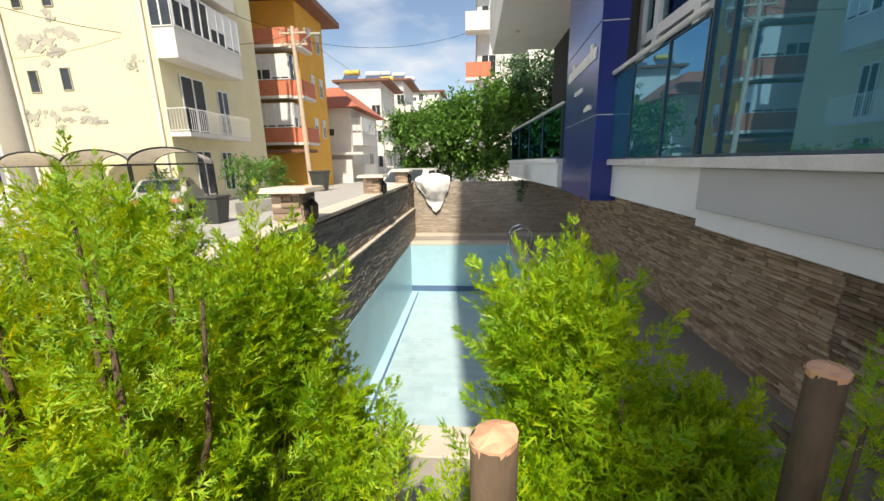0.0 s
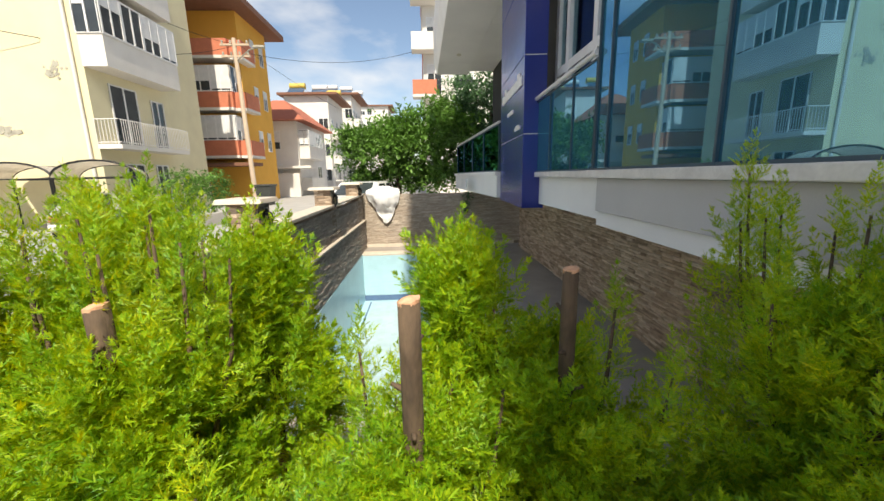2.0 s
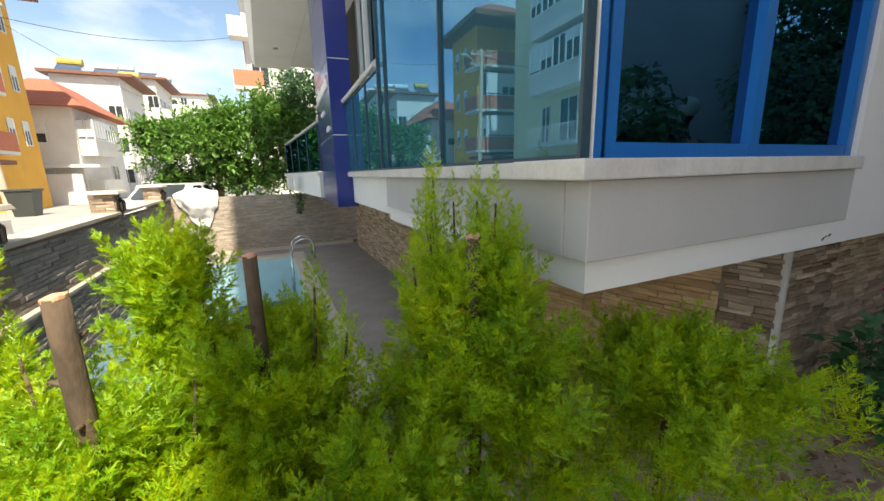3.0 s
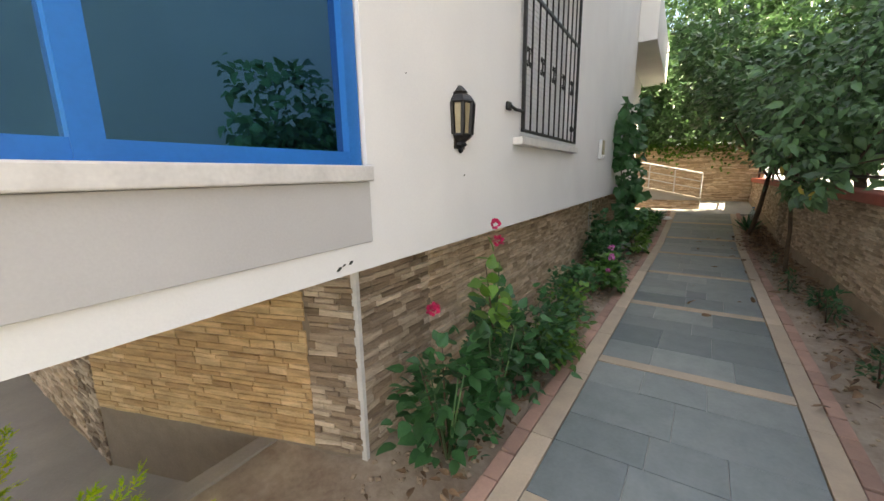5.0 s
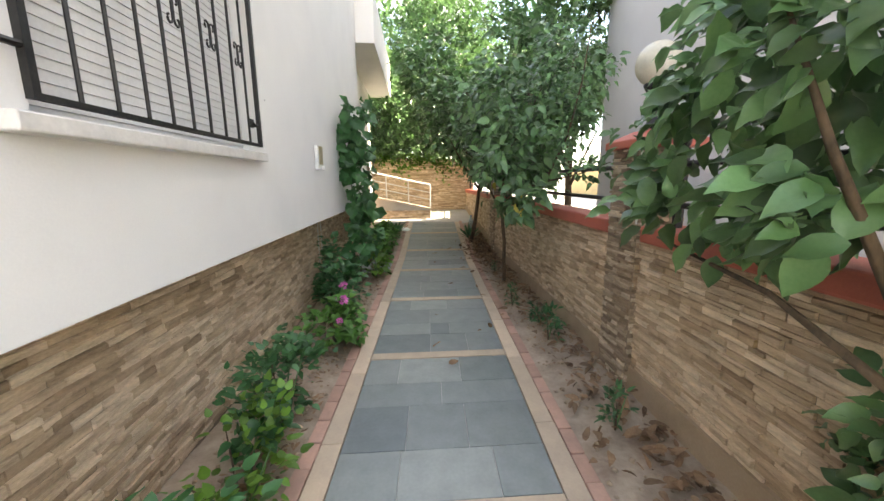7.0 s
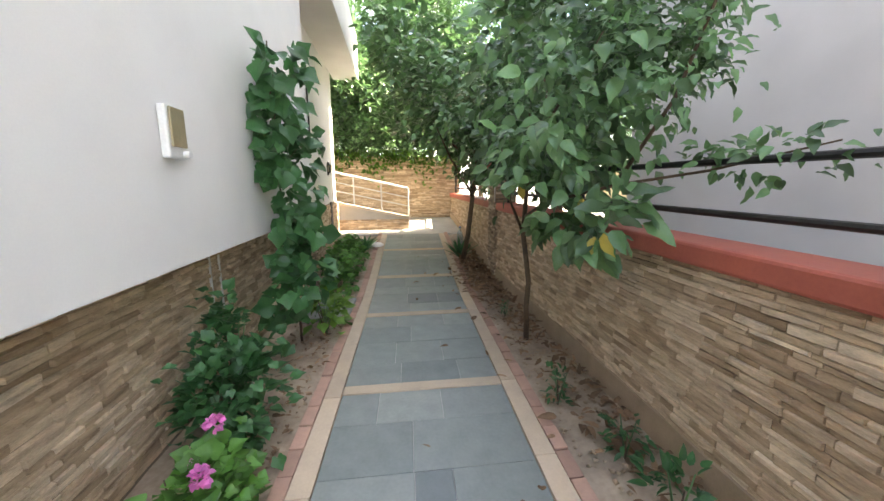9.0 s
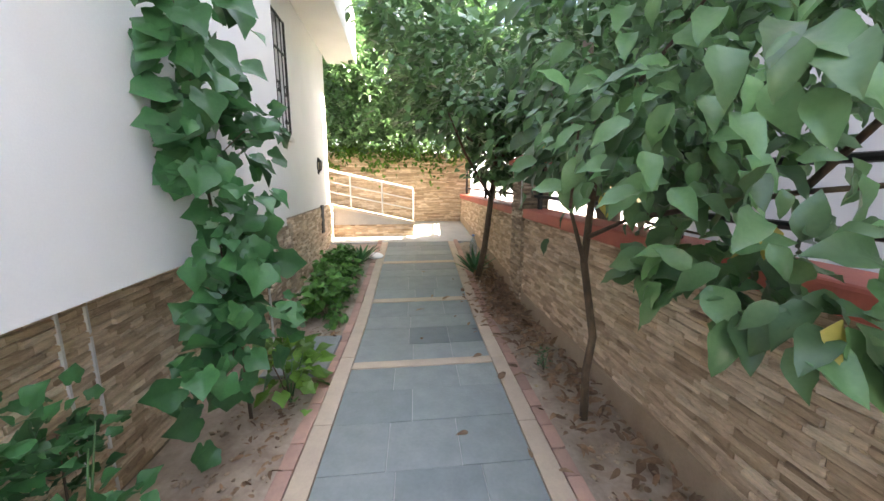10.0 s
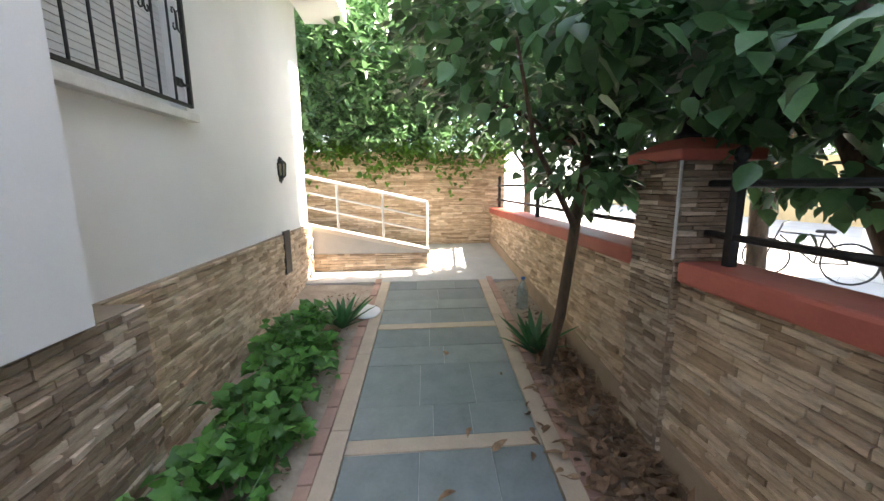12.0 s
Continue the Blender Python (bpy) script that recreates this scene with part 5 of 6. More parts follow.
# parked cars
def car(label, at, turn, s=1.0, paint=M_CAR):
    c = thing("car", label, "car", at)
    c.rotation_euler = (0, 0, radians(turn))
    c.scale = (s, s, s)
    side = [(-2.1, 0.45), (-2.15, 0.75), (-1.9, 0.92), (-1.35, 0.98), (-0.75, 1.38), (0.55, 1.40), (1.15, 1.0), (1.95, 0.86), (2.15, 0.66), (2.12, 0.32), (-2.0, 0.30)]
    bm = B()
    rings = []
    for y, k in ((-0.82, 0.94), (-0.74, 1.0), (0.74, 1.0), (0.82, 0.94)):
        rings.append([bm.verts.new((x * (0.985 if k < 1 else 1), y * (0.86 if z > 1.1 else 1), 0.3 + (z - 0.3) * k)) for x, z in side])
    n = len(side)
    for a, b in zip(rings, rings[1:]):
        for j in range(n):
            bm.faces.new((a[j], b[j], b[(j + 1) % n], a[(j + 1) % n]))
    bm.faces.new(rings[0]), bm.faces.new(rings[-1][::-1])
    bmesh.ops.recalc_face_normals(bm, faces=bm.faces)
    part("body", bm, paint, c)
    for y in (-0.765, 0.765):
        bm = B()
        for xs in ((-1.15, -0.1), (0.0, 0.9)):
            a, b = xs
            s_ = 1 if y > 0 else -1
            hexa(bm, [(a, y, 0.98), (b, y, 0.98), (b, y + s_ * 0.03, 0.98), (a, y + s_ * 0.03, 0.98), (a + (0.45 if a < -1 else 0.05), y * 0.93, 1.32), (b - (0.35 if b > 0.5 else 0.05), y * 0.93, 1.32), (b - (0.35 if b > 0.5 else 0.05), y * 0.95, 1.32), (a + (0.45 if a < -1 else 0.05), y * 0.95, 1.32)])
        part("side_window", bm, M_PANE, c)
    for xa, za, xb, zb in ((-1.37, 1.02, -0.80, 1.35), (1.12, 1.04, 0.62, 1.37)):
        bm = B()
        e = 0.03 if xa > 0 else -0.03
        hexa(bm, [(xa, -0.62, za), (xa, 0.62, za), (xa + e, 0.62, za), (xa + e, -0.62, za), (xb, -0.55, zb), (xb, 0.55, zb), (xb + e, 0.55, zb + 0.02), (xb + e, -0.55, zb + 0.02)])
        part("windscreen", bm, M_PANE, c)
    for x in (-1.3, 1.35):
        for y in (-0.8, 0.8):
            bm = B()
            tube(bm, [(x, y - 0.1, 0.31), (x, y + 0.1, 0.31)], 0.31, 18)
            w = part("wheel", bm, M_RUB, c)
            bm = B()
            tube(bm, [(x, y - 0.112, 0.31), (x, y + 0.112, 0.31)], 0.19, 14)
            part("rim", bm, M_CHROME, w)
    for y in (-0.6, 0.6):
        bm = B()
        box(bm, -2.17, -2.09, y - 0.17, y + 0.17, 0.62, 0.78, 0.01)
        part("tail_light", bm, M_BAND, c)
    bm = B()
    box(bm, -2.22, -2.05, -0.8, 0.8, 0.36, 0.54, 0.03)
    part("bumper", bm, M_FAR, c)
    bm = B()
    box(bm, 2.03, 2.2, -0.8, 0.8, 0.34, 0.52, 0.03)
    part("bumper", bm, M_FAR, c)
    bm = B()
    box(bm, -2.23, -2.215, -0.24, 0.24, 0.40, 0.50)
    part("number_plate", bm, M_PANE, c)


car("old pale saloon car under the carport, its paint dimmed for shade", (-9.75, 11.5, -0.02), 118, 0.85, M_CAR_DIM)
car("white car parked behind the pool wall", (-1.9, 13.0, -0.02), 78, 0.97)

cp = thing("carport", "arched canvas carport on dark posts", "carport")
for k, (xa, ya) in enumerate(((-10.05, 10.5), (-12.7, 10.9), (-15.4, 11.3))):
    bm = B()
    n = 12
    for i in range(n):
        a0, a1 = math.pi * i / n, math.pi * (i + 1) / n
        q = []
        for a in (a0, a1):
            for y in (ya, ya + 3.2):
                q.append((xa + 1.17 - 1.17 * math.cos(a) - 0.62 * (y - ya), y, 1.62 + 0.46 * math.sin(a)))
        vs = [bm.verts.new(v) for v in (q[0], q[2], q[3], q[1])]
        bm.faces.new(vs)
    bmesh.ops.solidify(bm, geom=bm.faces[:], thickness=0.03)
    part("canopy", bm, M_CANVAS, cp)
    for y in (ya, ya + 3.2):
        bm = B()
        sx = xa - 0.62 * (y - ya)
        tube(bm, [(sx + 1.17 - 1.18 * math.cos(a), y, 1.62 + 0.46 * math.sin(a)) for a in [math.pi * i / 12 for i in range(13)]], 0.03, 6)
        tube(bm, [(sx, y, 1.62), (sx + 2.34, y, 1.62)], 0.02, 6)
        part("arch", bm, M_IRON, cp)
        for x in (sx, sx + 2.34):
            bm = B()
            tube(bm, [(x, y, -0.02), (x, y, 1.63)], 0.03, 6)
            part("post", bm, M_IRON, cp)


def bin_(x, y, s):
    b = thing("bin", "dark plastic wheeled rubbish bin", "bin", group="street bins")
    bm = B()
    hexa(bm, [(x - 0.22 * s, y - 0.22 * s, 0), (x + 0.22 * s, y - 0.22 * s, 0), (x + 0.22 * s, y + 0.22 * s, 0), (x - 0.22 * s, y + 0.22 * s, 0), (x - 0.3 * s, y - 0.3 * s, 0.72 * s), (x + 0.3 * s, y - 0.3 * s, 0.72 * s), (x + 0.3 * s, y + 0.3 * s, 0.72 * s), (x - 0.3 * s, y + 0.3 * s, 0.72 * s)], 0.02)
    part("body", bm, M_PLASTIC, b)
    bm = B()
    box(bm, x - 0.33 * s, x + 0.33 * s, y - 0.33 * s, y + 0.33 * s, 0.722 * s, 0.79 * s, 0.02)
    part("lid", bm, M_PLASTIC, b)


bin_(-7.0, 9.7, 0.95)
bin_(-9.0, 22.0, 1.5)
pl = thing("planter", "low grey concrete planter wall along the street", "planter")
bm = B()
run(bm, (-7.2, 10.9), (-6.3, 14.5), 0, 0.16, -0.05, 0.42, 0.01)
run(bm, (-7.25, 10.9), (-9.6, 11.4), -0.16, 0, -0.05, 0.42, 0.01)
part("wall", bm, M_CONC, pl)

# white sack hanging over the wall by the pool
tarp = thing("sack", "crumpled white plastic sack draped over the wall", "sack")
bm = B()
nu, nv = 18, 20
gr_ = []
for j in range(nv + 1):
    t = j / nv
    row_ = []
    for i in range(nu + 1):
        u = i / nu * 2 - 1
        w = 0.46 * (1 - max(0, t - 0.3) ** 1.2 * 1.15)
        zz = 1.10 - (t - 0.22) * 1.12 * (1 - 0.12 * u * u)
        yy = 9.99 - 0.20 * math.sin(min(1, t * 1.3) * math.pi) * (1 - u * u) - 0.03
        if t < 0.22:
            yy, zz = 10.35 - 0.38 * t / 0.22, 1.06 + 0.07 * math.sin(t / 0.22 * 3.1) + 0.1 * (1 - u * u)
        p = Vector((-1.05 + u * w + 0.10 * t, yy, zz))
        p += noise.noise_vector(p * 7) * 0.035 + noise.noise_vector(p * 17) * 0.015
        row_.append(bm.verts.new((p.x, min(p.y, 10.0) if t > 0.25 else p.y, p.z)))
    gr_.append(row_)
for j in range(nv):
    for i in range(nu):
        bm.faces.new((gr_[j][i], gr_[j + 1][i], gr_[j + 1][i + 1], gr_[j][i + 1]))
part("cloth", bm, M_TARP, tarp, "", True)


# ---- plants ----
def crown_points(n, c, r, rng, clumps=22, tight=0.3, floor=None):
    """Points in clumps on an uneven ellipsoid, so that gaps stay between them."""
    c, r = np.array(c), np.array(r)
    d = rng.normal(size=(clumps, 3))
    d /= np.linalg.norm(d, axis=1, keepdims=True)
    cc = d * rng.uniform(0.35, 1.0, (clumps, 1)) ** 0.6
    k = rng.integers(0, clumps, n)
    q = cc[k] + rng.normal(0, tight, (n, 3)) * rng.uniform(0.5, 1.0, (clumps, 1))[k]
    P = c + q * r
    D = q * [1, 1, 0.6] + rng.normal(0, 0.5, (n, 3)) + [0, 0, -0.15]
    if floor is not None:
        keep = P[:, 2] > floor
        P, D = P[keep], D[keep]
    return P, D


def tree(label, trunk, limbs, crowns, leaf_v, leaf_f, material, seed, r=(0.05, 0.03), name="tree", category="tree", roll=0.6, face=(0.0, 0.0, 1.0), hang=0.15, pruned=None):
    rng = np.random.default_rng(seed)
    t = thing(name, label, category, trunk[0])
    inv = Vector(trunk[0])

    def rel(p):
        return Vector(p) - inv
    bark_tube("trunk", t, [rel(p) for p in trunk], r[0], r[1])
    for lm in limbs:
        bark_tube("limb", t, [rel(p) for p in lm], r[1] * 0.75, r[1] * 0.2, 7)
    for n, c, rad, size, cl, tight in crowns:
        P, D = crown_points(n, c, rad, rng, cl, tight)
        if pruned:
            keep = (P[:, 1] < pruned[0]) | (P[:, 2] > pruned[1])
            P, D = P[keep], D[keep]
        S = size * rng.uniform(0.5, 1.3, len(P))
        spread("crown", leaf_v, leaf_f, P - np.array(trunk[0]), D - [0, 0, hang], S, rng, material, t, roll, face=face)
    return t


# saplings along the boundary wall
T1 = [(8.80, -2.30, 0.0), (8.78, -2.28, 0.35), (8.70, -2.26, 0.62), (8.83, -2.24, 1.05), (8.80, -2.25, 1.5), (8.7, -2.2, 2.1)]
tree("young broad-leaved tree with a bent thin trunk by the wall", T1,
     [[(8.83, -2.24, 1.05), (8.55, -2.0, 1.4), (8.1, -1.8, 1.75)], [(8.80, -2.25, 1.5), (9.2, -2.3, 1.9), (9.6, -2.2, 2.3)], [(8.75, -2.22, 1.8), (8.4, -2.4, 2.2), (8.0, -2.5, 2.6)], [(8.83, -2.24, 1.2), (8.5, -2.3, 1.35), (7.9, -2.2, 1.35)], [(8.5, -2.3, 1.35), (7.9, -2.55, 1.5), (7.3, -2.70, 1.58), (6.75, -2.75, 1.68)], [(7.9, -2.55, 1.5), (7.55, -2.66, 2.0), (7.35, -2.7, 2.5), (7.25, -2.72, 3.0)]],
     [(1650, (8.65, -2.38, 2.35), (1.0, 0.72, 0.9), 0.13, 36, 0.26), (210, (8.8, -2.5, 1.66), (0.7, 0.4, 0.26), 0.12, 12, 0.3), (520, (9.6, -2.9, 1.9), (0.7, 0.35, 0.5), 0.11, 18, 0.26), (180, (8.0, -2.0, 1.64), (0.45, 0.30, 0.28), 0.12, 9, 0.3), (150, (7.66, -2.12, 1.30), (0.34, 0.20, 0.17), 0.14, 7, 0.35), (60, (7.55, -1.85, 1.82), (0.36, 0.22, 0.2), 0.12, 6, 0.3), (420, (7.8, -2.65, 2.1), (0.7, 0.32, 0.5), 0.085, 16, 0.26), (110, (7.15, -2.72, 1.62), (0.5, 0.10, 0.10), 0.07, 8, 0.3), (950, (8.1, -2.85, 2.75), (0.75, 0.42, 0.6), 0.095, 22, 0.26), (46, (7.38, -2.7, 2.45), (0.10, 0.06, 0.5), 0.075, 7, 0.4)], FINE_V, FINE_F, M_LEAF, 21, (0.027, 0.020), face=(-0.5, 0.35, 0.8), pruned=(-1.72, 2.1))
yr_ = np.random.default_rng(77)
yl_ = thing("yellow_leaves", "few yellowed leaves hanging on the young tree", "leaves")
spread("leaf", FINE_V, FINE_F, np.array([(7.72, -2.18, 1.42), (7.68, -2.2, 1.42), (7.42, -2.15, 1.22), (7.0, -1.95, 1.3), (8.2, -2.0, 1.5), (8.9, -2.0, 1.8)]), yr_.normal(0, 0.25, (6, 3)) + [0, 0, -1], yr_.uniform(0.10, 0.14, 6), yr_, M_YLEAF, yl_, 1.0)
T2 = [(12.08, -2.28, 0.08), (12.0, -2.36, 0.6), (12.0, -2.44, 1.31), (12.0, -2.5, 1.75), (12.1, -2.5, 2.6)]
tree("broad-leaved tree with a dark trunk beside the path", T2,
     [[(12.0, -2.44, 1.3), (11.7, -2.0, 1.9), (11.1, -1.7, 2.3)], [(12.05, -2.5, 1.9), (12.9, -1.8, 2.5), (13.3, -1.3, 2.8)], [(12.0, -2.48, 1.6), (11.9, -2.7, 2.2), (11.4, -3.0, 2.7)]],
     [(2600, (12.2, -2.2, 2.75), (1.7, 1.35, 0.85), 0.125, 44, 0.24), (500, (12.0, -2.35, 1.9), (0.8, 0.42, 0.35), 0.12, 12, 0.3), (480, (11.35, -1.95, 2.55), (0.6, 0.5, 0.36), 0.14, 14, 0.24), (620, (11.3, -2.75, 2.3), (0.75, 0.4, 0.45), 0.13, 14, 0.28), (420, (12.6, -2.75, 1.85), (0.8, 0.25, 0.32), 0.12, 14, 0.28), (1500, (12.7, -1.45, 3.95), (1.7, 0.85, 0.75), 0.14, 30, 0.25), (900, (13.4, -2.0, 3.2), (1.2, 0.9, 0.6), 0.14, 22, 0.25)], LEAF_V, LEAF_F, M_LEAF, 22, (0.045, 0.036), pruned=(-1.85, 2.15))
T0 = [(4.18, -2.42, 0.0), (4.14, -2.36, 0.4), (4.12, -2.30, 0.8), (4.2, -2.26, 1.1), (4.25, -2.3, 1.6)]
tree("small broad-leaved tree with glossy leaves by the wall", T0,
     [[(4.12, -2.28, 0.9), (4.6, -2.25, 1.12), (5.3, -2.28, 1.22)], [(4.2, -2.26, 1.1), (4.3, -2.05, 1.6), (4.4, -1.95, 2.0)], [(4.2, -2.26, 1.1), (3.9, -2.2, 1.3), (3.6, -2.1, 1.5)]],
     [(900, (4.5, -2.28, 2.0), (0.75, 0.38, 0.5), 0.13, 26, 0.25), (230, (4.95, -2.25, 1.45), (0.42, 0.24, 0.26), 0.13, 9, 0.3), (110, (4.25, -2.15, 1.42), (0.35, 0.2, 0.2), 0.15, 6, 0.3), (190, (4.2, -2.44, 0.6), (0.22, 0.14, 0.45), 0.11, 10, 0.3)], FINE_V, FINE_F, M_LEAF, 23, (0.036, 0.026), face=(-0.6, 0.4, 0.75))
TB = [(10.55, -3.55, 0.0), (10.68, -3.4, 1.2), (10.95, -3.3, 1.9), (11.1, -3.3, 3.2)]
tree("dark leaning tree just behind the iron fence", TB,
     [[(10.68, -3.4, 1.2), (10.4, -3.5, 1.8), (10.1, -3.5, 2.4)], [(10.9, -3.32, 1.8), (11.5, -3.2, 2.3), (12.0, -3.1, 2.7)], [(10.8, -3.35, 1.5), (11.2, -3.6, 2.0), (11.6, -3.8, 2.6)]],
     [(1500, (11.3, -3.35, 2.85), (1.5, 0.9, 0.95), 0.13, 34, 0.25), (420, (10.7, -3.3, 2.2), (0.8, 0.5, 0.45), 0.12, 12, 0.3), (620, (11.2, -3.25, 1.85), (1.0, 0.3, 0.34), 0.12, 18, 0.25), (420, (9.9, -3.2, 2.0), (0.65, 0.35, 0.55), 0.12, 14, 0.25), (900, (13.0, -3.7, 2.2), (1.1, 0.5, 0.75), 0.13, 26, 0.24)], LEAF_V, LEAF_F, M_LEAF, 24, (0.085, 0.06))
# the tall canopy behind
for i, (x, y, h, rr, n, m_) in enumerate(((18.5, -0.5, 4.4, 2.3, 3600, M_LEAF), (19.5, 3.0, 5.2, 2.8, 2600, M_LEAF3), (18.7, -4.2, 4.8, 2.2, 3200, M_LEAF), (20.5, -1.5, 6.6, 3.4, 4200, M_LEAF), (24.5, 1.0, 8.5, 4.2, 3600, M_LEAF), (12.9, -4.95, 4.6, 1.8, 2200, M_LEAF))):
    tree("tall leafy garden tree behind the wall", [(x, y, 0.0), (x + 0.1, y, h * 0.3), (x, y + 0.15, h * 0.6), (x + 0.1, y, h)],
         [[(x, y, h * 0.35), (x - rr * 0.4, y + 0.3, h * 0.6), (x - rr * 0.7, y + 0.5, h * 0.8)], [(x, y, h * 0.4), (x + rr * 0.3, y + rr * 0.4, h * 0.7)], [(x, y, h * 0.3), (x + rr * 0.2, y - rr * 0.5, h * 0.65)]],
         [(n, (x, y, h), (rr, rr, rr * 0.75), 0.46, 44, 0.22)], SPRIG_V, SPRIG_F, m_, 40 + i, (0.10, 0.06))
# trees behind the ochre wall of the yard
for i, (x, y, h, rr) in enumerate(((16.0, -20.6, 5.6, 3.0), (21.0, -21.0, 6.4, 3.4), (27.0, -20.8, 6.0, 3.4), (33.5, -21.2, 6.6, 3.6), (24.0, -24.5, 9.0, 4.6), (31.0, -25.0, 9.5, 4.6))):
    tree("leafy tree behind the ochre garden wall", [(x, y, 0.0), (x + 0.1, y, h * 0.35), (x, y + 0.2, h * 0.7), (x + 0.1, y, h)],
         [[(x, y, h * 0.35), (x - rr * 0.5, y + 0.3, h * 0.75)], [(x, y, h * 0.4), (x + rr * 0.4, y + rr * 0.3, h * 0.8)]],
         [(1500, (x, y, h), (rr, rr * 0.85, rr * 0.8), 0.8, 40, 0.22)], SPRIG_V, SPRIG_F, M_LEAF, 120 + i, (0.16, 0.08))
# tree behind the pool wall
tree("dense green tree behind the pool wall", [(-0.9, 13.6, 0.0), (-0.8, 13.6, 1.2), (-0.8, 13.6, 2.6)], [[(-0.8, 13.6, 1.2), (0.3, 13.5, 2.2)]],
     [(3400, (-1.5, 13.9, 2.3), (1.2, 1.0, 1.05), 0.34, 44, 0.24), (3400, (0.45, 13.4, 2.6), (1.35, 1.1, 1.45), 0.36, 48, 0.24)], SPRIG_V, SPRIG_F, M_LEAF3, 60, (0.12, 0.08))
tree("dark spreading tree between the balconies", [(2.9, 14.8, 0.0), (2.9, 14.8, 2.5), (2.8, 14.6, 4)], [[(2.9, 14.8, 2.0), (2.2, 14.2, 3.2)]],
     [(1900, (2.3, 14.4, 3.8), (1.4, 1.2, 1.5), 0.36, 28, 0.24)], SPRIG_V, SPRIG_F, M_LEAF, 61, (0.12, 0.08))
# shrubs in the street
for i, (x, y, z, rr) in enumerate(((-8.3, 13.4, 0.95, 0.85), (-9.6, 10.9, 0.75, 0.62), (-8.8, 16.0, 1.3, 0.7))):
    tree("green street shrub in the planter", [(x, y, 0.0), (x, y, z * 0.5), (x, y, z)], [], [(520, (x, y, z), (rr, rr, rr * 0.85), 0.24, 20, 0.25)], SPRIG_V, SPRIG_F, M_LEAF3 if i != 1 else M_LEAF, 70 + i, (0.04, 0.02), "shrub", "shrub")

# climbing vine on the white wall
vr = np.random.default_rng(31)
V0 = [(9.06, -0.12, 0.0), (9.04, -0.12, 0.5), (9.0, -0.08, 1.0), (8.96, -0.05, 1.6), (8.92, -0.05, 2.2), (8.9, -0.06, 2.65)]
vine = tree("climbing vine with large lobed leaves on the white wall", V0,
            [[(9.0, -0.08, 1.0), (8.8, -0.2, 0.75), (8.55, -0.25, 0.5)], [(8.96, -0.05, 1.6), (9.3, -0.15, 1.85), (9.75, -0.25, 1.95)], [(8.94, -0.05, 2.0), (8.75, -0.15, 2.2), (8.55, -0.18, 2.35)]],
            [(190, (8.98, -0.18, 1.45), (0.33, 0.19, 0.75), 0.15, 20, 0.25), (80, (8.88, -0.17, 2.35), (0.34, 0.16, 0.38), 0.145, 10, 0.3), (100, (8.80, -0.22, 0.62), (0.44, 0.2, 0.33), 0.14, 10, 0.3), (26, (9.5, -0.2, 1.90), (0.3, 0.1, 0.10), 0.12, 6, 0.3), (16, (8.74, -0.14, 1.9), (0.14, 0.06, 0.4), 0.14, 8, 0.3)],
            VINE_V, VINE_F, M_LEAF2, 31, (0.012, 0.006), "climbing_vine", "vine", 0.9, (-0.6, -0.5, 0.6), 0.55)


# a dark plant hanging over the wall behind the pool
tr_ = thing("trailing_plant", "dark trailing plant over the pool wall", "plant")
n = 160
dz = vr.random(n) ** 1.5 * 0.55
spread("foliage", OVAL_V, LEAF_F, np.stack([1.25 + vr.normal(0, 0.07, n) * (1.2 - dz), 10.0 - vr.random(n) * 0.06, 1.04 - dz], 1), vr.normal(size=(n, 3)) * [1, 0.5, 0.5] + [0, -0.3, -0.6], vr.uniform(0.05, 0.09, n), vr, M_LEAF, tr_, 0.6)

# small border plants
def shrub(name, label, cat, at, rad, n, size, material, seed, leaf=LEAF_V, stems=5, flower=None):
    rng = np.random.default_rng(seed)
    t = thing(name, label, cat, at, "border plants")
    for k in range(stems):
        a = k * 2.4
        bark_tube("stem", t, [(0, 0, -0.02), (math.cos(a) * rad[0] * 0.3, math.sin(a) * rad[1] * 0.3, rad[2] * 0.8), (math.cos(a) * rad[0] * 0.6, math.sin(a) * rad[1] * 0.6, rad[2] * 1.6)], 0.008, 0.003, 5, M_BARK if k % 2 else M_LEAF)
    P, D = crown_points(n, (0, 0, rad[2]), rad, rng, 14, 0.28, 0.02)
    spread("foliage", leaf, VINE_F if len(leaf) == len(VINE_V) else LEAF_F, P, D + [0, 0, 0.3], size * rng.uniform(0.6, 1.2, len(P)), rng, material, t, 0.5)
    if flower:
        for k, (fx, fy, fz, fs) in enumerate(flower):
            nP = 42
            d = rng.normal(size=(nP, 3)) + [0, 0, 0.4]
            d /= np.linalg.norm(d, axis=1, keepdims=True)
            spread("flower", LEAF_V * [1.5, 1, 1], LEAF_F, np.tile([fx, fy, fz], (nP, 1)) + d * fs * 0.28, d + rng.normal(0, 0.5, (nP, 3)), fs * 0.42 * rng.uniform(0.6, 1.0, nP), rng, M_ROSE if name == "rose_bush" else M_PINK, t, 1.0)
    return t


shrub("rose_bush", "tall rose bush with two crimson roses", "rose bush", (3.72, -0.10, 0), (0.24, 0.20, 0.40), 330, 0.085, M_LEAF2, 81, flower=[(-0.02, 0.0, 1.20, 0.055), (-0.03, -0.02, 1.11, 0.06)])
shrub("rose_bush", "bright upright rose shoot with fresh leaves", "rose bush", (3.70, -0.10, 0.55), (0.10, 0.09, 0.27), 46, 0.10, M_LEAF3, 82, stems=2)
shrub("rose_bush", "low rose bush with dark leaves", "rose bush", (3.30, -0.02, 0), (0.28, 0.18, 0.36), 330, 0.085, M_LEAF2, 83, flower=[(-0.1, 0.0, 0.86, 0.06)])
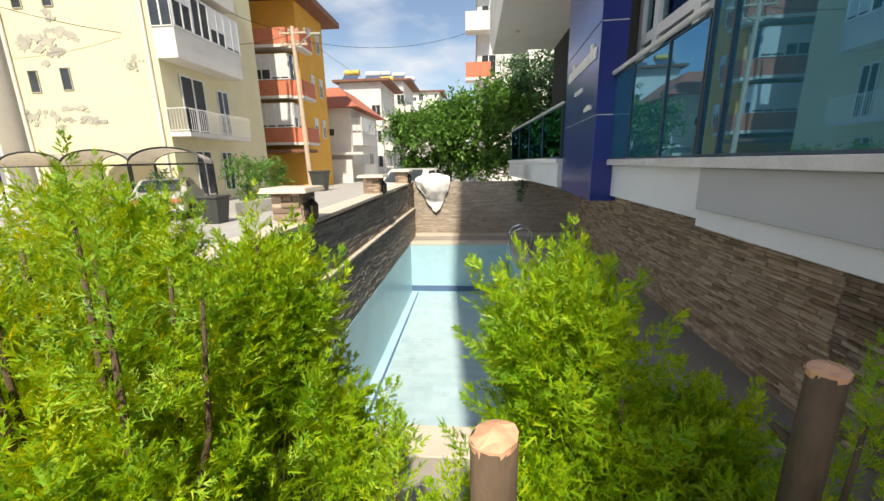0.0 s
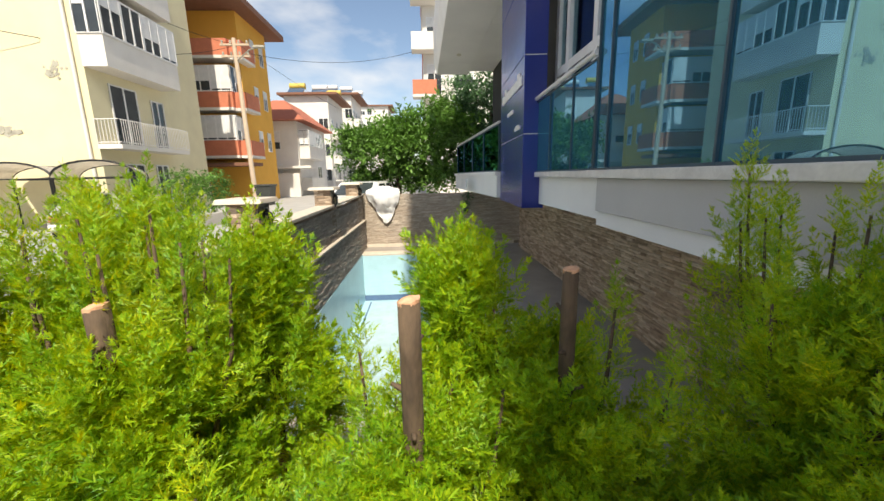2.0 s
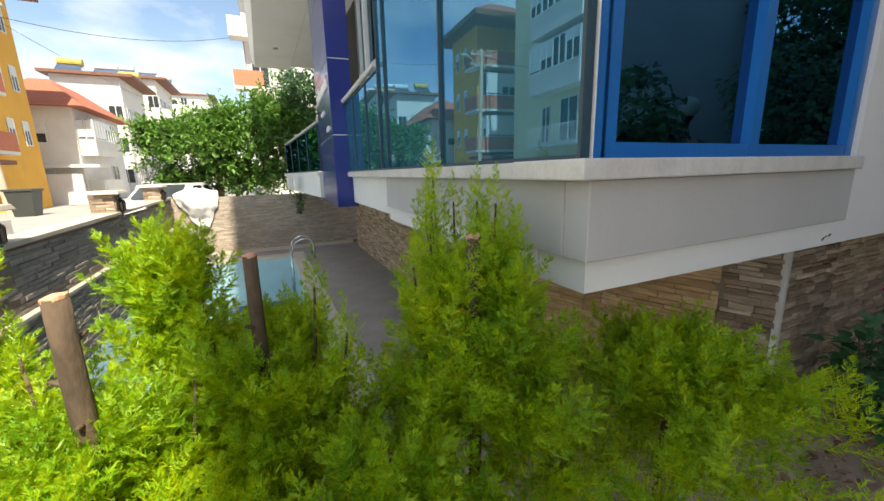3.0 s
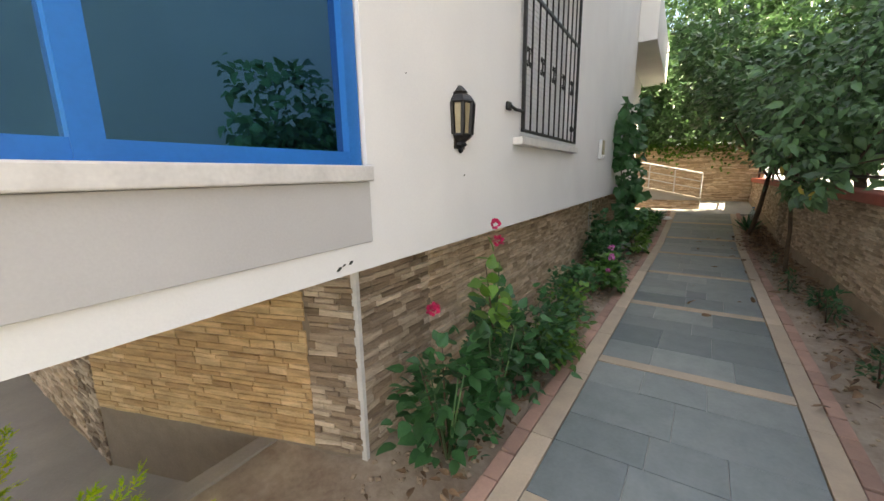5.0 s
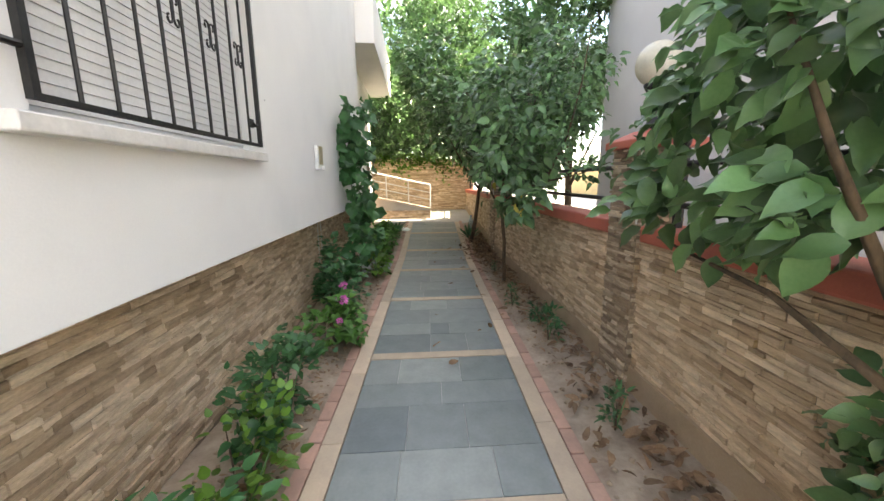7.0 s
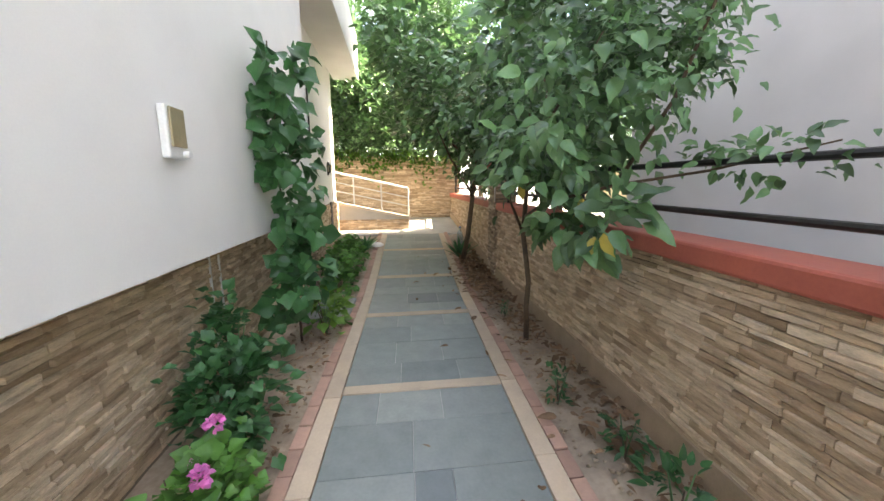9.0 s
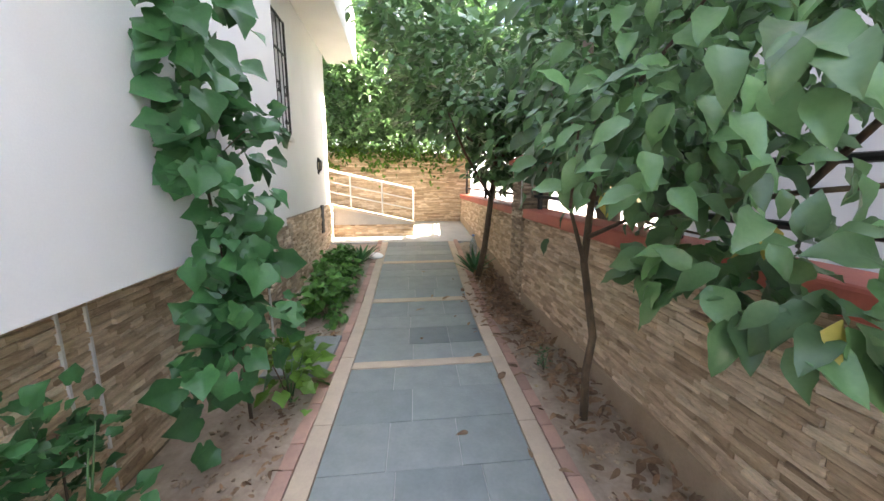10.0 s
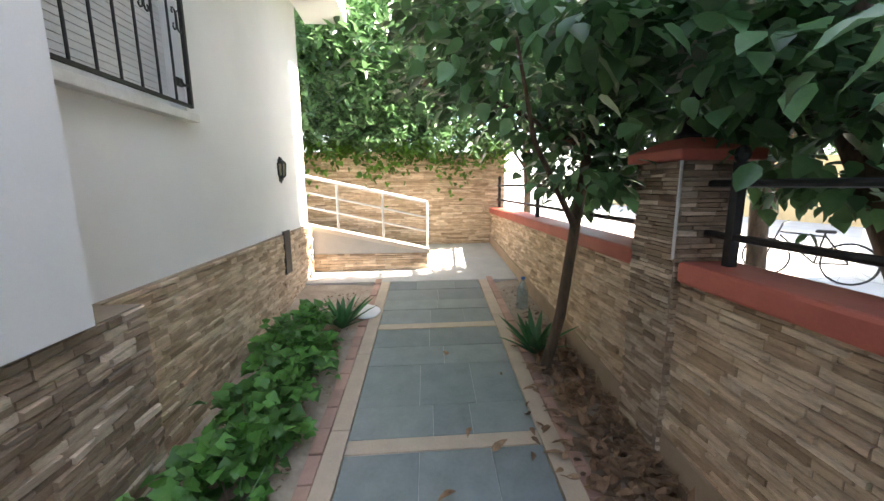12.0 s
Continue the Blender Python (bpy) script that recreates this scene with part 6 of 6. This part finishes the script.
shrub("shrub", "dense green border shrub", "shrub", (4.25, -0.12, 0), (0.34, 0.24, 0.34), 520, 0.075, M_LEAF2, 84)
shrub("shrub", "leafy low border shrub", "shrub", (4.9, -0.16, 0), (0.42, 0.24, 0.22), 560, 0.065, M_LEAF3, 85)
shrub("shrub", "dark green border shrub by the plinth", "shrub", (5.6, -0.10, 0), (0.48, 0.24, 0.27), 560, 0.07, M_LEAF2, 86)
shrub("geranium", "pink flowering geranium in the soil bed", "geranium", (6.85, -0.18, 0), (0.30, 0.24, 0.20), 300, 0.085, M_GERAN, 87, ROUND_V, flower=[(-0.02, -0.10, 0.42, 0.085), (0.2, -0.06, 0.50, 0.08), (-0.25, -0.1, 0.30, 0.06), (0.12, 0.0, 0.38, 0.05)])
shrub("shrub", "grey green lobed border plant", "shrub", (7.55, -0.08, 0), (0.36, 0.25, 0.29), 430, 0.08, M_LEAF2, 88, VINE_V)
shrub("shrub", "grey green leafy plant beside the plinth", "shrub", (7.95, 0.05, 0.0), (0.30, 0.16, 0.40), 300, 0.075, M_LEAF2, 89, VINE_V)
shrub("shrub", "lobed green plant with broad leaves", "shrub", (9.25, -0.32, 0), (0.24, 0.18, 0.22), 80, 0.12, M_LEAF3, 90, VINE_V)
for i, (x, y) in enumerate(((10.9, -0.30), (11.35, -0.24), (11.8, -0.22), (12.25, -0.2), (12.55, -0.2))):
    shrub("geranium", "low bright green geranium clump beside the path", "geranium", (x, y, zf(x) - 0.02), (0.32, 0.27, 0.18), 280, 0.095, M_GERAN, 91 + i, ROUND_V, 4)
for i, (x, y, s) in enumerate(((6.75, -2.25, 1.0), (7.2, -2.30, 0.8), (7.75, -2.15, 0.8), (5.4, -2.2, 0.8), (9.5, -2.3, 0.5))):
    shrub("shrub", "small dark seedling in the soil by the wall", "shrub", (x, y, 0), (0.16 * s, 0.12 * s, 0.16 * s), 70, 0.075 * s, M_LEAF2, 101 + i, OVAL_V, 3)


def agave(x, y, s, seed):
    r = random.Random(seed)
    t = thing("agave", "dark green spiky agave in the soil", "agave", (x, y, zf(x) - 0.02), "agaves")
    for k in range(22):
        a, tilt = k * 2.399, 0.35 + 0.75 * (k / 22)
        bm = B()
        ln = s * r.uniform(0.28, 0.4)
        pv = []
        for j in range(5):
            u = j / 4
            rr, zz = ln * u * math.sin(tilt) + 0.02, ln * u * math.cos(tilt) * (1 - 0.18 * u)
            w = 0.032 * s * (1 - u) ** 0.6 + 0.001
            c, sn = math.cos(a), math.sin(a)
            pv.append([bm.verts.new((c * rr - sn * e * w, sn * rr + c * e * w, zz + abs(e) * w * 0.4)) for e in (-1, 0, 1)])
        for p, q in zip(pv, pv[1:]):
            bm.faces.new((p[0], p[1], q[1], q[0])), bm.faces.new((p[1], p[2], q[2], q[1]))
        part("leaf", bm, M_LEAF2, t)


agave(12.98, -0.46, 1.3, 1)
agave(12.35, -2.28, 1.25, 2)
bot = thing("bottle", "clear empty plastic water bottle by the wall", "bottle", (13.3, -2.45, zf(13.3) - 0.01))
bm = B()
lathe(bm, [(0.05, 0), (0.065, 0.01), (0.065, 0.1), (0.06, 0.115), (0.065, 0.13), (0.065, 0.22), (0.03, 0.31), (0.022, 0.33), (0.022, 0.35)], (0, 0, 0), 14)
part("body", bm, M_BOTTLE, bot, "", True)
bm = B()
lathe(bm, [(0.025, 0.35), (0.025, 0.375), (0.01, 0.378)], (0, 0, 0), 12)
part("cap", bm, M_SIGN, bot)
rag = thing("rag", "crumpled white cloth lying beside the path", "cloth", (13.30, -0.68, zf(13.30)))
bm = B()
bmesh.ops.create_icosphere(bm, subdivisions=3, radius=1)
for v in bm.verts:
    v.co = Vector((v.co.x * 0.22, v.co.y * 0.15, max(0, v.co.z) * 0.06 + 0.003)) + noise.noise_vector(v.co * 3) * 0.012
part("cloth", bm, M_TARP, rag, "", True)

# the yard seen through the fence
bike = thing("bicycle", "dark bicycle standing in the sunny yard", "bicycle", (15.0, -7.9, 0))
bike.rotation_euler = (0, 0, radians(35))
for x in (-0.52, 0.52):
    bm = B()
    tube(bm, [(x + 0.33 * math.cos(k * 0.2618), 0, 0.34 + 0.33 * math.sin(k * 0.2618)) for k in range(25)], 0.018, 6)
    w = part("wheel", bm, M_RUB, bike)
    bm = B()
    for k in range(10):
        tube(bm, [(x, 0, 0.34), (x + 0.32 * math.cos(k * 0.628), 0, 0.34 + 0.32 * math.sin(k * 0.628))], 0.002, 3)
    part("spokes", bm, M_CHROME, w)
bm = B()
for a, b in (((-0.52, 0, 0.34), (-0.12, 0, 0.30)), ((-0.12, 0, 0.30), (-0.2, 0, 0.82)), ((-0.2, 0, 0.78), (-0.52, 0, 0.34)), ((-0.2, 0, 0.76), (0.36, 0, 0.80)), ((-0.12, 0, 0.30), (0.36, 0, 0.74)), ((0.34, 0, 0.95), (0.52, 0, 0.34))):
    tube(bm, [a, b], 0.016, 6)
part("bike_frame", bm, M_IRON, bike)
bm = B()
box(bm, -0.33, -0.08, -0.06, 0.06, 0.82, 0.87, 0.02)
part("saddle", bm, M_RUB, bike)
bm = B()
tube(bm, [(0.30, -0.28, 0.98), (0.34, 0, 0.95), (0.30, 0.28, 0.98)], 0.012, 6)
part("handlebar", bm, M_CHROME, bike)
gate = thing("gate_post", "broad white rendered gate post in the yard", "gate post")
bm = B()
box(bm, 14.2, 15.0, -9.3, -8.9, -0.02, 1.35, 0.02)
part("post", bm, M_WHITE, gate)
bm = B()
box(bm, 14.15, 15.05, -9.35, -8.85, 1.351, 1.43, 0.01)
part("cap", bm, M_SILL, gate)

# fallen leaves
lr = np.random.default_rng(9)
n = 1500
X = np.concatenate([lr.uniform(4.5, 10.5, n // 3), lr.normal(11.2, 0.7, n - n // 3)])
Yv = np.array([yw(x) + 0.06 for x in X]) + np.abs(lr.normal(0, 0.22, n))
k = lr.random(n) < 0.02
Yv[k] += lr.uniform(0, 1.2, k.sum())
Z = np.array([zf(x) for x in X]) + 0.012 + lr.random(n) * 0.03
lit = spread("leaf_litter", OVAL_V, LEAF_F, np.stack([X, Yv, Z], 1), lr.normal(size=(n, 3)) * [1, 1, 0.4], lr.uniform(0.05, 0.13, n), lr, M_DRY, None, 0.6)
tagged(lit, "dry brown fallen leaves along the wall", "leaf litter", kind="stuff")
n = 600
X = lr.uniform(2.4, 10.5, n)
Yv = np.array([yl(x) + 0.24 for x in X]) + np.abs(lr.normal(0, 0.16, n))
lit = spread("leaf_litter", OVAL_V, LEAF_F, np.stack([X, Yv, 0.015 + lr.random(n) * 0.02], 1), lr.normal(size=(n, 3)) * [1, 1, 0.2], lr.uniform(0.03, 0.07, n), lr, M_DRY, None, 0.6)
tagged(lit, "dry fallen leaves in the flower bed", "leaf litter", kind="stuff")

PEB_V = np.array([(1, 0, 0), (0, 1, 0), (-1, 0, 0), (0, -1, 0), (0.2, 0.1, 0.7), (0, 0, -0.6)]) * 0.5
PEB_F = [(0, 1, 4), (1, 2, 4), (2, 3, 4), (3, 0, 4), (1, 0, 5), (2, 1, 5), (3, 2, 5), (0, 3, 5)]
n = 2200
X = lr.uniform(2.3, 14.0, n)
sd = lr.random(n) < 0.5
Yv = np.where(sd, np.array([yr(x) - 0.24 for x in X]) - lr.random(n) * 0.55, np.array([yl(x) + 0.24 for x in X]) + lr.random(n) * 0.5)
lit = spread("pebbles", PEB_V, PEB_F, np.stack([X, Yv, np.array([zf(x) for x in X]) - 0.005 + lr.random(n) * 0.01], 1), lr.normal(size=(n, 3)) * [1, 1, 0.2], lr.uniform(0.01, 0.045, n), lr, M_SKIRT, None, 0.4)
tagged(lit, "small stones and clods on the soil", "pebbles", kind="stuff")

# ivy hanging over the east wall
ir = np.random.default_rng(12)
n = 2600
Yv = ir.uniform(-3.0, 5.0, n)
drop = np.abs(ir.normal(0, 0.28, n)) * (0.5 + 0.8 * np.abs(np.sin(Yv * 2.3)))
ivy = thing("ivy", "ivy hanging over the top of the stone wall", "ivy")
spread("foliage", LEAF_V, LEAF_F, np.stack([16.38 - ir.random(n) * 0.25, Yv, 2.42 - drop], 1), np.stack([-ir.random(n), ir.normal(0, 0.6, n), -ir.random(n)], 1), ir.uniform(0.07, 0.13, n), ir, M_LEAF3, ivy, 0.6)
n = 2600
spread("foliage", SPRIG_V, SPRIG_F, np.stack([16.5 + ir.normal(0, 0.35, n), ir.uniform(-3.2, 5.5, n), 2.3 + np.abs(ir.normal(0, 0.5, n))], 1), ir.normal(size=(n, 3)), ir.uniform(0.2, 0.4, n), ir, M_LEAF, ivy, 0.6)
for k in range(6):
    bark_tube("stem", ivy, [(16.8, -2.6 + k * 1.3, 0.0), (16.78, -2.5 + k * 1.3, 1.5), (16.6, -2.4 + k * 1.3, 2.5)], 0.03, 0.015, 6)

# ---- the thuja hedge ----
PLUMES = [plume(12, s) for s in (1, 2)]


def thuja_mesh(seed, height, width, n, low=0.30):
    """Shoots round a trunk, steep and overlapping; returns the two meshes' data as arrays."""
    rng = np.random.default_rng(seed)
    nb = max(14, n // 9)
    ub, ab = rng.random(nb) ** 0.9, np.arange(nb) * 2.399 + rng.normal(0, 0.3, nb)
    reach = width * (1 - 0.84 * ub) * rng.uniform(0.75, 1.15, nb)
    k, t = rng.integers(0, nb, n), rng.uniform(0.0, 1.0, n) ** 0.7
    u, a, ln = ub[k], ab[k], reach[k]
    P = np.stack([np.cos(a) * ln * t, np.sin(a) * ln * t, low + u * (height - 0.26 - low) + t * ln * (0.55 + 0.35 * u)], 1) + rng.normal(0, 0.024, (n, 3))
    D = np.stack([np.cos(a) * (0.75 - 0.4 * u), np.sin(a) * (0.75 - 0.4 * u), 0.75 + 0.4 * u], 1) + rng.normal(0, 0.24, (n, 3))
    S = rng.uniform(0.19, 0.30, n) * (1.05 - 0.3 * u) * (1.15 - 0.3 * t)
    return P, D, S, rng


def thuja(at, height, width, n, seed, stump=None, leaders=()):
    t = thing("thuja", "bright green thuja with feathery upright shoots" if not stump else "green thuja with a sawn-off trunk and feathery shoots", "thuja", at, "hedge trees")
    P, D, S, rng = thuja_mesh(seed, height, width, int(n * 1.75))
    if stump:
        keep = ~((np.hypot(P[:, 0] - stump[0], P[:, 1] - stump[1]) < 0.05) & (P[:, 2] > stump[2] - 0.20))
        P, D, S = P[keep], D[keep], S[keep]
    extra = []
    for lx, ly, lz in leaders:
        for k in range(13):
            zz, a, out = lz - 0.12 - 0.042 * k, k * 2.4 + lx * 9, 0.12 + 0.05 * k
            extra.append((lx + math.cos(a) * 0.004 * k, ly + math.sin(a) * 0.004 * k, zz, math.cos(a) * out, math.sin(a) * out, 1.0, 0.13 + 0.006 * k))
    if extra:
        e = np.array(extra)
        P, D, S = np.vstack([P, e[:, :3]]), np.vstack([D, e[:, 3:6]]), np.concatenate([S, e[:, 6]])
    h = len(P) // 2
    for k, sl in enumerate((slice(0, h), slice(h, None))):
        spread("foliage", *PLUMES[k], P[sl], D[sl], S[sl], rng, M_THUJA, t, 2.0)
    if stump:
        sx, sy_, sz, sr = stump
        bark_tube("trunk", t, [(0, 0, -0.05), (sx * 0.5, sy_ * 0.5, sz * 0.4), (sx, sy_, sz - 0.12), (sx, sy_, sz)], sr * 0.92, sr * 0.95, 14)
        bm = B()
        lathe(bm, [(sr * 0.93, -0.004), (sr * 0.95, 0.004), (sr * 0.5, 0.007), (sr * 0.1, 0.010)], (0, 0, 0), 14)
        for v in bm.verts:
            v.co.z += v.co.x * 0.18 + 0.003 * noise.noise(v.co * 90)
        bmesh.ops.translate(bm, verts=bm.verts, vec=(sx, sy_, sz))
        part("cut_face", bm, M_CUT, t, "pale sawn cut face")
        for k in range(4):
            a = k * 1.9 + seed
            zz = sz - 0.10 - 0.09 * k
            bark_tube("stub", t, [(sx + math.cos(a) * sr * 0.6, sy_ + math.sin(a) * sr * 0.6, zz), (sx + math.cos(a) * (sr + 0.02), sy_ + math.sin(a) * (sr + 0.02), zz + 0.012)], 0.008, 0.004, 6)
    else:
        bark_tube("trunk", t, [(0, 0, -0.05), (0.01, 0.01, height * 0.5), (0, 0, height * 0.86)], 0.022, 0.006, 8)
    for lx, ly, lz in leaders:
        bark_tube("limb", t, [(lx * 0.4, ly * 0.4, lz * 0.5), (lx * 0.9, ly * 0.9, lz * 0.75), (lx, ly, lz - 0.12)], 0.008, 0.003, 6)
    return t


thuja((0.02, 0.30, 0), 1.14, 0.32, 110, 1, (0.0, 0.0, 1.25, 0.024), ((-0.12, 0.10, 1.22), (0.13, 0.30, 1.41), (0.20, 0.05, 1.14), (-0.05, 0.16, 1.10)))
thuja((0.37, 0.38, 0), 1.18, 0.32, 150, 2, (0.0, 0.0, 1.28, 0.0185), ((0.16, 0.10, 1.27), (-0.14, 0.15, 1.26), (0.22, -0.05, 1.16)))
thuja((0.95, 0.24, 0), 1.42, 0.37, 250, 3, (-0.02, -0.03, 1.30, 0.022), ((0.10, 0.04, 1.50), (0.08, 0.46, 1.60), (0.02, 0.40, 1.46), (0.14, 0.40, 1.48), (-0.15, 0.1, 1.32), (0.10, 0.15, 1.50), (0.2, 0.3, 1.44), (-0.05, 0.2, 1.40), (0.16, 0.1, 1.36), (0.0, 0.3, 1.48), (0.26, 0.16, 1.38)))
thuja((-0.46, 0.75, 0), 1.44, 0.28, 190, 4, None, ((0.0, 0.0, 1.47), (0.08, 0.02, 1.38), (-0.1, 0.03, 1.36)))
thuja((-0.85, 0.80, 0), 1.52, 0.42, 300, 14, None, ((0.0, 0.0, 1.54), (0.16, 0.04, 1.50), (-0.12, 0.0, 1.50), (0.06, -0.1, 1.46)))
thuja((-0.58, 0.36, 0), 1.30, 0.32, 170, 5, (-0.03, 0.0, 1.24, 0.024), ((0.02, 0.12, 1.55), (0.12, 0.05, 1.48), (-0.12, 0.1, 1.53), (-0.05, 0.2, 1.5), (-0.18, 0.2, 1.5), (0.08, 0.2, 1.46), (0.16, 0.16, 1.42), (-0.05, 0.05, 1.46), (-0.2, 0.05, 1.44)))
thuja((-0.98, 0.42, 0), 1.50, 0.40, 190, 6, None, ((0.0, 0.05, 1.56), (0.2, 0.0, 1.50), (-0.14, 0.1, 1.50), (0.1, 0.2, 1.48)))
thuja((-1.42, 0.42, 0), 1.52, 0.38, 130, 7, None, ((0.0, 0.0, 1.58), (-0.1, 0.0, 1.52), (0.14, 0.1, 1.5)))
thuja((-0.2, 0.10, 0), 1.02, 0.30, 110, 8, None, ((-0.1, 0.0, 1.14),))
thuja((1.60, 0.04, 0), 1.0, 0.58, 250, 9, None, ())
thuja((0.62, 0.06, 0), 0.98, 0.34, 150, 10, None, ())
thuja((-0.75, 0.06, 0), 1.12, 0.32, 135, 11, None, ())
thuja((0.15, 0.60, 0), 1.42, 0.28, 220, 12, None, ((0.0, 0.0, 1.41),))
thuja((0.44, 0.70, 0), 1.14, 0.22, 130, 13, None, ())
# ---- split-stone strips, last ----
cladding(bwall, WA, WB, 0.163, 1.098, M_STONE, 1, 0.034, 0.08, 0.25, (5.0, 6.9))
cladding(plinth, PC, (3.72, 0.369), 0.0, 1.09, M_STONE_PIER, 15, 0.034, 0.08, 0.2)
cladding(plinth, (3.72, 0.369), (10.12, 0.304), 0.0, 1.09, M_STONE, 2, 0.034, 0.08, 0.25, (0.05, 2.2))
cladding(plinth, (10.115, 0.072), (11.05, 0.083), 0.0, 1.07, M_STONE_PIER, 3, 0.034, 0.08, 0.2)
cladding(plinth, (11.05, 0.085), (11.05, 0.26), 0.0, 1.07, M_STONE_PIER, 4, 0.034, 0.10, 0.2)
cladding(plinth, (11.06, 0.262), (14.80, 0.262), 0.0, 1.075, M_STONE, 5, 0.036, 0.08, 0.25)
cladding(plinth, (14.80, 0.262), (14.80, 2.5), 0.2, 1.075, M_STONE, 6)
cladding(plinth, (2.52, 2.2), (3.012, 0.652), 0.0, 1.085, M_STONE_TAN, 7, 0.034, 0.10, 0.32, (0.6, 1.7), 0.012)
cladding(plinth, (3.012, 0.652), PC, 0.0, 1.085, M_STONE_PIER, 16, 0.034, 0.08, 0.2)
cladding(plinth, (2.62, 9.45), (2.526, 2.62), ZD, 1.085, M_STONE, 8, 0.034, 0.10, 0.34)
cladding(plinth, (2.526, 2.62), (2.52, 2.2), ZD, 1.085, M_STONE_PIER, 17, 0.034, 0.08, 0.2)
cladding(pback, (-1.75, 10.05), (2.9, 10.05), ZD + 0.09, 0.995, M_STONE_POOL, 9, 0.032, 0.10, 0.34)
cladding(pleft, (PXL - 0.02, 0.4), (PXL - 0.02, 10.0), ZD, 0.30, M_STONE_DK, 10, 0.03, 0.08, 0.24)
cladding(pleft, (PXL - 0.07, 0.4), (PXL - 0.07, 10.0), 0.336, 0.90, M_STONE_DK, 11, 0.045, 0.15, 0.5)
cladding(endwall, (16.45, 6.0), (16.45, -3.0), 0.4, 2.24, M_STONE, 12, 0.036, 0.15, 0.45)
cladding(ramp, (14.86, 5.0), (14.86, -1.43), 0.34, 0.62, M_STONE, 13, 0.035, 0.08, 0.25)
cladding(plinth, (10.12, 0.30), (10.12, 0.074), 0.0, 1.07, M_STONE, 14, 0.034, 0.10, 0.2)
